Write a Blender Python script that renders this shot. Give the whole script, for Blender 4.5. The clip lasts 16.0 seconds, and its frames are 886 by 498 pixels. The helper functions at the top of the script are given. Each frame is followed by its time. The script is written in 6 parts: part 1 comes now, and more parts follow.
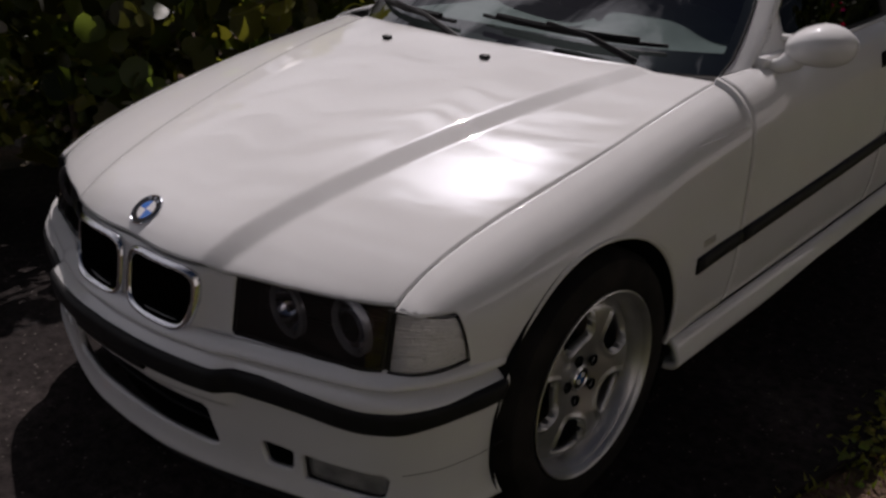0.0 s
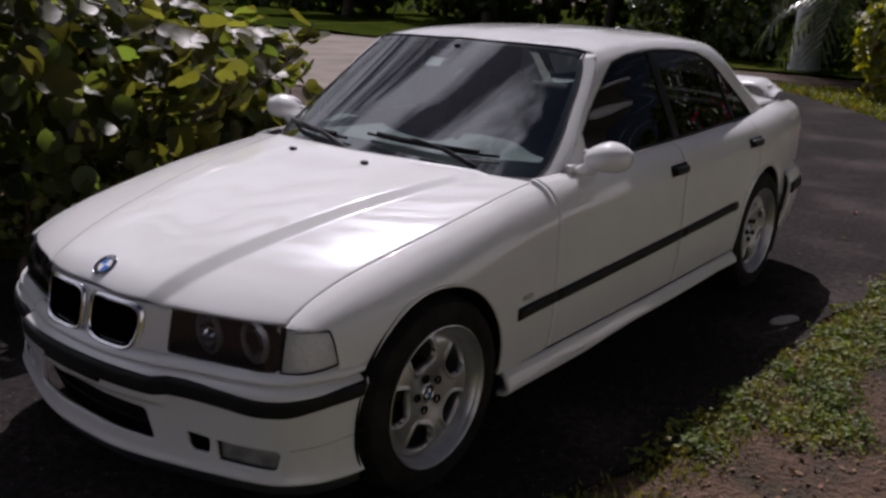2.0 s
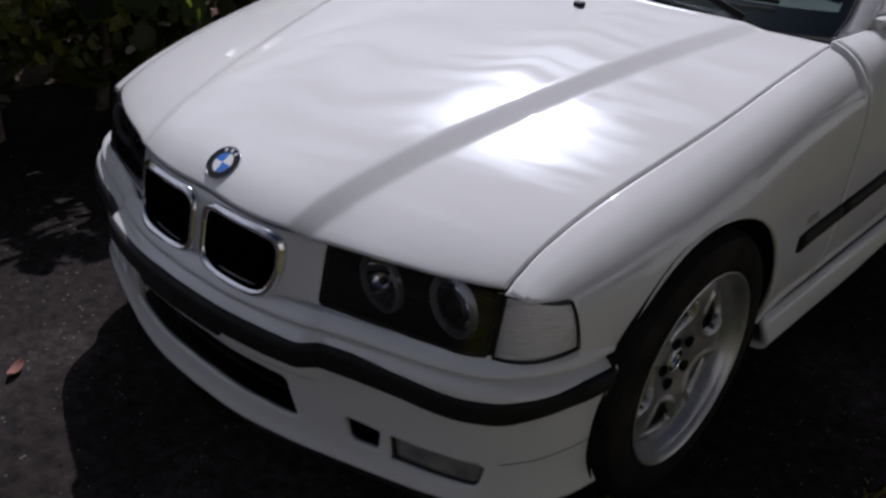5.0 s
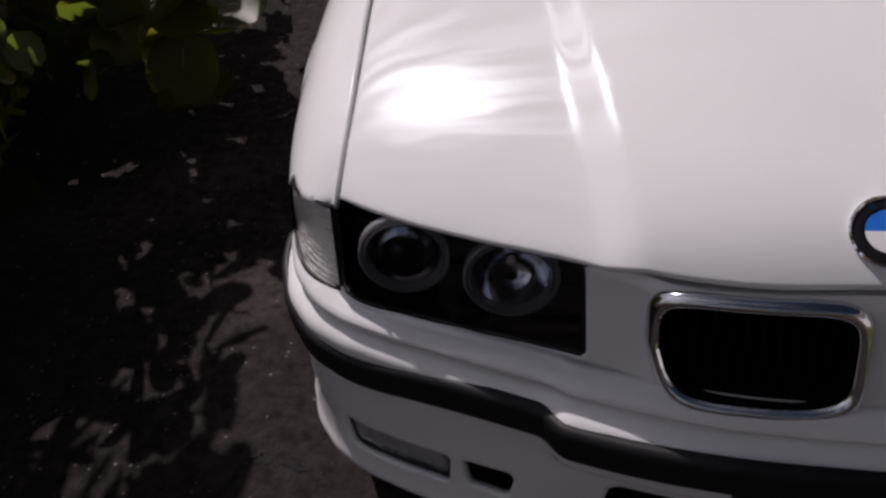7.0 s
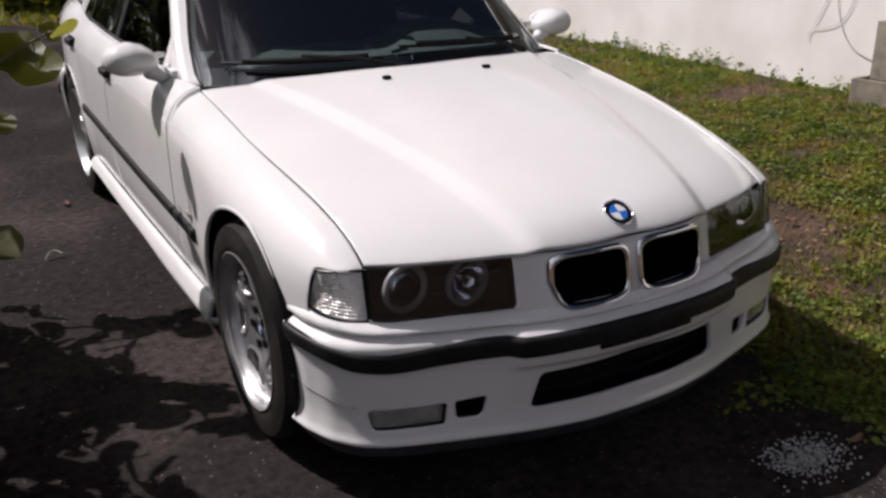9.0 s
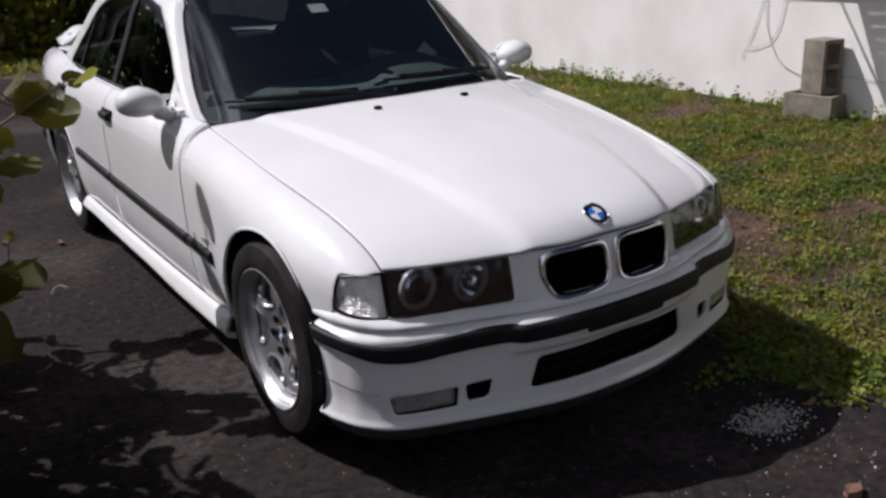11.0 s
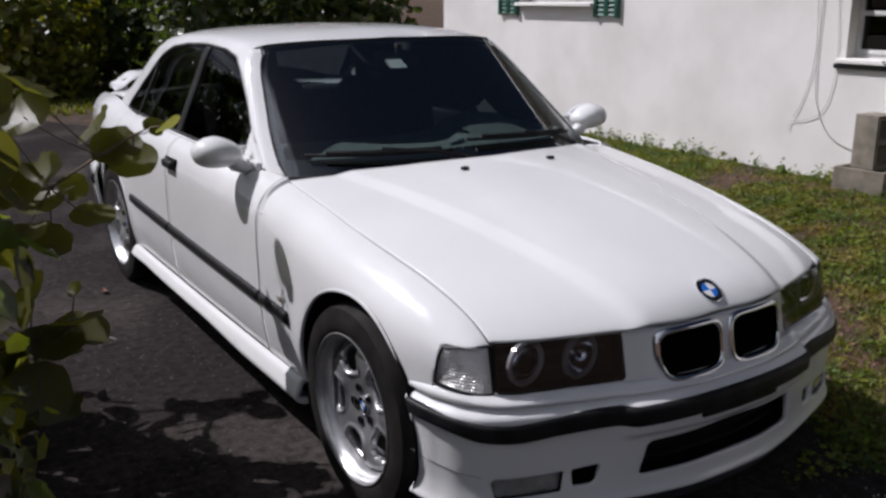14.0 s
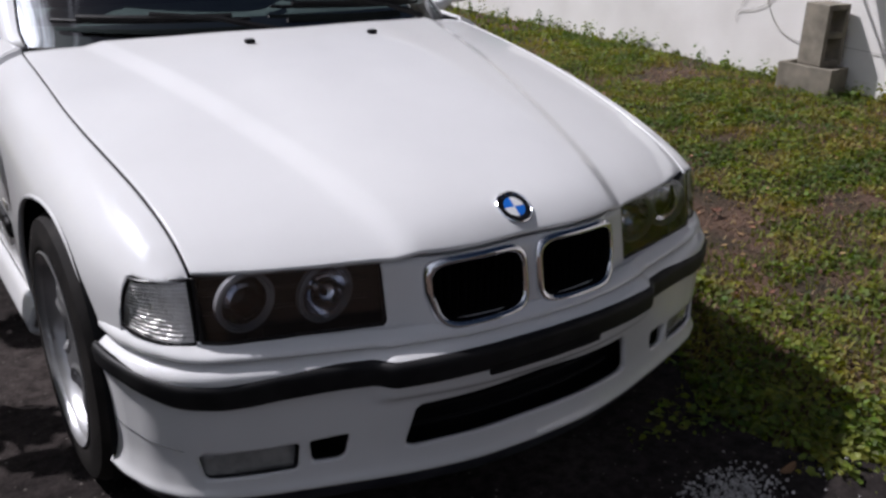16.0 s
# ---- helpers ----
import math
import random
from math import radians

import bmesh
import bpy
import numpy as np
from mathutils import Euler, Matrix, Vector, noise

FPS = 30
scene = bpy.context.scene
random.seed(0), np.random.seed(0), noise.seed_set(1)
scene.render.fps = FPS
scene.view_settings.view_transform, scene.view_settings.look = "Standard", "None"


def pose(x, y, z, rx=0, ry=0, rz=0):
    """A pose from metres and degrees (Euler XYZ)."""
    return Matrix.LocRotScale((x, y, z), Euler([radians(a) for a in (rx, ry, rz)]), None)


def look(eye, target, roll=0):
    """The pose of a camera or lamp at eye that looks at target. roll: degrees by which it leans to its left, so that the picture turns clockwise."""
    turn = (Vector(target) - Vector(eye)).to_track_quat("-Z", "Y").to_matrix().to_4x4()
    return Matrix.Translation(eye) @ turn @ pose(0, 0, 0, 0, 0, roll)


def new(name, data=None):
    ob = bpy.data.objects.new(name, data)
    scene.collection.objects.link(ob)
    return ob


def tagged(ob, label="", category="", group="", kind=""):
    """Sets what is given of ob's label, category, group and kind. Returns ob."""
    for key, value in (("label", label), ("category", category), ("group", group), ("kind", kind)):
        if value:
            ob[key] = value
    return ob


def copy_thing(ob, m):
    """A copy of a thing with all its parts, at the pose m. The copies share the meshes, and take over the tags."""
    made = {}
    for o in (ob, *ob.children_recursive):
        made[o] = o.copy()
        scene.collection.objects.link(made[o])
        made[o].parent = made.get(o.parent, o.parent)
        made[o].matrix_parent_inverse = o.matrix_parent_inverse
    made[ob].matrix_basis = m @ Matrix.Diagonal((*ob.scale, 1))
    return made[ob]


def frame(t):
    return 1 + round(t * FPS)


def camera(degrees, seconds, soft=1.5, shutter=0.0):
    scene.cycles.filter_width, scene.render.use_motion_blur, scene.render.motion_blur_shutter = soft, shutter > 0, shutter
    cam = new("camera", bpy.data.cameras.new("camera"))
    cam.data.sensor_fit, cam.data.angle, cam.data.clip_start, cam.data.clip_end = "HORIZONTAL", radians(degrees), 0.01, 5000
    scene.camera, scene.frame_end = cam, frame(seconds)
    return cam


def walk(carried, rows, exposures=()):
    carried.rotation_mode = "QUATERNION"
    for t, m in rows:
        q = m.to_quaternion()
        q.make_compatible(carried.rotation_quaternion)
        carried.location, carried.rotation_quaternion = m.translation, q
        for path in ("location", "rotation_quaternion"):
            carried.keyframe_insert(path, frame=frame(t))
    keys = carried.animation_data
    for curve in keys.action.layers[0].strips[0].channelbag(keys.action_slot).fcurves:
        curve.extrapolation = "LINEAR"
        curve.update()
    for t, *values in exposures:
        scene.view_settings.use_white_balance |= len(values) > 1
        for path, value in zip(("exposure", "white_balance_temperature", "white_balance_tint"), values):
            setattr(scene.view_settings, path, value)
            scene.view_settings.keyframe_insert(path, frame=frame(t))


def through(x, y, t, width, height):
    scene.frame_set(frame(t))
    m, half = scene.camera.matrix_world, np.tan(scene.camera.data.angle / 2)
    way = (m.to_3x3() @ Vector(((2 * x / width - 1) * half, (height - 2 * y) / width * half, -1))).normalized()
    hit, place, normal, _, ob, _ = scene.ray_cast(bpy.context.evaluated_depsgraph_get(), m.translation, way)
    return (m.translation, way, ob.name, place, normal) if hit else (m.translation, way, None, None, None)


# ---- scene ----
cam = camera(52.0, 16.0, soft=2.7)
PATH = [
    (0, (1.732, -1.508, 1.447), (0.497, -0.173, 0.614), 0.1),
    (0.5, (2.049, -1.623, 1.466), (0.75, -0.336, 0.656), 0.6),
    (1, (2.239, -1.784, 1.492), (0.941, -0.452, 0.758), 0.2),
    (1.5, (2.355, -1.963, 1.511), (1.167, -0.478, 0.894), 1.0),
    (2, (2.37, -1.993, 1.534), (1.186, -0.484, 0.968), 1.8),
    (2.5, (2.37, -1.999, 1.538), (1.2, -0.48, 0.97), 1.9),
    (3, (2.346, -1.999, 1.543), (1.175, -0.465, 1.021), 2.0),
    (3.5, (2.262, -1.948, 1.529), (1.076, -0.453, 0.932), 2.8),
    (4, (2.105, -1.756, 1.503), (0.811, -0.377, 0.854), 3.0),
    (4.2, (2.015, -1.692, 1.493), (0.687, -0.383, 0.77), 3.6),
    (6.5, (0.109, -1.435, 1.379), (-0.445, -0.028, 0.180), 0.9),
    (7, (-0.274, -1.430, 1.285), (-0.648, 0.085, 0.150), -6.9),
    (7.5, (-0.630, -1.580, 1.295), (-0.174, 0.025, 0.328), 2.1),
    (8, (-0.865, -1.867, 1.367), (-0.192, -0.166, 0.560), 3.7),
    (8.3, (-1.051, -2.025, 1.42), (-0.29, -0.458, 0.437), 2.8),
    (8.5, (-1.133, -2.145, 1.407), (-0.311, -0.536, 0.55), 3.1),
    (9, (-1.445, -2.257, 1.437), (-0.529, -0.633, 0.715), -0.7),
    (9.2, (-1.552, -2.285, 1.444), (-0.595, -0.644, 0.818), -1.3),
    (11.3, (-1.763, -2.487, 1.486), (-0.732, -0.904, 0.827), -2.5),
    (11.5, (-1.792, -2.503, 1.485), (-0.757, -0.915, 0.846), -2.4),
    (12, (-1.859, -2.511, 1.474), (-0.732, -0.996, 0.815), -2.1),
    (12.5, (-1.865, -2.437, 1.469), (-0.519, -1.112, 0.81), -1.2),
    (13, (-1.888, -2.329, 1.465), (-0.58, -0.968, 0.805), -0.9),
    (13.5, (-1.916, -2.22, 1.469), (-0.794, -0.66, 0.915), -0.9),
    (14, (-1.886, -2.185, 1.479), (-0.846, -0.565, 0.937), -0.3),
    (14.5, (-1.878, -2.185, 1.475), (-0.843, -0.57, 0.909), -0.4),
    (15, (-1.747, -2.202, 1.429), (-0.625, -0.701, 0.728), -1.7),
    (15.5, (-1.446, -2.194, 1.41), (-0.428, -0.677, 0.596), -0.7),
    (16, (-1.113, -1.978, 1.322), (-0.075, -0.446, 0.564), 1.3),
]
EXPOSURES = [(0.0, -0.76, 6650, 22), (1.5, -0.42, 6400, 24), (3.0, -0.35, 6000, 23), (4.2, -0.55, 5750, 18), (6.4, -0.55, 6450, 23), (7.5, -0.5, 6550, 23), (8.5, -0.14, 6750, 21), (9.0, -0.02, 6550, 20), (12.0, -0.13, 6150, 18), (13.5, -0.20, 6110, 18), (14.5, -0.27, 6080, 18), (15.0, -0.30, 6070, 18), (16.0, -0.17, 6050, 18)]
walk(cam, [(t, look(eye, target, roll)) for t, eye, target, roll in PATH], EXPOSURES)

# ---------------------------------------------------------------- sky and sun
SUN = Vector((-0.415, 0.49, 0.768)).normalized()
world = bpy.data.worlds.new("World")
scene.world = world
world.use_nodes = True
wn, wl = world.node_tree.nodes, world.node_tree.links
wn.clear()
w_out = wn.new("ShaderNodeOutputWorld")
w_bg = wn.new("ShaderNodeBackground")
w_sky = wn.new("ShaderNodeTexSky")
w_sky.sky_type = "NISHITA"
w_sky.sun_disc = False
w_sky.sun_elevation = math.asin(SUN.z)
w_sky.sun_rotation = math.atan2(SUN.x, SUN.y)
w_sky.dust_density = 1.5
w_co = wn.new("ShaderNodeTexCoord")
w_flat = wn.new("ShaderNodeVectorMath")
w_flat.operation = "DIVIDE"
w_high = wn.new("ShaderNodeMath")
w_high.operation = "MAXIMUM"
w_high.inputs[1].default_value = 0.16
w_map = wn.new("ShaderNodeMapping")
w_map.inputs["Scale"].default_value = (0.42, 3.2, 1.0)
w_map.inputs["Rotation"].default_value = (0, 0, radians(10))
w_noise = wn.new("ShaderNodeTexNoise")
w_noise.inputs["Scale"].default_value = 3.6
w_noise.inputs["Detail"].default_value = 9.0
w_noise.inputs["Roughness"].default_value = 0.58
w_noise.inputs["Distortion"].default_value = 0.35
w_ramp = wn.new("ShaderNodeValToRGB")
w_ramp.color_ramp.elements[0].position = 0.53
w_ramp.color_ramp.elements[1].position = 0.69
w_mix = wn.new("ShaderNodeMix")
w_mix.data_type = "RGBA"
w_mix.inputs["B"].default_value = (11.0, 11.0, 11.2, 1)
wl.new(w_map.outputs["Vector"], w_noise.inputs["Vector"])
# more cloud towards the sun's side of the sky, and the clouds nearest the sun the brightest
w_sep = wn.new("ShaderNodeSeparateXYZ")
w_bias = wn.new("ShaderNodeMath")
w_bias.operation = "MULTIPLY_ADD"
w_bias.inputs[1].default_value = -0.20
w_dot = wn.new("ShaderNodeVectorMath")
w_dot.operation = "DOT_PRODUCT"
w_dot.inputs[1].default_value = SUN
w_pow = wn.new("ShaderNodeMath")
w_pow.operation = "POWER"
w_pow.use_clamp = True
w_pow.inputs[1].default_value = 90.0
w_glow = wn.new("ShaderNodeMath")
w_glow.operation = "MULTIPLY_ADD"
w_glow.inputs[1].default_value = 16.0
w_glow.inputs[2].default_value = 1.0
w_scale = wn.new("ShaderNodeVectorMath")
w_scale.operation = "SCALE"
w_scale.inputs[0].default_value = (50.0, 52.0, 55.0)
wl.new(w_co.outputs["Generated"], w_sep.inputs["Vector"])
wl.new(w_sep.outputs["Z"], w_high.inputs[0])
wl.new(w_co.outputs["Generated"], w_flat.inputs[0])
wl.new(w_high.outputs[0], w_flat.inputs[1])
wl.new(w_flat.outputs["Vector"], w_map.inputs["Vector"])
wl.new(w_sep.outputs["X"], w_bias.inputs[0])
wl.new(w_noise.outputs["Fac"], w_bias.inputs[2])
w_near = wn.new("ShaderNodeMath")
w_near.operation = "MULTIPLY_ADD"
w_near.inputs[1].default_value = 0.15
wl.new(w_pow.outputs[0], w_near.inputs[0])
wl.new(w_bias.outputs[0], w_near.inputs[2])
wl.new(w_near.outputs[0], w_ramp.inputs["Fac"])
wl.new(w_co.outputs["Generated"], w_dot.inputs[0])
wl.new(w_dot.outputs["Value"], w_pow.inputs[0])
wl.new(w_pow.outputs[0], w_glow.inputs[0])
wl.new(w_glow.outputs[0], w_scale.inputs["Scale"])
wl.new(w_scale.outputs["Vector"], w_mix.inputs["B"])
wl.new(w_ramp.outputs["Color"], w_mix.inputs["Factor"])
wl.new(w_sky.outputs["Color"], w_mix.inputs["A"])
wl.new(w_mix.outputs["Result"], w_bg.inputs["Color"])
w_bg.inputs["Strength"].default_value = 0.0142
wl.new(w_bg.outputs["Background"], w_out.inputs["Surface"])

sun_data = bpy.data.lights.new("sun", "SUN")
sun_data.energy = 5.0
sun_data.angle = radians(0.55)
sun_data.color = (1.0, 0.97, 0.92)
sun = new("sun", sun_data)
sun.matrix_world = look(SUN * 30, (0, 0, 0))

# ---------------------------------------------------------------- materials
def mat(name, base=(0.5, 0.5, 0.5), rough=0.5, metal=0.0, coat=0.0, spec=0.5):
    m = bpy.data.materials.new(name)
    m.use_nodes = True
    b = m.node_tree.nodes["Principled BSDF"]
    b.inputs["Base Color"].default_value = (*base, 1)
    b.inputs["Roughness"].default_value = rough
    b.inputs["Metallic"].default_value = metal
    b.inputs["Coat Weight"].default_value = coat
    b.inputs["Coat Roughness"].default_value = 0.03
    b.inputs["Specular IOR Level"].default_value = spec
    return m


def bsdf(m):
    return m.node_tree.nodes["Principled BSDF"]


def noisy(m, cols, scale=8.0, detail=6.0, lo=0.35, hi=0.65, bump=0.0, bscale=None, rough=None, dist=0.02, space="Object"):
    """Colour from noise through a ramp of two or more colours, with bump and roughness variation."""
    nt = m.node_tree
    n, l, b = nt.nodes, nt.links, bsdf(m)
    co = n.new("ShaderNodeTexCoord")
    nz = n.new("ShaderNodeTexNoise")
    nz.inputs["Scale"].default_value = scale
    nz.inputs["Detail"].default_value = detail
    l.new(co.outputs[space], nz.inputs["Vector"])
    rp = n.new("ShaderNodeValToRGB")
    els = rp.color_ramp.elements
    els[0].position, els[1].position = lo, hi
    els[0].color, els[1].color = (*cols[0], 1), (*cols[-1], 1)
    for i, c in enumerate(cols[1:-1]):
        e = els.new(lo + (hi - lo) * (i + 1) / (len(cols) - 1))
        e.color = (*c, 1)
    l.new(nz.outputs["Fac"], rp.inputs["Fac"])
    l.new(rp.outputs["Color"], b.inputs["Base Color"])
    if bump:
        n2 = n.new("ShaderNodeTexNoise")
        n2.inputs["Scale"].default_value = bscale or scale * 6
        n2.inputs["Detail"].default_value = 5
        l.new(co.outputs[space], n2.inputs["Vector"])
        bp = n.new("ShaderNodeBump")
        bp.inputs["Strength"].default_value = bump
        bp.inputs["Distance"].default_value = dist
        l.new(n2.outputs["Fac"], bp.inputs["Height"])
        l.new(bp.outputs["Normal"], b.inputs["Normal"])
    if rough:
        mr = n.new("ShaderNodeMapRange")
        mr.inputs["To Min"].default_value, mr.inputs["To Max"].default_value = rough
        l.new(nz.outputs["Fac"], mr.inputs["Value"])
        l.new(mr.outputs["Result"], b.inputs["Roughness"])
    return m


def vary(m, low=0.6, high=1.3, hue=0.02, island=False):
    """Random brightness and hue piece by piece, on top of the colour that m has."""
    nt = m.node_tree
    n, l, b = nt.nodes, nt.links, bsdf(m)
    src = n.new("ShaderNodeNewGeometry" if island else "ShaderNodeObjectInfo")
    rnd = src.outputs["Random Per Island" if island else "Random"]
    hs = n.new("ShaderNodeHueSaturation")
    mr = n.new("ShaderNodeMapRange")
    mr.inputs["To Min"].default_value, mr.inputs["To Max"].default_value = low, high
    l.new(rnd, mr.inputs["Value"])
    l.new(mr.outputs["Result"], hs.inputs["Value"])
    mh = n.new("ShaderNodeMapRange")
    mh.inputs["To Min"].default_value, mh.inputs["To Max"].default_value = 0.5 - hue, 0.5 + hue
    ms = n.new("ShaderNodeMath")
    ms.operation = "FRACT"
    mm = n.new("ShaderNodeMath")
    mm.operation = "MULTIPLY"
    mm.inputs[1].default_value = 7.31
    l.new(rnd, mm.inputs[0])
    l.new(mm.outputs[0], ms.inputs[0])
    l.new(ms.outputs[0], mh.inputs["Value"])
    l.new(mh.outputs["Result"], hs.inputs["Hue"])
    link = b.inputs["Base Color"].links
    if link:
        l.new(link[0].from_socket, hs.inputs["Color"])
    else:
        hs.inputs["Color"].default_value = b.inputs["Base Color"].default_value
    l.new(hs.outputs["Color"], b.inputs["Base Color"])
    return m


def leafy(name, col, through=0.35, rough=0.35, low=0.55, high=1.45, hue=0.03, gain_to=2.2, patches=None):
    """A leaf: glossy skin, light passing through, each leaf its own shade; patches: colours that change over the ground."""
    m = mat(name, col, rough)
    if patches:
        noisy(m, patches, scale=3.4, detail=6, lo=0.36, hi=0.64)
    m = vary(m, low, high, hue, island=True)
    nt = m.node_tree
    n, l, b = nt.nodes, nt.links, bsdf(m)
    tr = n.new("ShaderNodeBsdfTranslucent")
    mx = n.new("ShaderNodeMixShader")
    mx.inputs["Fac"].default_value = through
    gain = n.new("ShaderNodeHueSaturation")
    gain.inputs["Value"].default_value = gain_to
    gain.inputs["Saturation"].default_value = 1.15
    l.new(b.inputs["Base Color"].links[0].from_socket, gain.inputs["Color"])
    l.new(gain.outputs["Color"], tr.inputs["Color"])
    l.new(b.outputs["BSDF"], mx.inputs[1])
    l.new(tr.outputs["BSDF"], mx.inputs[2])
    l.new(mx.outputs["Shader"], n["Material Output"].inputs["Surface"])
    return m


def glass(name, tint, ior=1.5, rough=0.0):
    """Thin glazing: tinted clear sheet with a mirror-like skin."""
    m = bpy.data.materials.new(name)
    m.use_nodes = True
    n, l = m.node_tree.nodes, m.node_tree.links
    n.clear()
    out = n.new("ShaderNodeOutputMaterial")
    tr = n.new("ShaderNodeBsdfTransparent")
    tr.inputs["Color"].default_value = (*tint, 1)
    gl = n.new("ShaderNodeBsdfGlossy")
    gl.inputs["Roughness"].default_value = rough
    fr = n.new("ShaderNodeFresnel")
    fr.inputs["IOR"].default_value = ior
    mx = n.new("ShaderNodeMixShader")
    l.new(fr.outputs["Fac"], mx.inputs["Fac"])
    l.new(tr.outputs["BSDF"], mx.inputs[1])
    l.new(gl.outputs["BSDF"], mx.inputs[2])
    l.new(mx.outputs["Shader"], out.inputs["Surface"])
    return m


M_PAINT = noisy(mat("white_paint", rough=0.32, coat=1.0, spec=0.0), [(0.70, 0.70, 0.70), (0.76, 0.76, 0.755)], scale=2.5, lo=0.3, hi=0.7, rough=(0.26, 0.40))
bsdf(M_PAINT).inputs["Coat IOR"].default_value = 1.7
M_BLACK = noisy(mat("black_trim_rubber", rough=0.55, spec=0.25), [(0.006, 0.006, 0.007), (0.014, 0.0135, 0.014)], scale=14, bump=0.15, bscale=220, dist=0.002)
# near-black: the deep shade of hollows and gaps is put into this colour
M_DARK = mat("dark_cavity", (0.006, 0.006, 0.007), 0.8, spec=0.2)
M_SLAT = mat("black_grille_plastic", (0.003, 0.003, 0.003), 0.9, spec=0.05)
M_LIP = noisy(mat("grey_plastic_lip", rough=0.55), [(0.02, 0.022, 0.03), (0.045, 0.047, 0.055)], scale=9, bump=0.2, bscale=120, dist=0.002)
M_CHROME = mat("chrome", (0.78, 0.79, 0.82), 0.06, 1.0)
M_ALLOY = noisy(mat("silver_alloy", metal=0.75, rough=0.34, coat=0.4), [(0.42, 0.42, 0.43), (0.56, 0.56, 0.57)], scale=10, rough=(0.28, 0.42))
M_TYRE = noisy(mat("tyre_rubber", rough=0.75, spec=0.15), [(0.008, 0.0072, 0.007), (0.022, 0.0195, 0.018)], scale=10, bump=0.3, bscale=90, dist=0.003)
M_DISC = mat("brake_disc_steel", (0.035, 0.024, 0.02), 0.6, 0.4)
M_WSGLASS = glass("windscreen_glass", (0.36, 0.46, 0.46), 3.5)
M_SIDEGLASS = glass("tinted_window_glass", (0.07, 0.075, 0.08), 1.45)
M_LENS = glass("clear_lens", (0.86, 0.87, 0.9), 1.42)
M_COVER = glass("headlight_cover_glass", (0.88, 0.88, 0.9), 1.78, 0.03)
M_RING = mat("lamp_ring", (0.27, 0.27, 0.28), 0.14, coat=1.0)
M_REFL = mat("lamp_reflector", (0.75, 0.78, 0.85), 0.12, 1.0)
M_BEZEL = mat("lamp_housing", (0.006, 0.0055, 0.006), 0.4, spec=0.3)
M_SIG = noisy(mat("indicator_reflector", rough=0.28, metal=0.6, coat=0.8), [(0.86, 0.85, 0.84), (0.96, 0.95, 0.94)], scale=26, lo=0.34, hi=0.66, bump=0.9, bscale=48, dist=0.012)
M_SIGGLASS = glass("indicator_glass", (0.93, 0.93, 0.93), 1.5, 0.06)
M_FOG = noisy(mat("fog_lamp_lens", rough=0.2, coat=1.0), [(0.16, 0.16, 0.16), (0.30, 0.30, 0.29)], scale=16, bump=0.5, bscale=70, dist=0.005)
M_BLUE = mat("badge_blue", (0.02, 0.16, 0.62), 0.2, coat=1.0)
M_WHITE = mat("badge_white", (0.8, 0.8, 0.8), 0.25, coat=1.0)
M_INT = noisy(mat("dark_interior", rough=0.8), [(0.016, 0.015, 0.016), (0.03, 0.028, 0.028)], scale=20)
M_DASH = noisy(mat("grey_dashboard", rough=0.65), [(0.15, 0.175, 0.165), (0.21, 0.235, 0.22)], scale=16, bump=0.2, bscale=200, dist=0.002)
M_RED = mat("tail_lamp_red", (0.35, 0.02, 0.02), 0.2, coat=1.0)
M_AMBER = mat("side_repeater_lens", (0.36, 0.34, 0.30), 0.3, coat=0.6)


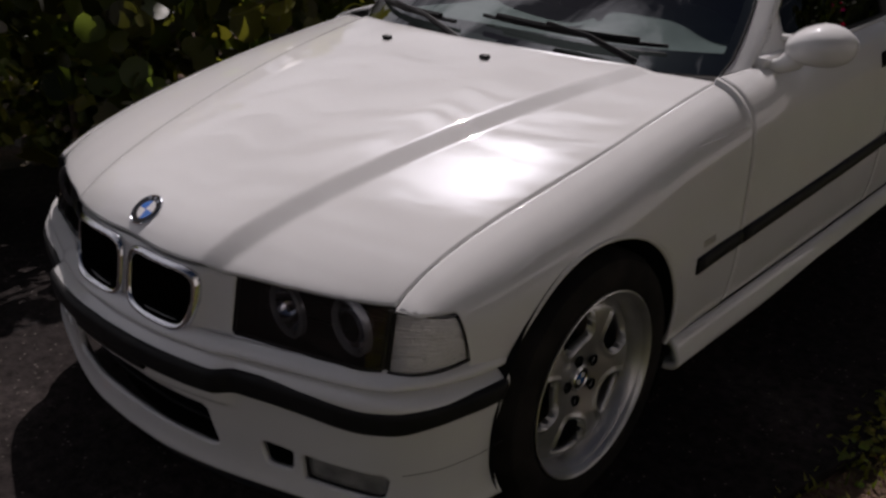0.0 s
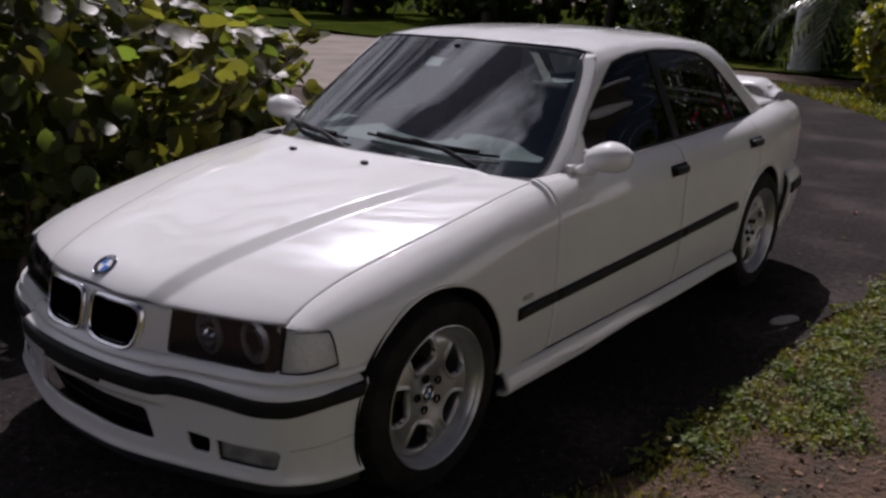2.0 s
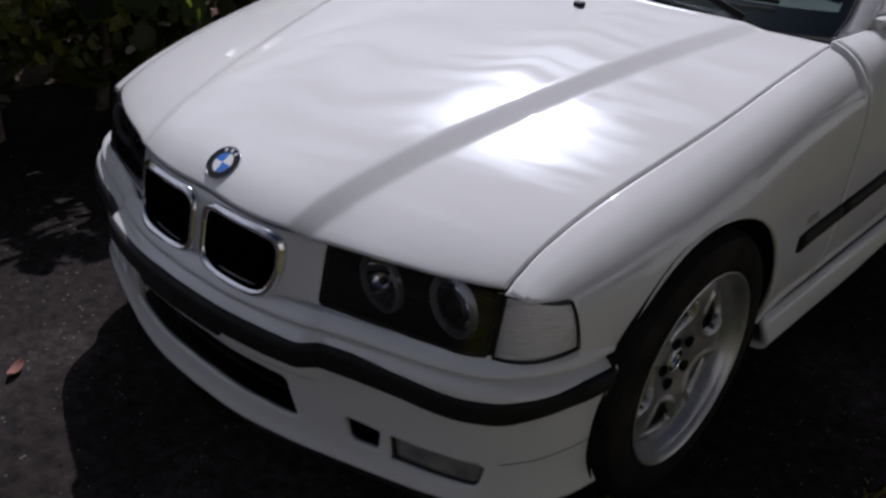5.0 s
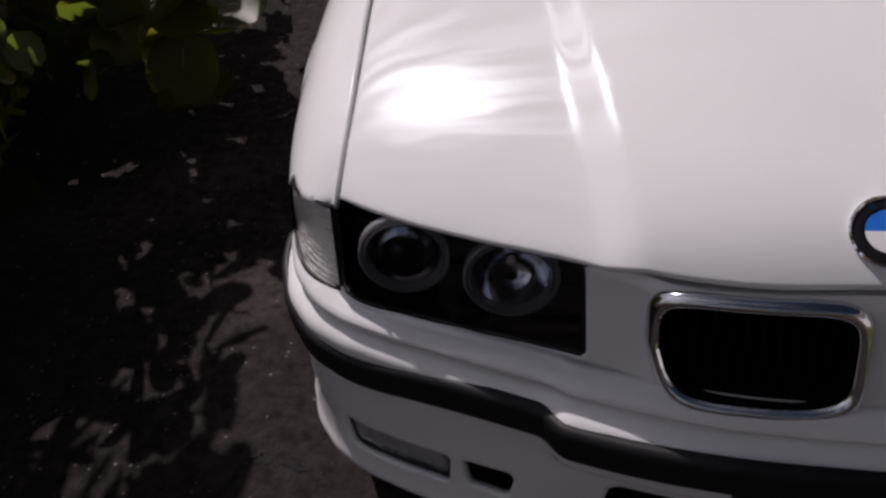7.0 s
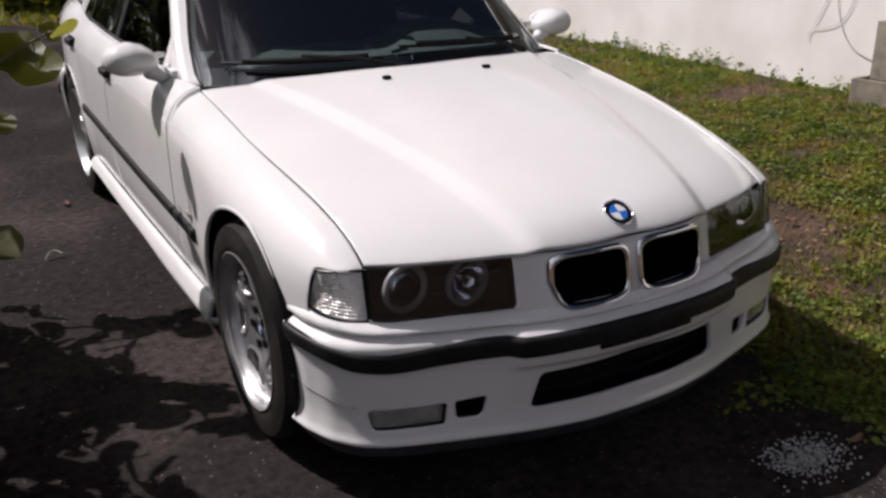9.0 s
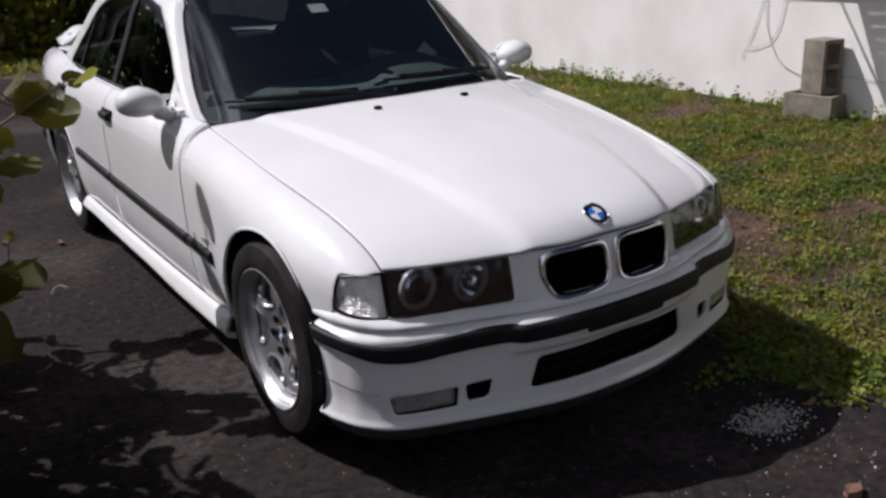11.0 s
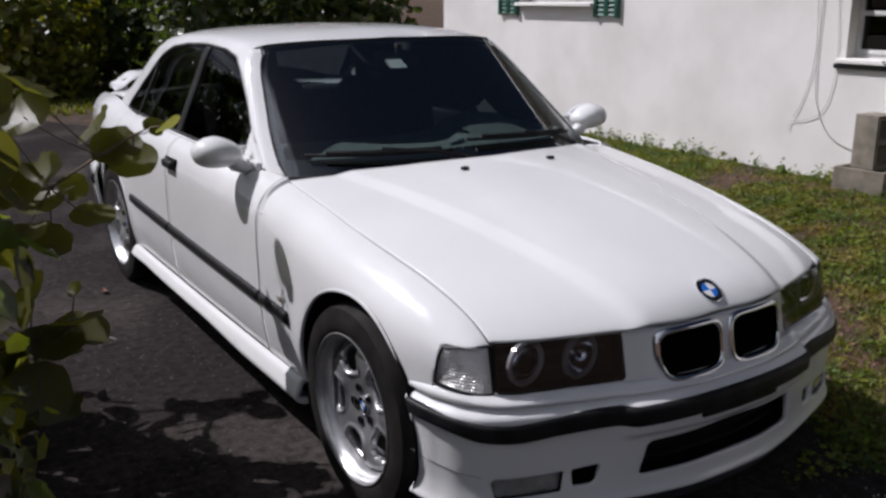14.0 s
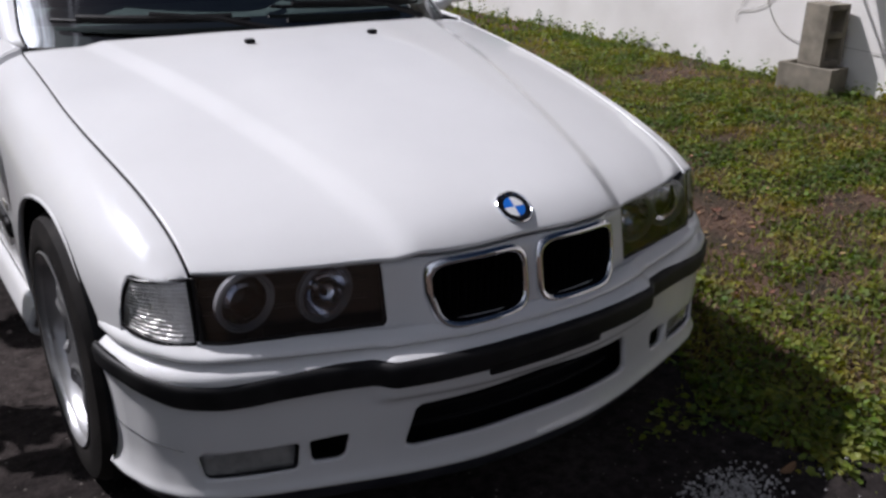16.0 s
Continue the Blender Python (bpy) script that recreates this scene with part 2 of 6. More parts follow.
def asphalt(name, dark=0.020, light=0.046):
    m = mat(name, rough=0.95, spec=0.06)
    noisy(m, [(dark * 0.88, dark * 0.74, dark * 0.71), (dark * 1.12, dark * 0.94, dark * 0.90), (light * 1.14, light * 0.95, light * 0.89)], scale=1.1, detail=9, lo=0.3, hi=0.72, bump=0.7, bscale=95, dist=0.006)
    nt = m.node_tree
    n, l, b = nt.nodes, nt.links, bsdf(m)
    co = n.new("ShaderNodeTexCoord")
    vo = n.new("ShaderNodeTexVoronoi")
    vo.inputs["Scale"].default_value = 62
    l.new(co.outputs["Object"], vo.inputs["Vector"])
    rp = n.new("ShaderNodeValToRGB")
    rp.color_ramp.elements[0].position, rp.color_ramp.elements[1].position = 0.16, 0.26
    rp.color_ramp.elements[0].color, rp.color_ramp.elements[1].color = (1, 1, 1, 1), (0, 0, 0, 1)
    l.new(vo.outputs["Distance"], rp.inputs["Fac"])
    sp = n.new("ShaderNodeSeparateColor")
    l.new(vo.outputs["Color"], sp.inputs["Color"])
    gt = n.new("ShaderNodeMath")
    gt.operation = "GREATER_THAN"
    gt.inputs[1].default_value = 0.84
    l.new(sp.outputs["Red"], gt.inputs[0])
    mu = n.new("ShaderNodeMath")
    mu.operation = "MULTIPLY"
    l.new(rp.outputs["Color"], mu.inputs[0])
    l.new(gt.outputs[0], mu.inputs[1])
    mx = n.new("ShaderNodeMix")
    mx.data_type = "RGBA"
    mx.inputs["B"].default_value = (0.11, 0.10, 0.09, 1)
    l.new(mu.outputs[0], mx.inputs["Factor"])
    l.new(b.inputs["Base Color"].links[0].from_socket, mx.inputs["A"])
    mid = n.new("ShaderNodeTexNoise")
    mid.inputs["Scale"].default_value = 26
    mid.inputs["Detail"].default_value = 4
    mid.inputs["Roughness"].default_value = 0.7
    l.new(co.outputs["Object"], mid.inputs["Vector"])
    mr = n.new("ShaderNodeMapRange")
    mr.inputs["From Min"].default_value, mr.inputs["From Max"].default_value = 0.30, 0.72
    mr.inputs["To Min"].default_value, mr.inputs["To Max"].default_value = 0.45, 1.75
    l.new(mid.outputs["Fac"], mr.inputs["Value"])
    hs = n.new("ShaderNodeHueSaturation")
    l.new(mr.outputs["Result"], hs.inputs["Value"])
    l.new(mx.outputs["Result"], hs.inputs["Color"])
    l.new(hs.outputs["Color"], b.inputs["Base Color"])
    return m


M_ASPHALT = asphalt("driveway_asphalt", 0.020, 0.050)
M_ROAD = noisy(mat("street_asphalt", rough=0.9, spec=0.2), [(0.15, 0.125, 0.105), (0.20, 0.17, 0.145), (0.24, 0.205, 0.175)], scale=0.9, detail=9, lo=0.3, hi=0.7, bump=0.4, bscale=60, dist=0.006)
M_SOIL = noisy(mat("lawn_soil", rough=0.95), [(0.032, 0.023, 0.010), (0.064, 0.036, 0.020), (0.112, 0.062, 0.038)], scale=4.5, detail=10, lo=0.34, hi=0.66, bump=1.0, bscale=45, dist=0.04)
M_VERGE = noisy(mat("far_verge_grass", rough=1.0, spec=0.0), [(0.014, 0.026, 0.004), (0.030, 0.044, 0.006), (0.060, 0.062, 0.012)], scale=0.8, detail=9, lo=0.32, hi=0.7, bump=0.9, bscale=14, dist=0.06)
M_BRICK = noisy(mat("old_brick", rough=0.9), [(0.10, 0.05, 0.035), (0.19, 0.09, 0.06)], scale=30, bump=0.5, bscale=120, dist=0.003)
M_STUCCO = noisy(mat("white_stucco", rough=0.85), [(0.645, 0.62, 0.585), (0.775, 0.755, 0.725)], scale=1.6, detail=8, lo=0.25, hi=0.6, bump=0.5, bscale=70, dist=0.006)
M_CONC = noisy(mat("concrete_block", rough=0.9), [(0.13, 0.115, 0.09), (0.26, 0.23, 0.18)], scale=9, detail=8, lo=0.3, hi=0.7, bump=0.8, bscale=90, dist=0.006)
M_SLAB = noisy(mat("stone_slab", rough=0.9), [(0.085, 0.075, 0.062), (0.19, 0.17, 0.14)], scale=5, detail=9, lo=0.3, hi=0.7, bump=0.8, bscale=60, dist=0.008)
M_GREENSH = mat("green_shutter_paint", (0.02, 0.09, 0.06), 0.45)
M_FRAME = noisy(mat("aluminium_frame", rough=0.45), [(0.5, 0.5, 0.49), (0.62, 0.62, 0.6)], scale=12)
M_PANE = glass("house_window_glass", (0.25, 0.27, 0.27), 1.5)
M_WIRE = mat("cable_grey", (0.36, 0.34, 0.31), 0.6)
M_AWN = noisy(mat("awning_paint", rough=0.5), [(0.55, 0.55, 0.53), (0.66, 0.66, 0.64)], scale=8)
M_BARK = noisy(mat("branch_bark", rough=0.85), [(0.10, 0.075, 0.055), (0.22, 0.17, 0.13)], scale=24, bump=0.6, bscale=120, dist=0.004)
M_TRUNK = noisy(mat("pale_trunk", rough=0.85), [(0.42, 0.43, 0.46), (0.60, 0.61, 0.64)], scale=9, bump=0.5, bscale=60, dist=0.01)
M_SEAGRAPE = leafy("sea_grape_leaf", (0.050, 0.056, 0.012), 0.5, 0.46, 0.35, 1.7, 0.045, 3.4)
M_HEDGE = leafy("hedge_leaf", (0.044, 0.060, 0.013), 0.33, 0.36)
M_HEDGE2 = leafy("yellowish_shrub_leaf", (0.135, 0.14, 0.02), 0.42, 0.45)
M_SMALL = leafy("small_shrub_leaf", (0.115, 0.125, 0.020), 0.42, 0.4, 0.4, 1.6, 0.03)
M_PALE = leafy("bleached_leaf", (0.30, 0.28, 0.22), 0.3, 0.4, 0.4, 1.5, 0.03, 1.5)
M_PALM = leafy("palm_leaf", (0.06, 0.08, 0.025), 0.3, 0.35)
M_GRASS = leafy("grass_blade", (0.078, 0.112, 0.020), 0.3, 0.7, 0.6, 1.4, 0.03, 1.9, [(0.185, 0.150, 0.033), (0.128, 0.148, 0.016), (0.062, 0.090, 0.007)])
M_WEED = leafy("weed_leaf", (0.085, 0.125, 0.014), 0.35, 0.6, 0.5, 1.5, 0.03, 2.0, [(0.150, 0.145, 0.020), (0.108, 0.142, 0.013), (0.058, 0.092, 0.008)])
M_DRY = leafy("dry_grass", (0.17, 0.13, 0.065), 0.3, 0.7, 0.6, 1.4, 0.02)
M_FLOWER = leafy("pink_flower", (0.5, 0.05, 0.16), 0.3, 0.5)
M_PEBBLE = vary(mat("pale_gravel", (0.30, 0.29, 0.28), 0.85), 0.5, 1.4, 0.01, island=True)
M_YELLOW = mat("yellow_plastic", (0.65, 0.42, 0.02), 0.45)
M_LITTER = vary(mat("leaf_litter", (0.17, 0.095, 0.05), 0.85), 0.4, 1.7, 0.03, island=True)
M_DEADLEAF = vary(mat("dead_leaf", (0.13, 0.065, 0.035), 0.8), 0.6, 1.5, 0.03)

# ---------------------------------------------------------------- mesh helpers
def cr(xs, ys):
    """A smooth curve through points (Catmull-Rom on uneven steps), held flat in slope past the ends."""
    xs, ys = np.array(xs, float), np.array(ys, float)
    d = np.gradient(ys, xs)

    def f(x):
        x = float(x)
        if x <= xs[0]:
            return float(ys[0] + d[0] * (x - xs[0]))
        if x >= xs[-1]:
            return float(ys[-1] + d[-1] * (x - xs[-1]))
        i = int(np.searchsorted(xs, x)) - 1
        h = xs[i + 1] - xs[i]
        t = (x - xs[i]) / h
        return float((2 * t**3 - 3 * t**2 + 1) * ys[i] + (t**3 - 2 * t**2 + t) * h * d[i] + (3 * t**2 - 2 * t**3) * ys[i + 1] + (t**3 - t**2) * h * d[i + 1])

    return f


def sstep(a, b, x):
    t = min(1.0, max(0.0, (x - a) / (b - a)))
    return t * t * (3 - 2 * t)


def surf(P, us, vs, keep=None, out=None):
    """A sheet P(u, v), trimmed to keep(point) > 0 with its rim laid on keep = 0, facing the way `out`."""
    us, vs = list(us), list(vs)
    nu, nv = len(us), len(vs)
    pts = [[Vector(P(u, v)) for v in vs] for u in us]
    uv = [[[u, v] for v in vs] for u in us]
    faces = [(i, j) for i in range(nu - 1) for j in range(nv - 1)]
    kept = faces
    if keep:
        g = [[keep(p) for p in row] for row in pts]
        kept = [(i, j) for i, j in faces if g[i][j] + g[i + 1][j] + g[i][j + 1] + g[i + 1][j + 1] > 0]
        inside = set(kept)
        rim = set()
        for i, j in faces:
            if (i, j) not in inside:
                rim.update([(i, j), (i + 1, j), (i, j + 1), (i + 1, j + 1)])
        used = {c for i, j in kept for c in ((i, j), (i + 1, j), (i, j + 1), (i + 1, j + 1))}
        du, dv = (us[-1] - us[0]) / (nu - 1), (vs[-1] - vs[0]) / (nv - 1)
        for i, j in rim & used:
            u, v = uv[i][j]
            u0, v0 = u, v
            for _ in range(6):
                g0 = keep(Vector(P(u, v)))
                gu = (keep(Vector(P(u + du * 0.05, v))) - g0) / (du * 0.05) * du
                gv = (keep(Vector(P(u, v + dv * 0.05))) - g0) / (dv * 0.05) * dv
                q = gu * gu + gv * gv + 1e-12
                u -= max(-0.7, min(0.7, g0 * gu / q)) * du
                v -= max(-0.7, min(0.7, g0 * gv / q)) * dv
            u = max(u0 - 1.2 * du, min(u0 + 1.2 * du, u)) if du > 0 else u
            v = max(v0 - 1.2 * abs(dv), min(v0 + 1.2 * abs(dv), v))
            pts[i][j] = Vector(P(u, v))
    bm = bmesh.new()
    vm = {}
    for i, j in kept:
        c = [(i, j), (i + 1, j), (i + 1, j + 1), (i, j + 1)]
        for k in c:
            if k not in vm:
                vm[k] = bm.verts.new(pts[k[0]][k[1]])
        bm.faces.new([vm[k] for k in c])
    bmesh.ops.remove_doubles(bm, verts=bm.verts, dist=1e-5)
    if out is not None:
        bm.normal_update()
        if sum((f.normal.dot(Vector(out)) * f.calc_area() for f in bm.faces)) < 0:
            bmesh.ops.reverse_faces(bm, faces=bm.faces)
    return bm


def both(bm):
    """Adds the mirror image at -x to a half."""
    geo = bmesh.ops.duplicate(bm, geom=bm.verts[:] + bm.edges[:] + bm.faces[:])["geom"]
    vs = [g for g in geo if isinstance(g, bmesh.types.BMVert)]
    fs = [g for g in geo if isinstance(g, bmesh.types.BMFace)]
    for v in vs:
        v.co.x = -v.co.x
    bmesh.ops.reverse_faces(bm, faces=fs)
    bmesh.ops.remove_doubles(bm, verts=bm.verts, dist=5e-4)
    return bm


def flipped(bm):
    b2 = bm.copy()
    for v in b2.verts:
        v.co.x = -v.co.x
    bmesh.ops.reverse_faces(b2, faces=b2.faces)
    return b2


def obj(name, bm, m, smooth=True, sharp=40):
    me = bpy.data.meshes.new(name)
    bm.to_mesh(me)
    bm.free()
    me.materials.append(m)
    if smooth:
        me.shade_smooth()
        me.set_sharp_from_angle(angle=radians(sharp))
    return new(name, me)


def part(name, bm, m, parent, label="", thick=0.0, smooth=True, sharp=40, offset=-1.0):
    o = obj(name, bm, m, smooth, sharp)
    o.parent = parent
    if label:
        tagged(o, label)
    if thick:
        s = o.modifiers.new("thickness", "SOLIDIFY")
        s.thickness, s.offset, s.use_even_offset = thick, offset, False
    return o


def thing(name, label, category, group="", kind="", at=(0, 0, 0)):
    o = new(name)
    o.empty_display_size = 0.1
    o.location = at
    return tagged(o, label, category, group, kind)


def box(bm, c, s, rot=None, bevel=0.0, seg=2):
    """A box of size s round c, bevelled, added to bm."""
    m = Matrix.Translation(c) @ (rot.to_4x4() if rot else Matrix.Identity(4)) @ Matrix.Diagonal((*s, 1))
    geo = bmesh.ops.create_cube(bm, size=1.0, matrix=m)["verts"]
    if bevel:
        es = {e for v in geo for e in v.link_edges}
        bmesh.ops.bevel(bm, geom=list(es), offset=bevel, segments=seg, profile=0.5, affect="EDGES")
    return bm


def tube(bm, pts, r, n=8, r2=None, caps=True):
    """A tube along points, tapering from r to r2."""
    pts = [Vector(p) for p in pts]
    rings = []
    up = Vector((0.31, 0.17, 0.93))
    for i, p in enumerate(pts):
        d = (pts[min(i + 1, len(pts) - 1)] - pts[max(i - 1, 0)]).normalized()
        a = d.cross(up)
        if a.length < 1e-3:
            a = d.cross(Vector((1, 0, 0)))
        a.normalize()
        b = d.cross(a)
        rr = r + ((r2 if r2 is not None else r) - r) * i / max(1, len(pts) - 1)
        rings.append([bm.verts.new(p + rr * (math.cos(2 * math.pi * k / n) * a + math.sin(2 * math.pi * k / n) * b)) for k in range(n)])
    for q, s in zip(rings, rings[1:]):
        for k in range(n):
            bm.faces.new([q[k], q[(k + 1) % n], s[(k + 1) % n], s[k]])
    if caps:
        bm.faces.new(rings[0][::-1])
        bm.faces.new(rings[-1])
    return bm


def lathe(bm, prof, n=48, axis="x"):
    """Turns a profile of (along, radius) round the axis."""
    rings = []
    for a, r in prof:
        ring = []
        for k in range(n):
            t = 2 * math.pi * k / n
            c, s = r * math.cos(t), r * math.sin(t)
            ring.append(bm.verts.new({"x": (a, c, s), "y": (c, a, s), "z": (c, s, a)}[axis]))
        rings.append(ring)
    for q, s in zip(rings, rings[1:]):
        for k in range(n):
            bm.faces.new([q[k], q[(k + 1) % n], s[(k + 1) % n], s[k]])
    bmesh.ops.recalc_face_normals(bm, faces=bm.faces)
    return bm


def quads(name, verts, faces, m, smooth=True):
    me = bpy.data.meshes.new(name)
    me.from_pydata(verts, [], faces)
    me.update()
    me.materials.append(m)
    if smooth:
        me.shade_smooth()
    return new(name, me)


def lin(a, b, n):
    return [a + (b - a) * i / (n - 1) for i in range(n)]


def rbox2(px, py, cx, cy, hx, hy, r):
    """Signed distance to a rounded box in the plane, positive inside."""
    qx, qy = abs(px - cx) - hx + r, abs(py - cy) - hy + r
    return -(math.hypot(max(qx, 0), max(qy, 0)) + min(max(qx, qy), 0) - r)


def poly_in(px, py, pts):
    """Signed distance to a polygon in the plane, positive inside."""
    best, inside = 1e9, False
    n = len(pts)
    for i in range(n):
        ax, ay = pts[i]
        bx, by = pts[(i + 1) % n]
        ex, ey, wx, wy = bx - ax, by - ay, px - ax, py - ay
        t = max(0.0, min(1.0, (wx * ex + wy * ey) / (ex * ex + ey * ey)))
        best = min(best, math.hypot(wx - ex * t, wy - ey * t))
        if (ay > py) != (by > py) and px < (bx - ax) * (py - ay) / (by - ay) + ax:
            inside = not inside
    return best if inside else -best


# ---------------------------------------------------------------- the car's lines (nose to -y, front axle at y = 0)
R_ARCH, HUB_Z, WHEELBASE = 0.335, 0.315, 2.70
hood_front_line = cr([0, 0.15, 0.26, 0.33, 0.45, 0.55, 0.645, 0.72], [-0.640, -0.641, -0.622, -0.594, -0.555, -0.515, -0.462, -0.40])
hood_rise = cr([-0.1, 0, 0.012, 0.03, 0.06, 0.12, 0.2, 0.4, 0.6, 0.8, 1.0, 1.2], [-0.1, 0, 0.010, 0.021, 0.038, 0.064, 0.092, 0.145, 0.188, 0.222, 0.250, 0.272])


def hood_front(x):
    return hood_front_line(abs(x))


def hood_rear(x):
    return 0.44 + 0.19 * (abs(x) / 0.69) ** 2


def hood_edge_x(y):
    return 0.645 + 0.048 * sstep(-0.46, 0.25, y)


def hood_z(x, y):
    x = abs(x)
    z = 0.648 - 0.008 * (x / 0.64) ** 2
    rise = hood_rise(y - hood_front(x))
    z += rise * (1 - 0.085 * (x / 0.68) ** 2.5)
    cx = 0.250 + (y + 0.6) * 0.225
    ramp = min(1.0, max(0.0, (x - cx) / 0.046))
    z += 0.0155 * (1 - 0.9 * ramp - 0.1 * sstep(cx, cx + 0.046, x)) * sstep(-0.68, -0.585, y) * (1 - 0.35 * sstep(0.15, 0.5, y))
    return z


side_w = cr([-0.45, -0.3, -0.15, 0.0, 0.4, 1.0, 1.6, 2.3, 2.7, 3.1, 3.45], [0.735, 0.772, 0.795, 0.806, 0.815, 0.82, 0.82, 0.815, 0.808, 0.775, 0.72])
belt_x = cr([0.62, 0.9, 1.5, 2.2, 2.7, 3.0, 3.45], [0.697, 0.733, 0.748, 0.738, 0.70, 0.672, 0.63])
belt_z = cr([0.62, 0.9, 1.5, 2.2, 2.7, 3.0, 3.45], [0.884, 0.888, 0.895, 0.906, 0.924, 0.944, 0.930])


def top_line(y):
    if y <= 0.62:
        x = hood_edge_x(y)
        return x + 0.0055, hood_z(x, y)
    return belt_x(y), belt_z(y)


def side_section(y):
    xt, zt = top_line(y)
    w = side_w(y)
    k = min(1.0, max(0.25, (zt - 0.565) / 0.18))
    d = w - xt
    xs = [xt, xt + 0.36 * d, xt + 0.66 * d, xt + 0.89 * d, xt + 0.985 * d, w, w - 0.004, w - 0.016, w - 0.03]
    zs = [zt, zt - 0.017 * k, zt - 0.046 * k, zt - 0.092 * k, zt - 0.145 * k, 0.5 * (zt - 0.145 * k) + 0.24, 0.42, 0.32, 0.265]
    return xs, zs


SECT = {}


def side_point(y, f):
    key = round(y, 5)
    if key not in SECT:
        xs, zs = side_section(y)
        t = np.linspace(0, 1, len(xs))
        SECT[key] = (cr(t, xs), cr(t, zs))
    fx, fz = SECT[key]
    x, z = fx(f), fz(f)
    for wy in (0.0, WHEELBASE):
        d = math.hypot(y - wy, z - HUB_Z)
        x += 0.008 * (1 - sstep(R_ARCH - 0.05, R_ARCH + 0.22, d))
    return (x, y, z)


ARCH_TALL = 1.05


def arch(p, wy=0.0):
    """Distance past the edge of a wheel opening, which stands a little taller than round."""
    dz = p[2] - HUB_Z
    return math.hypot(p[1] - wy, dz / ARCH_TALL if dz > 0 else dz) - R_ARCH


# windscreen and rear window as sheets y(x, z)
def screen_y(x, z):
    return 0.50 + 1.55 * (z - 0.905) + 0.25 * x * x + 0.663 * x**4 - 0.20 * (z - 0.905) * (z - 1.3)


def rear_y(x, z):
    return 2.45 - 1.56 * (z - 1.30) - 0.30 * x * x


roof_z = cr([0.6, 1.1, 1.35, 1.6, 1.9, 2.2, 2.45, 2.8], [1.255, 1.305, 1.338, 1.35, 1.349, 1.335, 1.308, 1.24])
rail_x = cr([0.6, 1.2, 1.6, 2.0, 2.4, 3.0], [0.60, 0.582, 0.58, 0.575, 0.565, 0.55])


def cabin_point(y, f):
    """From the belt (f = 0) up the side to the roof rail (f = 0.62) and over to the middle (f = 1)."""
    bx, bz = belt_x(max(y, 0.62)), belt_z(max(y, 0.62))
    zr = roof_z(y)
    rx, rz = rail_x(y), zr - 0.065
    xs = [bx, bx + (rx - bx) * 0.46, rx, rx - 0.045, rx * 0.62, 0.0]
    zs = [bz, bz + (rz - bz) * 0.5, rz, rz + 0.028, zr - 0.012, zr]
    ts = [0, 0.3, 0.58, 0.68, 0.82, 1.0]
    return (cr(ts, xs)(f), y, cr(ts, zs)(f))


DLO = [(0.83, 0.905), (0.90, 0.96), (1.06, 1.085), (1.22, 1.195), (1.31, 1.245), (1.45, 1.270), (1.7, 1.280), (1.95, 1.272), (2.16, 1.250), (2.30, 1.205), (2.50, 1.075), (2.63, 0.975), (2.675, 0.930), (2.64, 0.915), (2.2, 0.915), (1.5, 0.905)]


def dlo(p):
    return poly_in(p[1], p[2], DLO)


SIDE_ROWS = {}


def cabin_side_x(y, z):
    """How far out the cabin's side stands at a height."""
    key = round(y, 5)
    if key not in SIDE_ROWS:
        row = [cabin_point(y, f) for f in np.linspace(0.0, 0.60, 31)]
        SIDE_ROWS[key] = ([q[2] for q in row], [q[0] for q in row])
    zs_, xs_ = SIDE_ROWS[key]
    return float(np.interp(z, zs_, xs_))


# ---------------------------------------------------------------- the car
car = thing("car", "white four-door sports sedan parked on the driveway, glossy clean paint", "car")


def sides(name, bm, m, label="", thick=0.0, sharp=40):
    """A part at +x and its mirror image at -x."""
    b2 = flipped(bm)
    return part(name, bm, m, car, label, thick, sharp=sharp), part(name, b2, m, car, label, thick, sharp=sharp)


def at_side(y, z):
    lo, hi = 0.0, 1.0
    for _ in range(30):
        m = 0.5 * (lo + hi)
        if side_point(y, m)[2] > z:
            lo = m
        else:
            hi = m
    return side_point(y, lo)


# hood
def hood_point(s, v):
    x = s * 0.693
    yf, yr = hood_front(x), hood_rear(x)
    y = yf + (yr - yf) * v
    for _ in range(3):
        x = s * hood_edge_x(y)
        yf, yr = hood_front(x), hood_rear(x)
        y = yf + (yr - yf) * v
    return (x, y, hood_z(x, y))


vs = [0, 0.004, 0.01, 0.02, 0.035, 0.055] + lin(0.08, 1.0, 60)
part("hood", surf(hood_point, lin(-1, 1, 221), vs, out=(0, 0, 1)), M_PAINT, car, "white bonnet with two raised crease lines", 0.014)

# front wings, with the wheel openings cut out


def wing_keep(p):
    front = max((p[1] + 0.392) * 0.993 + (p[2] - 0.630) * 0.12, p[2] - 0.631, -(p[1] + 0.6))
    low = p[2] - (0.494 if p[1] < 0.05 else 0.272)
    return min(front, low, arch(p), 0.6345 - p[1])


ys = lin(-0.475, 0.642, 130)
fs = [0, 0.015, 0.035] + lin(0.06, 1.0, 80)
sides("front_wing", surf(side_point, ys, fs, wing_keep, out=(1, 0, 0.3)), M_PAINT, "", 0.012)

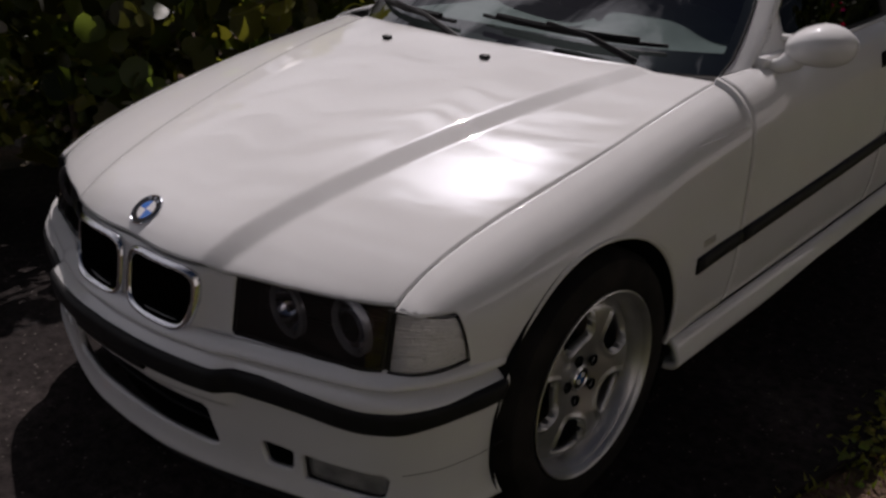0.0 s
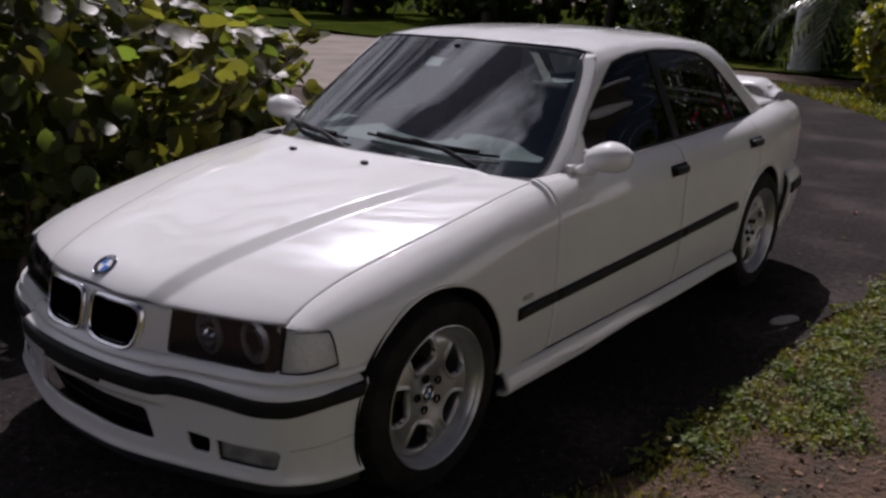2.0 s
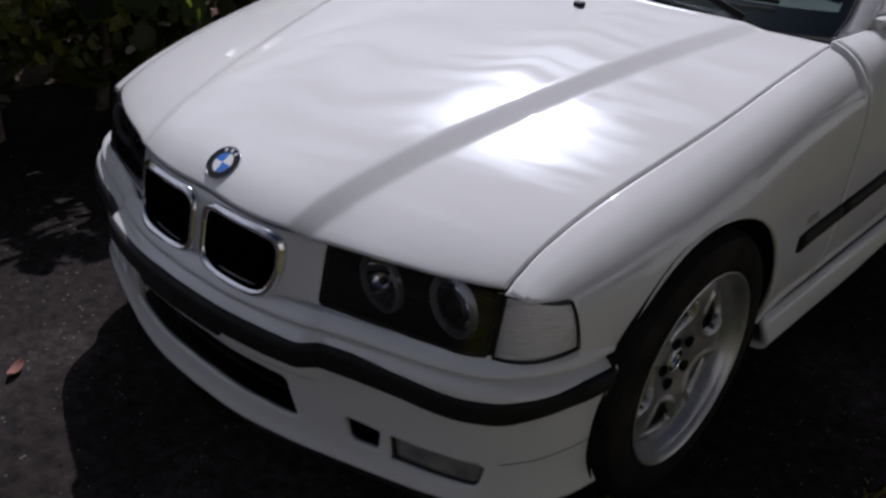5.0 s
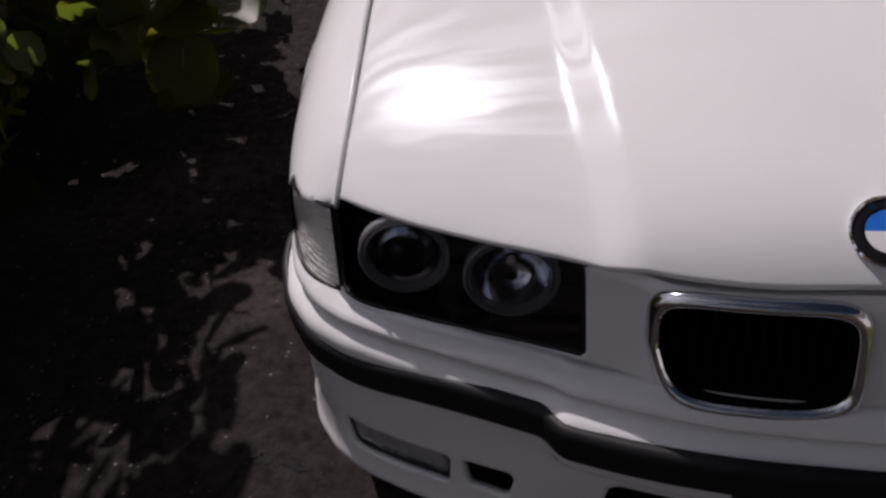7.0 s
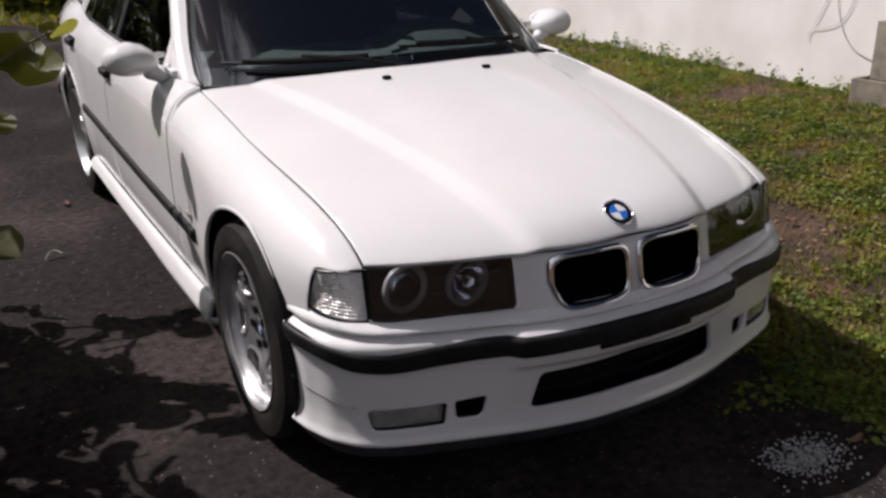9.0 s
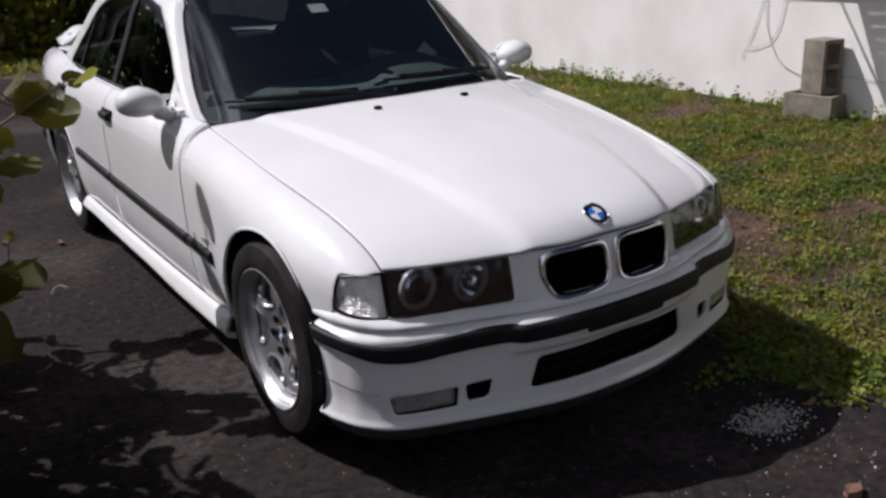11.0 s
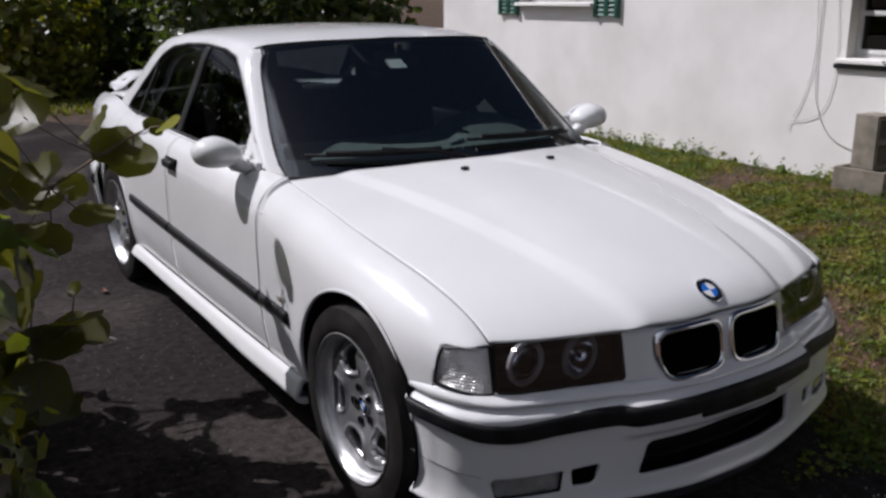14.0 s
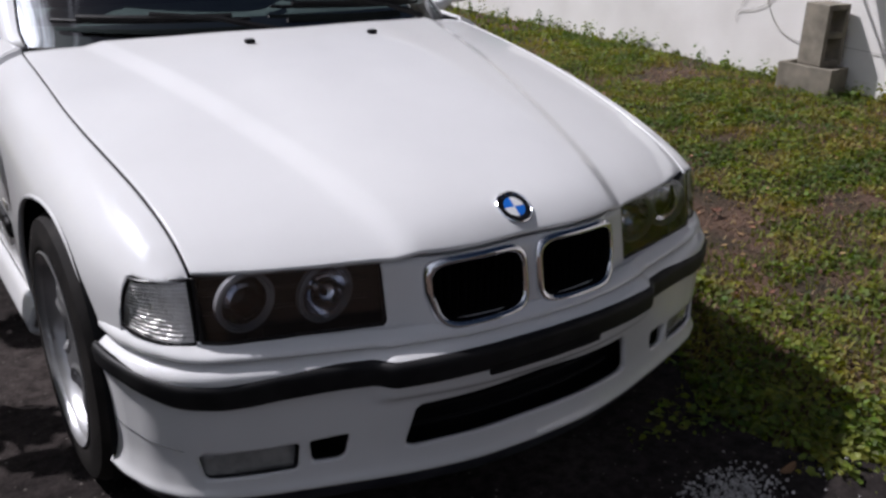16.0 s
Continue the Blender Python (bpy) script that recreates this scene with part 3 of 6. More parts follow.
# rolled lips round the wheel openings
for wy, a0, a1 in ((0.0, -0.12, math.pi - 0.63), (WHEELBASE, -0.1, math.pi + 0.12)):
    for sign in (1, -1):
        pts = []
        for t in lin(a0, a1, 44):
            y, z = wy + (R_ARCH + 0.001) * math.cos(t), HUB_Z + (R_ARCH + 0.001) * math.sin(t) * (ARCH_TALL if math.sin(t) > 0 else 1.0)
            pts.append((sign * (at_side(y, max(z, 0.28))[0] - 0.004), y, z))
        part("arch_lip", tube(bmesh.new(), pts, 0.0065, 8), M_PAINT, car)

# doors and rear quarters
def door_keep(y0, y1, wheel=None):
    def keep(p):
        g = min(p[1] - y0, y1 - p[1], p[2] - 0.2765)
        return min(g, arch(p, WHEELBASE) - 0.015) if wheel else g
    return keep


fs2 = [0, 0.015, 0.035] + lin(0.06, 1.0, 44)
fd = sides("front_door", surf(side_point, lin(0.625, 1.675, 64), fs2, door_keep(0.637, 1.662), out=(1, 0, 0.3)), M_PAINT, "", 0.012)
rd = sides("rear_door", surf(side_point, lin(1.655, 2.60, 70), fs2, door_keep(1.667, 2.56, True), out=(1, 0, 0.3)), M_PAINT, "", 0.012)
def quarter_keep(p):
    g = min(p[1] - 2.30, p[2] - 0.30)
    cut = arch(p, WHEELBASE)
    door = max(p[1] - 2.565, -(arch(p, WHEELBASE) - 0.011))
    return min(g, cut, door)
sides("rear_wing", surf(side_point, lin(2.29, 3.45, 100), fs2, quarter_keep, out=(1, 0, 0.3)), M_PAINT, "", 0.012)

# upper body: pillars and roof in one shell, open for the windows
CAB = {}
_cabin = cabin_point


def cabin_cached(y, f):
    key = round(y, 5)
    if key not in CAB:
        bx, bz = belt_x(max(y, 0.62)), belt_z(max(y, 0.62))
        zr = roof_z(y)
        rx, rz = rail_x(y), zr - 0.065
        ts = [0, 0.3, 0.58, 0.68, 0.82, 1.0]
        CAB[key] = (cr(ts, [bx, bx + (rx - bx) * 0.46, rx, rx - 0.045, rx * 0.62, 0.0]), cr(ts, [bz, bz + (rz - bz) * 0.5, rz, rz + 0.028, zr - 0.012, zr]))
    fx, fz = CAB[key]
    return (fx(f), y, fz(f))


cabin_point = cabin_cached


def shell_keep(p):
    front = (p[1] - screen_y(p[0], p[2])) * 0.55 - 0.004
    back = (rear_y(p[0], p[2]) - p[1]) * 0.5 - 0.004
    return min(front, back, -dlo(p) if p[2] < 1.29 else 1)


ys = lin(0.60, 3.02, 200)
fsr = lin(0, 0.58, 40) + lin(0.60, 0.70, 8) + lin(0.725, 1.0, 12)
part("roof_shell", both(surf(cabin_point, ys, fsr, shell_keep, out=(0.5, 0, 1))), M_PAINT, car, "white roof with slim pillars", 0.010)

# windscreen with its black border
PILLAR = {}


def pillar_x(z):
    """Where the side of the cabin meets the windscreen's sheet."""
    k = round(z, 3)
    if k not in PILLAR:
        x = 0.66
        for _ in range(6):
            x = cabin_side_x(max(0.62, screen_y(x, z)), max(z, 0.889))
        PILLAR[k] = x
    return PILLAR[k]


def screen_half(z):
    return pillar_x(z) - 0.040


def screen_point(s, z):
    x = s * screen_half(z)
    return (x, screen_y(x, z) + 0.004, z)


TOPZ = {}


def screen_top(s):
    """Height at which the roof's front edge meets the glass."""
    k = round(abs(s), 3)
    if k not in TOPZ:
        z = 1.29
        for _ in range(5):
            x = abs(s) * screen_half(z)
            y = screen_y(x, z)
            lo, hi = 0.5, 1.0
            for _ in range(20):
                m = 0.5 * (lo + hi)
                if cabin_point(y, m)[0] > x:
                    lo = m
                else:
                    hi = m
            z = cabin_point(y, lo)[2] - 0.002
        TOPZ[k] = z
    return TOPZ[k]


def screen_uv(s, v):
    z0 = 0.893 - 0.02 * s * s
    z1 = screen_top(s)
    return screen_point(s, z0 + (z1 - z0) * v)


part("windscreen", surf(screen_uv, lin(-1, 1, 41), lin(0, 1, 24), out=(0, -1, 0.5)), M_WSGLASS, car, "large raked windscreen reflecting clouds").visible_shadow = False


def border_keep(p):
    s = abs(p[0]) / screen_half(p[2])
    z0 = 0.893 - 0.02 * s * s
    v = (p[2] - z0) / (screen_top(min(s, 1.0)) - z0)
    return max(s - 0.962, 0.105 - v, v - 0.975)


def border_uv(s, v):
    x, y, z = screen_uv(s * 1.004, v * 1.006 - 0.003)
    return (x, y + 0.007, z - 0.003)


part("windscreen_border", surf(border_uv, lin(-1, 1, 101), lin(0, 1, 70), border_keep, out=(0, -1, 0.5)), M_BLACK, car)
# painted front face of the windscreen pillars
def pillar_face(w, z):
    x = pillar_x(z) + 0.002 - 0.044 * w
    return (x, screen_y(x, z) + 0.002 - 0.008 * math.sin(math.pi * w) * (1 - w), z)


sides("windscreen_pillar", surf(pillar_face, lin(0, 1, 8), lin(0.872, 1.275, 30), out=(0, -1, 0.5)), M_PAINT, "", 0.01)
# seal along the windscreen's edge
bm = bmesh.new()
edge = [screen_uv(1.0, v) for v in lin(0, 1, 14)] + [screen_uv(s, 1.0) for s in lin(0.95, -0.95, 24)] + [screen_uv(-1.0, v) for v in lin(1, 0, 14)]
tube(bm, [(x, y, z + 0.001) for x, y, z in edge], 0.004, 6)
part("windscreen_seal", bm, M_BLACK, car)

# rear window
def rear_uv(s, v):
    z = 0.965 + 0.315 * v - 0.01 * s * s
    x = s * (0.625 - (z - 0.93) * 0.27)
    return (x, rear_y(x, z) - 0.003, z)


part("rear_window", surf(rear_uv, lin(-1, 1, 25), lin(0, 1, 14), out=(0, 1, 0.5)), M_SIDEGLASS, car).visible_shadow = False

# side windows
def pane(y0, y1, inset=0.010):
    def P(y, z):
        return (cabin_side_x(y, z) - inset, y, z)
    return P


def pane_keep(a, b, grow=0.0):
    return lambda p: min(dlo(p) + grow, p[1] - a, b - p[1])


def window_sides(a, b):
    bm = surf(pane(a, b), lin(max(a, 0.80), min(b, 2.68), 40), lin(0.895, 1.285, 28), pane_keep(a, b, 0.012), out=(1, 0, 0.3))
    for o in sides("side_window", bm, M_SIDEGLASS, "dark tinted side window"):
        o.visible_shadow = False


window_sides(0.5, 1.665)
window_sides(1.695, 2.375)
window_sides(2.395, 2.9)
bm = surf(pane(0, 0, 0.004), lin(1.60, 1.78, 14), lin(0.895, 1.285, 28), lambda p: min(dlo(p) + 0.005, p[1] - (1.672 - 0.12 * (p[2] - 0.9)), (1.735 - 0.12 * (p[2] - 0.9)) - p[1]), out=(1, 0, 0.3))
sides("middle_pillar", bm, M_BLACK, "", 0.012)
bm = surf(pane(0, 0, 0.004), lin(2.34, 2.46, 12), lin(0.895, 1.285, 28), lambda p: min(dlo(p) + 0.005, p[1] - (2.39 - 0.25 * (p[2] - 0.9)), (2.412 - 0.25 * (p[2] - 0.9)) - p[1]), out=(1, 0, 0.3))
sides("window_divider", bm, M_BLACK, "", 0.012)
bm = surf(pane(0, 0, 0.003), lin(0.80, 2.70, 190), lin(0.89, 1.29, 60), lambda p: min(dlo(p) + 0.004, 0.010 - dlo(p)), out=(1, 0, 0.3))
sides("window_seal", bm, M_BLACK, "", 0.006)
# black corner piece at the foot of the mirror
bm = surf(pane(0, 0, 0.002), lin(0.80, 1.02, 20), lin(0.895, 1.06, 16), lambda p: min(dlo(p) + 0.004, 0.965 - p[1]), out=(1, 0, 0.3))
sides("mirror_sail", bm, M_PAINT, "", 0.010)

# nose panel between bonnet and bumper
face_y = cr([0, 0.12, 0.22, 0.30, 0.45, 0.55, 0.64, 0.70, 0.745, 0.79], [-0.646, -0.651, -0.637, -0.606, -0.565, -0.538, -0.502, -0.432, -0.362, -0.25])


def nose(x, z, push=0.0):
    y = face_y(abs(x)) - 0.20 * (0.575 - z) - push
    if abs(x) < 0.28:
        y -= 0.010 * (1 - sstep(0.2, 0.28, abs(x)))
    return (x, y, z)


def nose_top(x):
    x = abs(x)
    return 0.640 - 0.008 * (x / 0.64) ** 2


HL = [(0.314, 0.521), (0.322, 0.512), (0.649, 0.514), (0.651, 0.650), (0.321, 0.650), (0.315, 0.627)]


def nose_keep(p):
    x = abs(p[0])
    lamp = poly_in(x, p[2], HL)
    dx, dz = (x - 0.1290) / 0.1085, (p[2] - 0.571) / 0.0645
    if dx > 0 and dz < 0:
        dx /= 1 - 0.16 * min(1, -dz)
    kid = 0.06 * (1 - (abs(dx) ** 5 + abs(dz) ** 5) ** 0.2)
    return min(-lamp, -kid, 0.656 - x)


def nose_sheet(x, v):
    z0, z1 = 0.488, nose_top(x) + 0.002
    q = nose(x, z0 + (z1 - z0) * min(v, 1.0))
    return (q[0], q[1] + 0.5 * max(0.0, v - 1.0) + 0.008 * max(0.0, (v - 0.9) * 10) ** 2 * (v <= 1.0) + 0.008 * (v > 1.0), q[2] - 0.05 * max(0.0, v - 1.0))


part("nose_panel", surf(nose_sheet, lin(-0.655, 0.655, 190), lin(0, 1, 34) + [1.04, 1.08], nose_keep, out=(0, -1, 0)), M_PAINT, car, "", 0.012)
# near-black sheet added behind the nose, so gaps read as shade
bm = surf(lambda x, v: (nose_sheet(x, v)[0], nose_sheet(x, v)[1] + 0.135, nose_sheet(x, v)[2]), lin(-0.70, 0.70, 60), lin(0, 1, 6), out=(0, -1, 0))
part("nose_backing", bm, M_DARK, car)

# kidney grilles: chrome surround, dark slats
def kidney(sign):
    def ring(t, w):
        # rounded outline; the outer lower corner is drawn in
        hx, hz = 0.110, 0.066
        c, s = math.cos(t), math.sin(t)
        k = (abs(c) ** 5 + abs(s) ** 5) ** (-1 / 5)
        x, z = c * k * hx, s * k * hz
        if x > 0 and z < 0:
            x *= 1 - 0.16 * min(1, -z / hz)
        return x * (1 + w / hx), z * (1 + w / hz)

    def P(u, t):
        w = 0.008 * math.cos(u)
        x, z = ring(t, w)
        p = nose(sign * (0.1290 + x), 0.571 + z)
        return (p[0], p[1] - 0.005 - 0.009 * math.sin(u), p[2])

    bm = bmesh.new()
    rings = []
    us = lin(0, 2 * math.pi, 13)[:-1]
    for t in lin(0, 2 * math.pi, 73)[:-1]:
        rings.append([bm.verts.new(P(u, t)) for u in us])
    for i in range(72):
        for k in range(12):
            q, s = rings[i], rings[(i + 1) % 72]
            bm.faces.new([q[k], q[(k + 1) % 12], s[(k + 1) % 12], s[k]])
    bmesh.ops.recalc_face_normals(bm, faces=bm.faces)
    k = part("kidney_grille", bm, M_CHROME, car, "chrome-framed kidney grille with black slats")
    # dark collar back to the nose panel
    bm = bmesh.new()
    a = [bm.verts.new(P(math.pi, t)) for t in lin(0, 2 * math.pi, 73)[:-1]]
    b = []
    for v in a:
        b.append(bm.verts.new(v.co + Vector((0, 0.030, 0))))
    for i in range(72):
        bm.faces.new([a[i], a[(i + 1) % 72], b[(i + 1) % 72], b[i]])
    part("grille_collar", bm, M_SLAT, k)
    for i in range(12):
        x = 0.1290 - 0.098 + 0.0178 * i
        y0 = nose(sign * x, 0.566)[1] + 0.012
        bm = bmesh.new()
        lowz = 0.510 if x < 0.19 else 0.510 + (x - 0.19) * 0.2
        box(bm, (sign * x, y0 + 0.008, (lowz + 0.634) / 2), (0.004, 0.022, 0.634 - lowz), bevel=0.002, seg=1)
        part("grille_slat", bm, M_SLAT, k)
    bm = surf(lambda x, z: (sign * x, nose(x, z)[1] + 0.026, z), lin(0.022, 0.236, 14), lin(0.504, 0.638, 8), out=(0, -1, 0))
    part("grille_back", bm, M_SLAT, k, thick=0.004)


kidney(1)
kidney(-1)

# headlights
def headlight(sign):
    def glass_sheet(x, z):
        p = nose(sign * x, z)
        return (p[0], p[1] + 0.002, p[2])

    lens = surf(glass_sheet, lin(0.29, 0.66, 40), lin(0.50, 0.642, 18), lambda p: poly_in(abs(p[0]), p[2], HL) - 0.002, out=(0, -1, 0))
    h = part("headlight", lens, M_COVER, car, "twin round headlamps behind a clear cover")
    h.visible_shadow = False
    bm = surf(lambda x, z: (sign * x, face_y(x) - 0.2 * (0.575 - z) + 0.105, z), lin(0.28, 0.66, 20), lin(0.495, 0.65, 8), out=(0, -1, 0))
    part("housing", bm, M_BEZEL, h)
    bm = surf(glass_sheet, lin(0.285, 0.660, 100), lin(0.498, 0.638, 44), lambda p: min(poly_in(abs(p[0]), p[2], HL) + 0.003, 0.006 - poly_in(abs(p[0]), p[2], HL)), out=(0, -1, 0))
    part("rim_seal", bm, M_BEZEL, h, thick=0.004)
    for zz in (0.535, 0.575, 0.610):
        bm = tube(bmesh.new(), [(sign * q, face_y(q) + 0.090, zz) for q in lin(0.305, 0.63, 10)], 0.004, 5)
        part("housing_fin", bm, M_BEZEL, h)
    for x, inner in ((0.556, False), (0.409, True)):
        z = 0.577
        y = face_y(x) + 0.026
        turn = Matrix.Translation((sign * x, y, z)) @ Matrix.Rotation(radians(-6) * sign, 4, "Z")
        bm = bmesh.new()
        # outer glowing-ring tube and the bowl behind it
        lathe(bm, [(0.016, 0.0625), (0.006, 0.0615), (0.004, 0.058), (0.008, 0.055), (0.004, 0.052), (0.010, 0.049), (0.018, 0.046)], 40, "y")
        bmesh.ops.transform(bm, matrix=turn, verts=bm.verts)
        lamp = part("lamp", bm, M_RING, h, "grey ring round the lamp")
        bm = bmesh.new()
        if inner:
            lathe(bm, [(0.012, 0.047), (0.026, 0.040), (0.038, 0.028), (0.044, 0.012), (0.046, 0.001)], 40, "y")
            bmesh.ops.transform(bm, matrix=turn, verts=bm.verts)
            part("reflector", bm, M_REFL, lamp)
            bm = bmesh.new()
            lathe(bm, [(0.012, 0.001), (0.012, 0.008), (0.042, 0.009)], 16, "y")
            bmesh.ops.transform(bm, matrix=turn, verts=bm.verts)
            part("bulb_cap", bm, M_CHROME, lamp)
        else:
            lathe(bm, [(0.012, 0.046), (0.014, 0.036), (0.006, 0.034), (0.006, 0.031), (0.02, 0.030)], 40, "y")
            bmesh.ops.transform(bm, matrix=turn, verts=bm.verts)
            part("reflector", bm, M_REFL, lamp)
            bm = bmesh.new()
            lathe(bm, [(-0.004, 0.001), (-0.002, 0.012), (0.004, 0.022), (0.012, 0.030)], 32, "y")
            bmesh.ops.transform(bm, matrix=turn, verts=bm.verts)
            part("projector_lens", bm, M_LENS, lamp)
            bm = bmesh.new()
            lathe(bm, [(0.022, 0.030), (0.05, 0.020), (0.052, 0.001)], 32, "y")
            bmesh.ops.transform(bm, matrix=turn, verts=bm.verts)
            part("projector_bowl", bm, M_BEZEL, lamp)


headlight(1)
headlight(-1)

# corner indicators, wrapping round to the wing
def corner(sign):
    def P(u, v):
        # u runs from the headlight round to the wing edge
        z0, z1 = 0.513 + 0.017 * u * u, 0.634 - 0.010 * u
        z = z0 + (z1 - z0) * v
        a = Vector((0.654, face_y(0.654) - 0.2 * (0.575 - z) + 0.002))
        y1 = -0.379 - 0.014 * v
        b = Vector((at_side(y1, z)[0] - 0.002, y1))
        k = Vector((b.x - 0.022 + 0.012 * v, a.y + 0.022 + 0.01 * v))
        q = a * (1 - u) ** 2 + k * 2 * u * (1 - u) + b * u * u
        return (sign * q.x, q.y, z)

    ind = part("corner_indicator", surf(P, lin(0, 1, 24), lin(0, 1, 18), out=(sign, -1, 0)), M_SIGGLASS, car, "clear ribbed corner indicator")
    ind.visible_shadow = False

    def inner(u, v):
        x, y, z = P(u, v)
        dip = 0.004 + 0.012 * math.sin(math.pi * min(1.0, max(0.0, u))) * math.sin(math.pi * v) + 0.0008 * math.sin(2 * math.pi * 15 * v)
        return (x - sign * dip * 0.6, y + dip, z)

    part("reflector", surf(inner, lin(0, 1, 24), lin(0, 1, 91), out=(sign, -1, 0)), M_SIG, ind, thick=0.004)
    bm = bmesh.new()
    loop = [P(u, 0) for u in lin(0, 1, 14)] + [P(1, v) for v in lin(0, 1, 10)] + [P(u, 1) for u in lin(1, 0, 14)] + [P(0, v) for v in lin(1, 0, 10)]
    tube(bm, [(x, y + 0.002, z) for x, y, z in loop], 0.0035, 5)
    part("indicator_seal", bm, M_BEZEL, car)


corner(1)
corner(-1)

# front bumper
bump_y = cr([0, 0.15, 0.29, 0.40, 0.50, 0.60, 0.66, 0.72, 0.765, 0.788, 0.797], [-0.708, -0.700, -0.672, -0.640, -0.608, -0.573, -0.545, -0.495, -0.418, -0.335, -0.26])
bump_o = cr([0.14, 0.19, 0.204, 0.220, 0.250, 0.32, 0.40, 0.44, 0.456, 0.466, 0.474, 0.481, 0.486, 0.49], [-0.02, 0.003, 0.007, 0.001, -0.004, -0.003, 0.000, 0.004, 0.006, 0.003, -0.006, -0.020, -0.036, -0.05])
trim_o = cr([0.478, 0.484, 0.490, 0.497, 0.505, 0.514], [-0.040, -0.022, -0.012, -0.013, -0.024, -0.045])
# plan of the bumper as a curve with even steps: angle 0 at the middle, 1 at the wheel opening
BX = [0, 0.12, 0.25, 0.40, 0.50, 0.60, 0.66, 0.72, 0.765, 0.788, 0.797]
BS = [0.0]
for a, b in zip(BX, BX[1:]):
    BS.append(BS[-1] + math.hypot(b - a, bump_y(b) - bump_y(a)))
bump_x = cr([s / BS[-1] for s in BS], BX)


def bump(s, z, push=0.0, prof=None):
    """s from -1 to 1 round the bumper."""
    a = abs(s)
    x = bump_x(a)
    y = bump_y(min(x, 0.797)) if a < 0.999 else -0.26
    e = 0.004
    x2 = bump_x(min(1, a + e))
    x1 = bump_x(max(0, a - e))
    tx, ty = x2 - x1, bump_y(x2) - bump_y(x1)
    L = math.hypot(tx, ty) or 1
    nx, ny = -(-ty) / L * -1, -tx / L
    nx = ty / L
    o = (prof or bump_o)(z) + push
    # the middle, with the number-plate field, stands forward
    o += 0.022 * (1 - sstep(0.325, 0.372, x)) * sstep(0.365, 0.395, z) * (0.35 if prof else 1.0)
    return (math.copysign(1, s) * (x + nx * o) if a > 1e-6 else 0.0, y + ny * o, z)


strip_line = cr([0, 0.15, 0.30, 0.40, 0.46, 0.57, 0.69, 0.75, 0.79], [0.447, 0.446, 0.441, 0.441, 0.441, 0.435, 0.425, 0.431, 0.448])


def strip_mid(s):
    """Height of the black strip's middle."""
    return strip_line(bump_x(abs(s)))


INTAKE = [(-0.1, 0.262), (0.286, 0.256), (0.302, 0.263), (0.301, 0.276), (0.284, 0.344), (0.272, 0.353), (-0.1, 0.370)]
DUCT = [(0.431, 0.254), (0.420, 0.261), (0.411, 0.300), (0.416, 0.311), (0.484, 0.305), (0.487, 0.298), (0.483, 0.260), (0.476, 0.254)]
FOG = [(0.510, 0.243), (0.504, 0.296), (0.510, 0.303), (0.672, 0.297), (0.682, 0.288), (0.674, 0.246), (0.668, 0.239)]


def bump_keep(p):
    x = abs(p[0])
    near = p[1] < -0.45
    g = 1.0
    if near:
        g = min(-poly_in(x, p[2], INTAKE), -poly_in(x, p[2], DUCT), -poly_in(x, p[2], FOG))
    return g


EDGE_S = lin(0.55, 1.0, 160)
EDGE_Y = [bump_y(min(bump_x(s), 0.797)) for s in EDGE_S]


def bump_end(z, gap=0.0):
    """How far round the bumper runs at a height, up to the wheel opening."""
    return float(np.interp(-math.sqrt((R_ARCH + gap) ** 2 - (z - HUB_Z) ** 2), EDGE_Y, EDGE_S))


ss = lin(-1, 1, 300)
zs = [0.200, 0.206, 0.212, 0.218] + lin(0.224, 0.44, 44) + [0.45, 0.457, 0.463, 0.469, 0.474, 0.478, 0.481, 0.484, 0.487, 0.49]
part("front_bumper", surf(lambda s, z: bump(s * bump_end(z), z), ss, zs, bump_keep, out=(0, -1, 0)), M_PAINT, car, "white front bumper with air intake", 0.014)
part("bumper_lip", surf(lambda s, z: bump(s * bump_end(z), z, -0.012), ss, lin(0.150, 0.206, 8), out=(0, -1, 0)), M_LIP, car, "dark plastic chin spoiler under the bumper", 0.02)


def trim_pt(s, v):
    """The ledge under the lamps; it climbs where it wraps round below the indicator."""
    z = 0.478 + v * (0.036 + 0.018 * sstep(0.68, 0.775, bump_x(abs(s))))
    q = bump(s * bump_end(z, 0.002), 0.478 + 0.036 * v, 0.0, trim_o)
    return (q[0], q[1], z)


part("front_trim", surf(trim_pt, ss, lin(0, 1, 14), out=(0, -1, 0.3)), M_PAINT, car, "", 0.01)


def strip_pt(s, v):
    x = bump_x(abs(s))
    z = strip_mid(s) + (0.029 - 0.006 * sstep(0.74, 0.79, x)) * (2 * v - 1)
    bulge = 0.014 * (1 - (2 * v - 1) ** 6)
    return bump(s * bump_end(z, 0.010), z, bulge - bump_o(z) - 0.001)


part("bumper_strip", surf(strip_pt, lin(-1, 1, 260), lin(0, 1, 12), out=(0, -1, 0)), M_BLACK, car, "black rubbing strip along the bumper", 0.016)
# near-black sheet added behind the openings, in place of their inner shade
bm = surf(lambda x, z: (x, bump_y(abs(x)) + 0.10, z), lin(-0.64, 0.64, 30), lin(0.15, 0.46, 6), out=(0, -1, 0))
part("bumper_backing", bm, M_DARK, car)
# plate holder step in the middle
bm = surf(lambda s, z: bump(s, z, 0.008), lin(-0.140, 0.140, 30), lin(0.408, 0.432, 5), out=(0, -1, 0))
part("plate_bracket", bm, M_BLACK, car, "", 0.012)
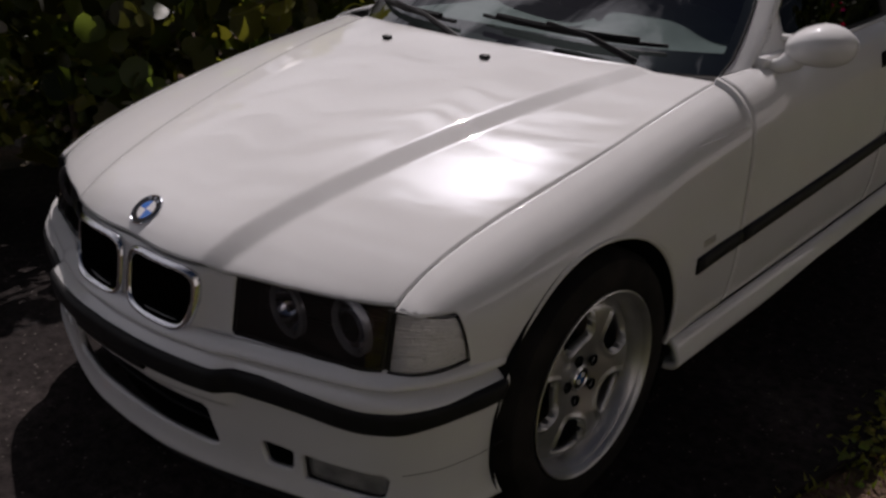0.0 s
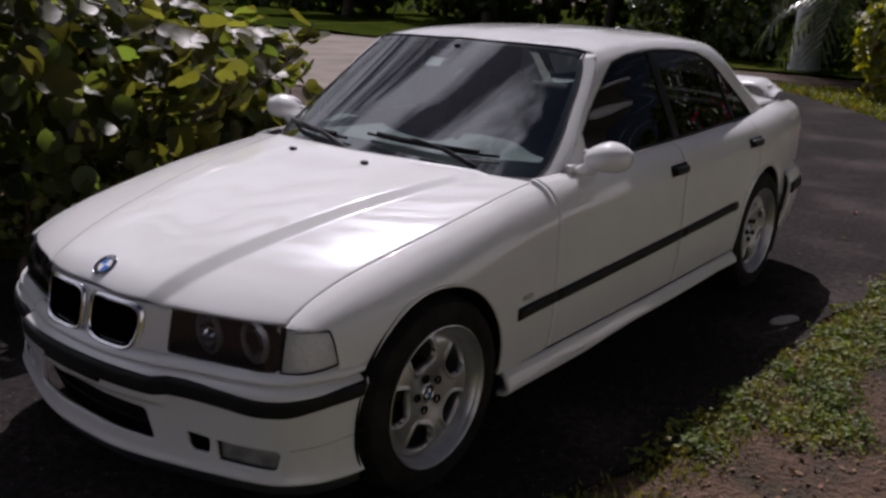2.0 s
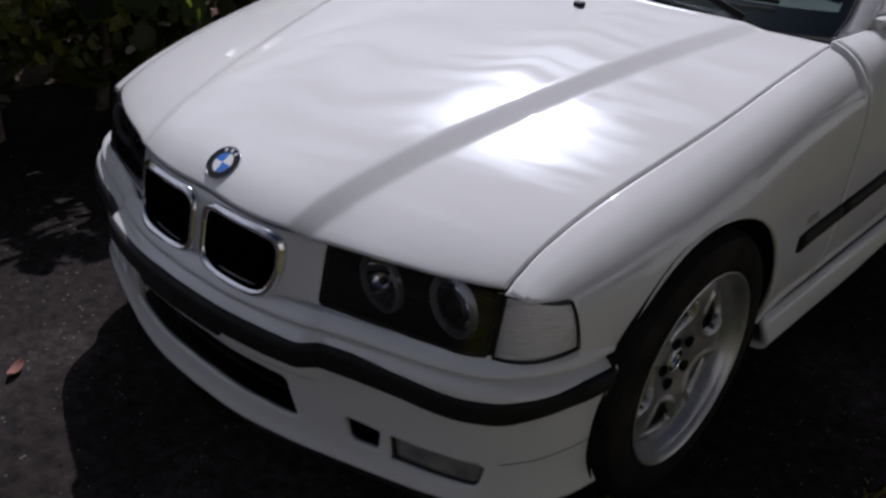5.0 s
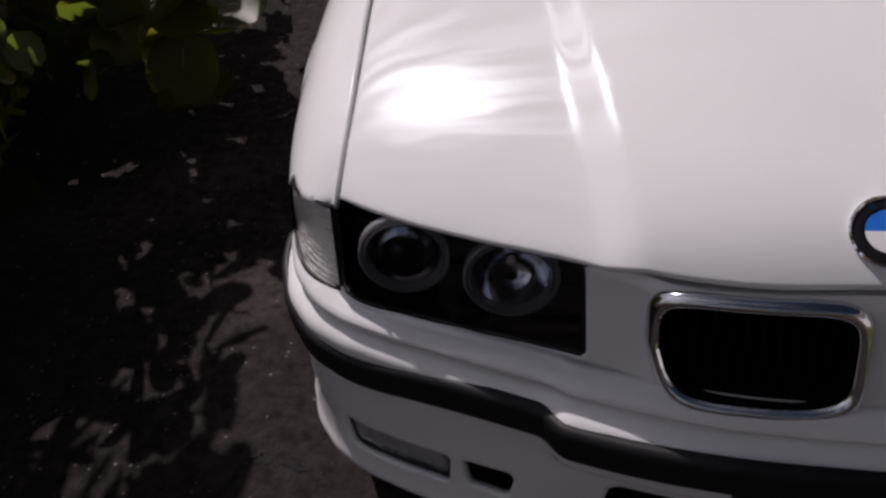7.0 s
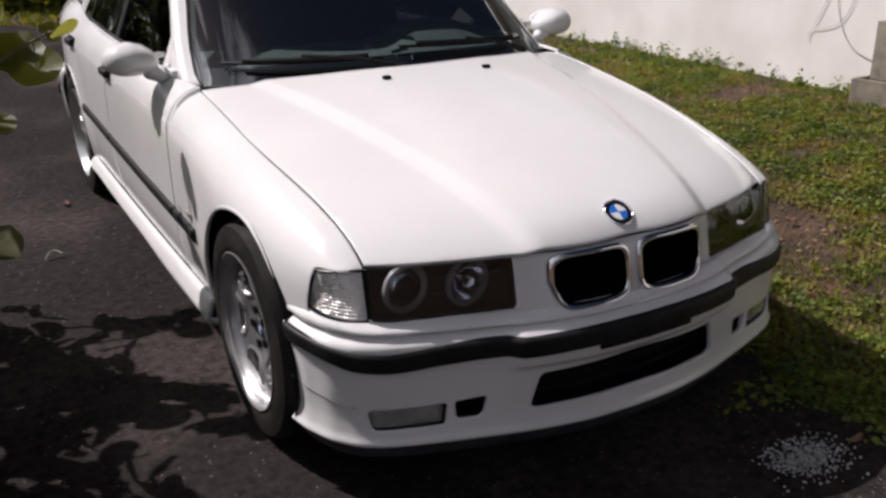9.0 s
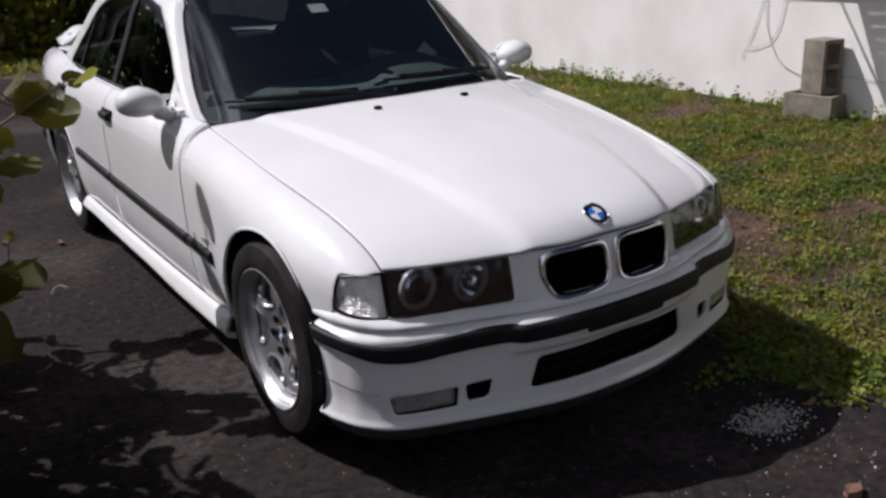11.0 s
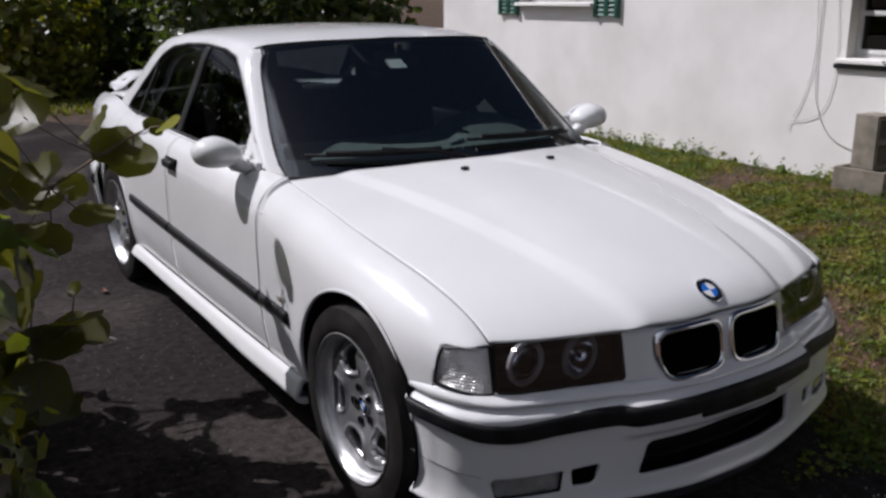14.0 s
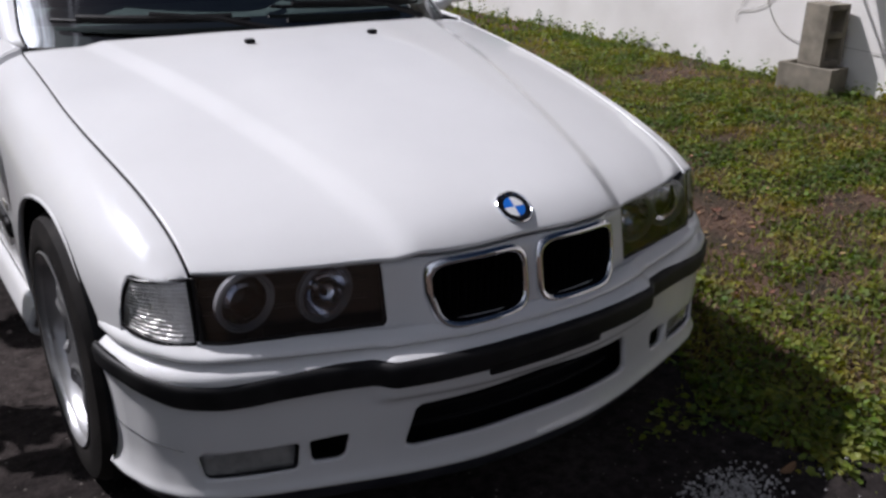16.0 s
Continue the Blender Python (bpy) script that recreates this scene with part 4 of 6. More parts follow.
# bars inside the intake
for z in (0.278, 0.315):
    bm = bmesh.new()
    tube(bm, [(x, bump_y(abs(x)) + 0.05, z) for x in lin(-0.27, 0.27, 12)], 0.005, 6)
    part("intake_bar", bm, M_DARK, car)
for sign in (1, -1):
    bm = surf(lambda x, z: (sign * x, bump_y(x) + 0.016, z), lin(0.485, 0.69, 22), lin(0.22, 0.308, 10), lambda p: poly_in(abs(p[0]), p[2], FOG) - 0.004, out=(0, -1, 0))
    f = part("fog_lamp", bm, M_FOG, car, "ribbed clear fog lamp in the bumper", 0.012)
    bm = surf(lambda x, z: (sign * x, bump_y(x) + 0.014, z), lin(0.485, 0.69, 60), lin(0.218, 0.309, 26), lambda p: min(poly_in(abs(p[0]), p[2], FOG) + 0.001, 0.004 - poly_in(abs(p[0]), p[2], FOG)), out=(0, -1, 0))
    part("bezel", bm, M_BLACK, f, thick=0.01)

# thin dark line on the white bumper: a crease's shade drawn in colour
for sign in (1, -1):
    pts = [Vector(bump(sign * s, 0.300 + 0.022 * (s - 0.72) / 0.22, 0.0008)) for s in lin(0.73, 0.945, 16)]
    part("bumper_crease", tube(bmesh.new(), pts, 0.0007, 6), M_LIP, car)

# badge on the bonnet
def badge(parent, m, r=0.041):
    bm = lathe(bmesh.new(), [(0.0, r), (0.006, r), (0.008, r - 0.002), (0.006, r - 0.004), (0.005, r - 0.004)], 40, "z")
    bmesh.ops.transform(bm, matrix=m, verts=bm.verts)
    b = part("badge", bm, M_CHROME, parent, "round blue, white and black badge")
    for a, b0, mt, nm in ((r - 0.004, r * 0.60, M_BEZEL, "badge_ring"),):
        bm = lathe(bmesh.new(), [(0.005, a), (0.0062, (a + b0) / 2), (0.0055, b0)], 40, "z")
        bmesh.ops.transform(bm, matrix=m, verts=bm.verts)
        part(nm, bm, mt, b)
    for q in range(4):
        bm = bmesh.new()
        c = bm.verts.new((0, 0, 0.0068))
        arc = [bm.verts.new((r * 0.60 * math.cos(t), r * 0.60 * math.sin(t), 0.0058)) for t in lin(q * math.pi / 2, (q + 1) * math.pi / 2, 9)]
        for u, w in zip(arc, arc[1:]):
            bm.faces.new([c, u, w])
        bmesh.ops.transform(bm, matrix=m, verts=bm.verts)
        part("badge_quarter", bm, M_BLUE if q % 2 else M_WHITE, b)
    # three pale marks on the ring
    for t in (60, 90, 120):
        bm = bmesh.new()
        box(bm, (r * 0.76 * math.cos(radians(t)), r * 0.76 * math.sin(radians(t)), 0.0068), (0.007, 0.008, 0.001), Matrix.Rotation(radians(t - 90), 3, "Z"))
        bmesh.ops.transform(bm, matrix=m, verts=bm.verts)
        part("badge_mark", bm, M_CHROME, b)
    return b


slope = math.atan2(hood_z(0, -0.573) - hood_z(0, -0.623), 0.05)
badge(car, Matrix.Translation((0, -0.591, hood_z(0, -0.591) - 0.0045)) @ Matrix.Rotation(slope, 4, "X") @ Matrix.Diagonal((1, 1, 1, 1)))

# washer jets
for x in (-0.185, 0.185):
    bm = bmesh.new()
    box(bm, (x, 0.325, hood_z(x, 0.325) + 0.005), (0.026, 0.020, 0.012), bevel=0.004)
    part("washer_jet", bm, M_BLACK, car)

# cowl and wipers
bm = surf(lambda s, v: (s * 0.675, hood_rear(s * 0.675) - 0.012 + v * (screen_y(s * 0.66, 0.90) - hood_rear(s * 0.675) + 0.05), hood_z(s * 0.67, hood_rear(s * 0.67)) - 0.016 - 0.012 * math.sin(math.pi * v) + 0.012 * v), lin(-1, 1, 40), lin(0, 1, 8), out=(0, 0, 1))
part("cowl", bm, M_BLACK, car)


def on_screen(x, z, lift):
    return Vector((x, screen_y(x, z) - lift * 0.55, z + lift * 0.83))


def wiper(x0, x1, z1, pivot):
    bm = bmesh.new()
    a, b = on_screen(x0, 0.906, 0.022), on_screen(x1, z1, 0.022)
    blade = [a.lerp(b, t) for t in lin(0, 1, 10)]
    blade = [on_screen(p.x, p.z, 0.016) for p in blade]
    tube(bm, blade, 0.006, 6)
    tube(bm, [p + Vector((0, -0.008, 0.011)) for p in blade[1:-1]], 0.0085, 6)
    w = part("wiper", bm, M_BLACK, car, "black wiper resting on the windscreen")
    bm = bmesh.new()
    mid = blade[5] + Vector((0, -0.022, 0.024))
    p0 = Vector((pivot, screen_y(pivot, 0.90) - 0.035, 0.905))
    tube(bm, [p0, p0.lerp(mid, 0.5) + Vector((0, 0, 0.012)), mid], 0.010, 6, 0.006)
    part("wiper_arm", bm, M_BLACK, w)


wiper(0.54, -0.02, 0.930, 0.50)
wiper(-0.10, -0.60, 0.908, -0.02)

# mirrors
def mirror(sign):
    root = Vector((sign * 0.738, 0.865, 0.895))
    c = Vector((sign * 0.850, 0.890, 0.950))
    bm = bmesh.new()
    bmesh.ops.create_uvsphere(bm, u_segments=36, v_segments=20, radius=1.0)
    for v in bm.verts:
        x, y, z = v.co
        k = 1.0
        y2 = y * (0.088 if y < 0 else 0.028)
        sx = math.copysign(abs(x) ** 0.85, x)
        sz = math.copysign(abs(z) ** 0.9, z)
        taper = 1 - 0.20 * max(0, -sx * sign)
        v.co = Vector((sx * 0.090, y2, sz * 0.056 * taper)) + c
        v.co.z += -0.012 * (-sx * sign if sx * sign < 0 else 0)
    m = part("door_mirror", bm, M_PAINT, car, "white oval door mirror on twin arms")
    bm = bmesh.new()
    bmesh.ops.create_circle(bm, cap_ends=True, segments=28, radius=1.0, matrix=Matrix.Translation(c + Vector((0, 0.0285, 0))) @ Matrix.Rotation(radians(-90), 4, "X") @ Matrix.Diagonal((0.085, 0.048, 1, 1)))
    part("mirror_glass", bm, M_CHROME, m)
    bm = bmesh.new()
    tube(bm, [root + Vector((-sign * 0.004, -0.015, -0.010)), root + Vector((sign * 0.022, -0.012, -0.008)), root + Vector((sign * 0.050, -0.004, 0.008)), c + Vector((-sign * 0.040, -0.012, -0.008)), c + Vector((-sign * 0.010, -0.012, 0.0))], 0.013, 14, 0.047)
    tube(bm, [root + Vector((-sign * 0.008, 0.055, 0.055)), root + Vector((sign * 0.03, 0.05, 0.055)), c + Vector((-sign * 0.06, 0.005, 0.0))], 0.008, 10, 0.016)
    part("mirror_arm", bm, M_PAINT, m)
    bm = bmesh.new()
    box(bm, root + Vector((-sign * 0.012, 0.02, 0.0)), (0.03, 0.15, 0.035), bevel=0.012)
    part("mirror_foot", bm, M_PAINT, m)


mirror(1)
mirror(-1)

# rubbing strips, side skirts, handles
def rub_strip(y0, y1, n, za, zb):
    def P(y, v):
        t = (y - 0.4) / 1.9
        z = za + (zb - za) * t + 0.046 * (v - 0.5)
        p = at_side(y, z)
        return (p[0] + 0.002 + 0.012 * (1 - (2 * v - 1) ** 4), y, z)
    return surf(P, lin(y0, y1, n), lin(0, 1, 9), out=(1, 0, 0))


for y0, y1, n in ((0.405, 0.632, 10), (0.642, 1.660, 24), (1.670, 2.30, 16)):
    sides("rubbing_strip", rub_strip(y0, y1, n, 0.472, 0.523), M_BLACK, "", 0.014)


def skirt(y, v):
    t = (y - 0.40) / (2.33 - 0.40)
    prof_x = cr([0, 0.15, 0.4, 0.65, 0.85, 1.0], [-0.045, -0.012, 0.012, 0.006, -0.006, -0.020])
    prof_z = cr([0, 0.15, 0.4, 0.65, 0.85, 1.0], [0.178, 0.184, 0.206, 0.236, 0.262, 0.273])
    flare = 0.002 * (1 - sstep(-0.02, 0.10, t)) + 0.010 * sstep(0.9, 1.0, t)
    return (side_w(y) + prof_x(v) + flare * (1 - v) - 0.004, y, prof_z(v) + 0.024 * (1 - v) * sstep(0.22, 0.46, t) + 0.010 * (1 - v) * sstep(0.7, 1.0, t))


def skirt_keep(p):
    return min(math.hypot(p[1], p[2] - HUB_Z) - R_ARCH - 0.004, math.hypot(p[1] - WHEELBASE, p[2] - HUB_Z) - R_ARCH - 0.004, p[1] - 0.366, 2.40 - p[1])


sides("side_skirt", surf(skirt, lin(0.29, 2.41, 150), lin(0, 1, 18), skirt_keep, out=(1, 0, 0)), M_PAINT, "", 0.02)
# sill panel between door and skirt is closed by the inner floor
for y in (1.585, 2.485):
    for sign in (1, -1):
        z = 0.800 if y < 2 else 0.812
        x = at_side(y, z)[0]
        bm = bmesh.new()
        box(bm, (sign * (x + 0.012), y, z), (0.030, 0.125, 0.034), bevel=0.010, seg=3)
        h = part("door_handle", bm, M_BLACK, car, "black door handle")
        bm = bmesh.new()
        box(bm, (sign * (x + 0.0), y, z), (0.010, 0.145, 0.052), bevel=0.004)
        part("handle_recess", bm, M_DARK, h)
for sign in (1, -1):
    p = at_side(0.46, 0.523)
    bm = bmesh.new()
    box(bm, (sign * (p[0] + 0.001), 0.46, 0.523), (0.005, 0.058, 0.018), bevel=0.002)
    part("side_badge", bm, M_AMBER, car, "small pale side badge on the wing")

# fine pressed lines along the flanks
def flank_line(y0, y1, za, zb, n):
    for sign in (1, -1):
        pts = []
        for y in lin(y0, y1, n):
            z = za + (zb - za) * (y - y0) / (y1 - y0)
            pts.append((sign * (at_side(y, z)[0] - 0.0014), y, z))
        part("flank_line", tube(bmesh.new(), pts, 0.0019, 6, 0.0022), M_PAINT, car)


flank_line(0.40, 3.1, 0.777, 0.812, 60)

# boot lid, rear bumper, lamps, spoiler
def boot(s, v):
    y = cr([0, 0.5, 0.8, 0.92, 1.0], [2.93, 3.24, 3.43, 3.485, 3.50])(v)
    z = cr([0, 0.5, 0.8, 0.92, 1.0], [0.985, 0.985, 0.968, 0.935, 0.80])(v)
    w = 0.655 - 0.02 * v
    return (s * w, y - 0.10 * s * s, z - 0.040 * abs(s) ** 3)


part("boot_lid", surf(boot, lin(-1, 1, 31), lin(0, 1, 30), out=(0, 0.3, 1)), M_PAINT, car, "", 0.012)


def tail(s, z):
    a = abs(s)
    x = cr([0, 0.6, 0.85, 1.0], [0.0, 0.52, 0.735, 0.775])(a)
    y = cr([0, 0.6, 0.85, 1.0], [3.52, 3.48, 3.36, 3.06])(a)
    o = cr([0.2, 0.3, 0.42, 0.53, 0.56, 0.60, 0.85], [-0.03, 0.03, 0.065, 0.065, 0.05, 0.0, -0.02])(z)
    return (math.copysign(x + 0.6 * o * a, s), y + o * (1 - 0.5 * a), z)


part("rear_bumper", surf(tail, lin(-1, 1, 60), lin(0.22, 0.585, 24), out=(0, 1, 0)), M_PAINT, car, "", 0.014)
part("rear_panel", surf(tail, lin(-1, 1, 50), lin(0.56, 0.86, 10), out=(0, 1, 0)), M_PAINT, car)
part("rear_bumper_strip", surf(lambda s, z: (tail(s, z)[0] * 1.012, tail(s, z)[1] + 0.008, z), lin(-1, 1, 50), lin(0.46, 0.515, 4), out=(0, 1, 0)), M_BLACK, car, "", 0.012)
for sign in (1, -1):
    bm = surf(lambda s, z: (sign * (tail(s, z)[0] + 0.004), tail(s, z)[1] + 0.006, z), lin(0.55, 0.98, 16), lin(0.66, 0.82, 6), out=(0, 1, 0))
    part("tail_lamp", bm, M_RED, car, "red tail lamp", 0.012)


def wing_pt(s, t):
    chord = 0.155
    a = 2 * math.pi * t
    y = 0.5 * chord * math.cos(a)
    z = 0.017 * math.sin(a) * (1 if math.sin(a) > 0 else 0.6) + 0.015 * math.cos(a)
    drop = 0.060 * sstep(0.80, 1.0, abs(s))
    return (s * 0.625, 3.33 + y - 0.05 * s * s, 1.030 + z - drop)


part("boot_spoiler", surf(wing_pt, lin(-1, 1, 50), lin(0, 1, 25), out=(0, 0, 0.001)), M_PAINT, car, "white boot spoiler on short legs")
for x in (-0.56, 0.56):
    bm = bmesh.new()
    box(bm, (x, 3.32, 0.98), (0.03, 0.13, 0.08), bevel=0.012)
    part("spoiler_leg", bm, M_PAINT, car)

# dark underside, wheel housings, inner shell that shuts the gaps
bm = bmesh.new()
box(bm, (0, 1.47, 0.20), (1.26, 3.7, 0.06))
box(bm, (0, 1.42, 0.36), (1.30, 1.85, 0.30))
box(bm, (0, 0.10, 0.50), (0.98, 1.02, 0.20))
box(bm, (0, 3.0, 0.6), (1.1, 0.78, 0.5))
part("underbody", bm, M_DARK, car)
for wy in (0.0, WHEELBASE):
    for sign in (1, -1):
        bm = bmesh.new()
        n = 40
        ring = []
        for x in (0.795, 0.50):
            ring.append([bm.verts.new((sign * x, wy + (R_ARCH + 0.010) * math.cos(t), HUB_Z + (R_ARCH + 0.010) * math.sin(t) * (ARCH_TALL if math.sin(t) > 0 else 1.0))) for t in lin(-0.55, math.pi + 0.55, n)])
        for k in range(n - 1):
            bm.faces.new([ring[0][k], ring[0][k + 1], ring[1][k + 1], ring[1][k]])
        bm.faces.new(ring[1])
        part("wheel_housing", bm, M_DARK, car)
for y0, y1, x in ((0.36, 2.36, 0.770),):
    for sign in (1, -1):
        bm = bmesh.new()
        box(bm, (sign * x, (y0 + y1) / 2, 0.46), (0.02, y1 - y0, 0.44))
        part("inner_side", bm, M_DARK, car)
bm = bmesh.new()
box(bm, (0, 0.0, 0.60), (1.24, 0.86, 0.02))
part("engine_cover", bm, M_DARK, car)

# wheels
def wheel(loc, sign, spin, parent):
    w = thing("wheel", "", "")
    for k in ("label", "category"):
        if k in w:
            del w[k]
    bm = lathe(bmesh.new(), [(-0.105, 0.205), (-0.112, 0.228), (-0.113, 0.27), (-0.105, 0.298), (-0.085, 0.311), (-0.04, 0.3145), (-0.02, 0.3145), (-0.018, 0.309), (-0.008, 0.309), (-0.006, 0.315), (0.03, 0.315), (0.032, 0.309), (0.042, 0.309), (0.044, 0.3145), (0.085, 0.311), (0.105, 0.298), (0.113, 0.27), (0.112, 0.240), (0.108, 0.228), (0.10, 0.222)], 72)
    t = part("tyre", bm, M_TYRE, w, "black low-profile tyre")
    bm = lathe(bmesh.new(), [(-0.10, 0.212), (-0.05, 0.196), (0.02, 0.196), (0.070, 0.200), (0.094, 0.208), (0.100, 0.217), (0.108, 0.226), (0.112, 0.2275), (0.1135, 0.224), (0.110, 0.219), (0.102, 0.2145), (0.088, 0.208), (0.074, 0.2025)], 80)
    r = part("rim", bm, M_ALLOY, w, "silver five-spoke alloy rim")

    def face_x(rad):
        return cr([0.0, 0.03, 0.05, 0.09, 0.14, 0.18, 0.205], [0.058, 0.058, 0.062, 0.070, 0.076, 0.070, 0.052])(rad)

    def P(rad, a):
        sp = math.cos(5 * a)
        x = face_x(rad) + 0.004 * sp * sstep(0.06, 0.11, rad) * (1 - sstep(0.175, 0.2, rad))
        d = hole((0, rad * math.cos(a), rad * math.sin(a)))
        x += 0.006 * (1 - sstep(0.0, 0.014, d)) * (1 - sstep(0.165, 0.178, rad))
        return (x, rad * math.cos(a), rad * math.sin(a))

    def hole(p):
        rad = math.hypot(p[1], p[2])
        a = math.atan2(p[2], p[1])
        k = (a - math.pi / 5) % (2 * math.pi / 5)
        k = k if k < math.pi / 5 else k - 2 * math.pi / 5
        arc = k * rad
        half = 0.057 + 0.30 * (rad - 0.140)
        return -rbox2(arc, rad, 0, 0.141, half, 0.044, 0.034)

    bm = surf(P, lin(0.012, 0.204, 58), lin(0, 2 * math.pi, 261), hole, out=(1, 0, 0))
    part("spoke_face", bm, M_ALLOY, r, thick=0.022)
    for i in range(5):
        a = 2 * math.pi * i / 5 + math.pi / 5
        bm = bmesh.new()
        lathe(bm, [(0.069, 0.0145), (0.0715, 0.013), (0.0712, 0.011), (0.058, 0.0105), (0.058, 0.0005)], 16)
        bmesh.ops.translate(bm, verts=bm.verts, vec=(0.0, 0.054 * math.cos(a), 0.054 * math.sin(a)))
        part("bolt_well", bm, M_DARK, r)
        bm = bmesh.new()
        lathe(bm, [(0.050, 0.008), (0.0625, 0.007), (0.063, 0.0005)], 6)
        bmesh.ops.translate(bm, verts=bm.verts, vec=(0.0, 0.054 * math.cos(a), 0.054 * math.sin(a)))
        part("wheel_bolt", bm, M_DISC, r)
    bm = lathe(bmesh.new(), [(0.056, 0.034), (0.064, 0.033), (0.067, 0.028)], 32)
    part("hub_ring", bm, M_ALLOY, r)
    badge(w, Matrix.Translation((0.060, 0, 0)) @ Matrix.Rotation(radians(90), 4, "Y") @ Matrix.Rotation(radians(90), 4, "Z"), 0.026)
    bm = lathe(bmesh.new(), [(0.010, 0.10), (0.012, 0.155), (-0.008, 0.155), (-0.008, 0.10)], 48)
    part("brake_disc", bm, M_DISC, w)
    # near-black disc added as the shade behind the spokes, no real wheel part
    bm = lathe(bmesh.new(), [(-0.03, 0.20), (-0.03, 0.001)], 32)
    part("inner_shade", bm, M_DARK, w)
    bm = bmesh.new()
    box(bm, (0.012, 0.11 * math.cos(2.6), 0.11 * math.sin(2.6)), (0.05, 0.07, 0.12), Matrix.Rotation(2.6, 3, "X"), 0.01)
    part("brake_caliper", bm, M_DISC, w)
    w.parent = parent
    w.matrix_basis = Matrix.Translation(loc) @ Matrix.Rotation(0 if sign > 0 else math.pi, 4, "Z") @ Matrix.Rotation(spin, 4, "X")
    return w


first = wheel((0.700, 0.0, HUB_Z), 1, -0.035, car)
for loc, sign, spin in (((-0.700, 0.0, HUB_Z), -1, 0.07), ((0.696, WHEELBASE, HUB_Z), 1, 0.1), ((-0.696, WHEELBASE, HUB_Z), -1, 0.5)):
    copy_thing(first, Matrix.Translation(loc) @ Matrix.Rotation(0 if sign > 0 else math.pi, 4, "Z") @ Matrix.Rotation(spin, 4, "X"))

# cabin: dashboard, steering wheel, seats, mirror
bm = surf(lambda s, v: (s * 0.64, cr([0, 0.4, 0.75, 1], [0.62, 0.86, 1.05, 1.06])(v) + 0.12 * s * s * (1 - v), cr([0, 0.4, 0.75, 1], [0.872, 0.905, 0.90, 0.68])(v) + 0.060 * math.exp(-((s - 0.50) / 0.30) ** 4) * sstep(0.15, 0.55, v)), lin(-1, 1, 40), lin(0, 1, 24), out=(0, 0, 1))
part("dashboard", bm, M_DASH, car, "grey dashboard under the windscreen", 0.02)
bm = bmesh.new()
c = Vector((0.34, 1.18, 0.86))
turn = Matrix.Translation(c) @ Matrix.Rotation(radians(62), 4, "X")
ring = [turn @ Vector((0.185 * math.cos(t), 0.185 * math.sin(t), 0)) for t in lin(0, 2 * math.pi, 37)]
tube(bm, ring, 0.015, 8, caps=False)
for a in (-0.2, math.pi + 0.2, -math.pi / 2):
    tube(bm, [c, turn @ Vector((0.18 * math.cos(a), 0.18 * math.sin(a), 0))], 0.018, 6)
part("steering_wheel", bm, M_INT, car)
for x in (-0.34, 0.34):
    bm = bmesh.new()
    box(bm, (x, 1.75, 0.80), (0.48, 0.14, 0.62), Matrix.Rotation(radians(-18), 3, "X"), 0.06, 3)
    box(bm, (x, 1.50, 0.52), (0.48, 0.50, 0.16), None, 0.05, 3)
    s = part("seat", bm, M_INT, car)
    bm = bmesh.new()
    box(bm, (x, 1.86, 1.16), (0.27, 0.09, 0.17), Matrix.Rotation(radians(-12), 3, "X"), 0.04, 3)
    part("headrest", bm, M_INT, s)
bm = bmesh.new()
box(bm, (0, 2.45, 0.75), (1.2, 0.16, 0.5), Matrix.Rotation(radians(-16), 3, "X"), 0.05, 3)
box(bm, (0, 2.2, 0.5), (1.2, 0.5, 0.16), None, 0.05, 3)
box(bm, (0, 2.70, 0.92), (1.2, 0.30, 0.02))
part("rear_bench", bm, M_INT, car)
bm = bmesh.new()
box(bm, (0, 1.10, 1.225), (0.23, 0.03, 0.062), Matrix.Rotation(radians(10), 3, "X"), 0.012, 2)
box(bm, (0, 1.085, 1.26), (0.02, 0.02, 0.05))
part("rear_view_mirror", bm, M_INT, car)
bm = surf(lambda s, y: (s * (rail_x(y) - 0.02), y, roof_z(y) - 0.035 - 0.03 * s * s), lin(-1, 1, 16), lin(1.2, 2.3, 12), out=(0, 0, -1))
part("headliner", bm, M_INT, car)
bm = bmesh.new()
box(bm, on_screen(-0.055, 1.222, -0.014), (0.075, 0.003, 0.055), Matrix.Rotation(radians(-57), 3, "X"))
part("windscreen_sticker", bm, M_WHITE, car, "pale square sticker behind the glass")

# ---------------------------------------------------------------- ground, driveway, street
rng = np.random.default_rng(7)


def steps(*spans):
    """Even steps over joined spans: (start, end, step), ..."""
    vals = []
    for a, b, d in spans:
        n = max(1, int(round((b - a) / d)))
        vals += [a + (b - a) * i / n for i in range(n)]
    return vals + [spans[-1][1]]


DRIVE = [(1.10, -7), (1.05, -1.6), (0.98, -1.35), (0.92, -1.08), (0.70, -0.92), (0.66, -0.62), (0.92, -0.30), (1.10, 0.05), (1.22, 0.5), (1.27, 1.6), (1.29, 2.6), (1.36, 3.6), (1.5, 5.2), (1.1, 7.6), (-0.1, 10.0), (-0.8, 11.1), (-2.4, 12.9), (-4.2, 14.2), (-6.5, 12.4), (-5.5, 9.2), (-4.5, 7.6), (-2.2, 6.4), (-1.45, 5.2), (-1.38, 3.6), (-1.52, 2.1), (-2.5, 1.7), (-2.7, -7)]


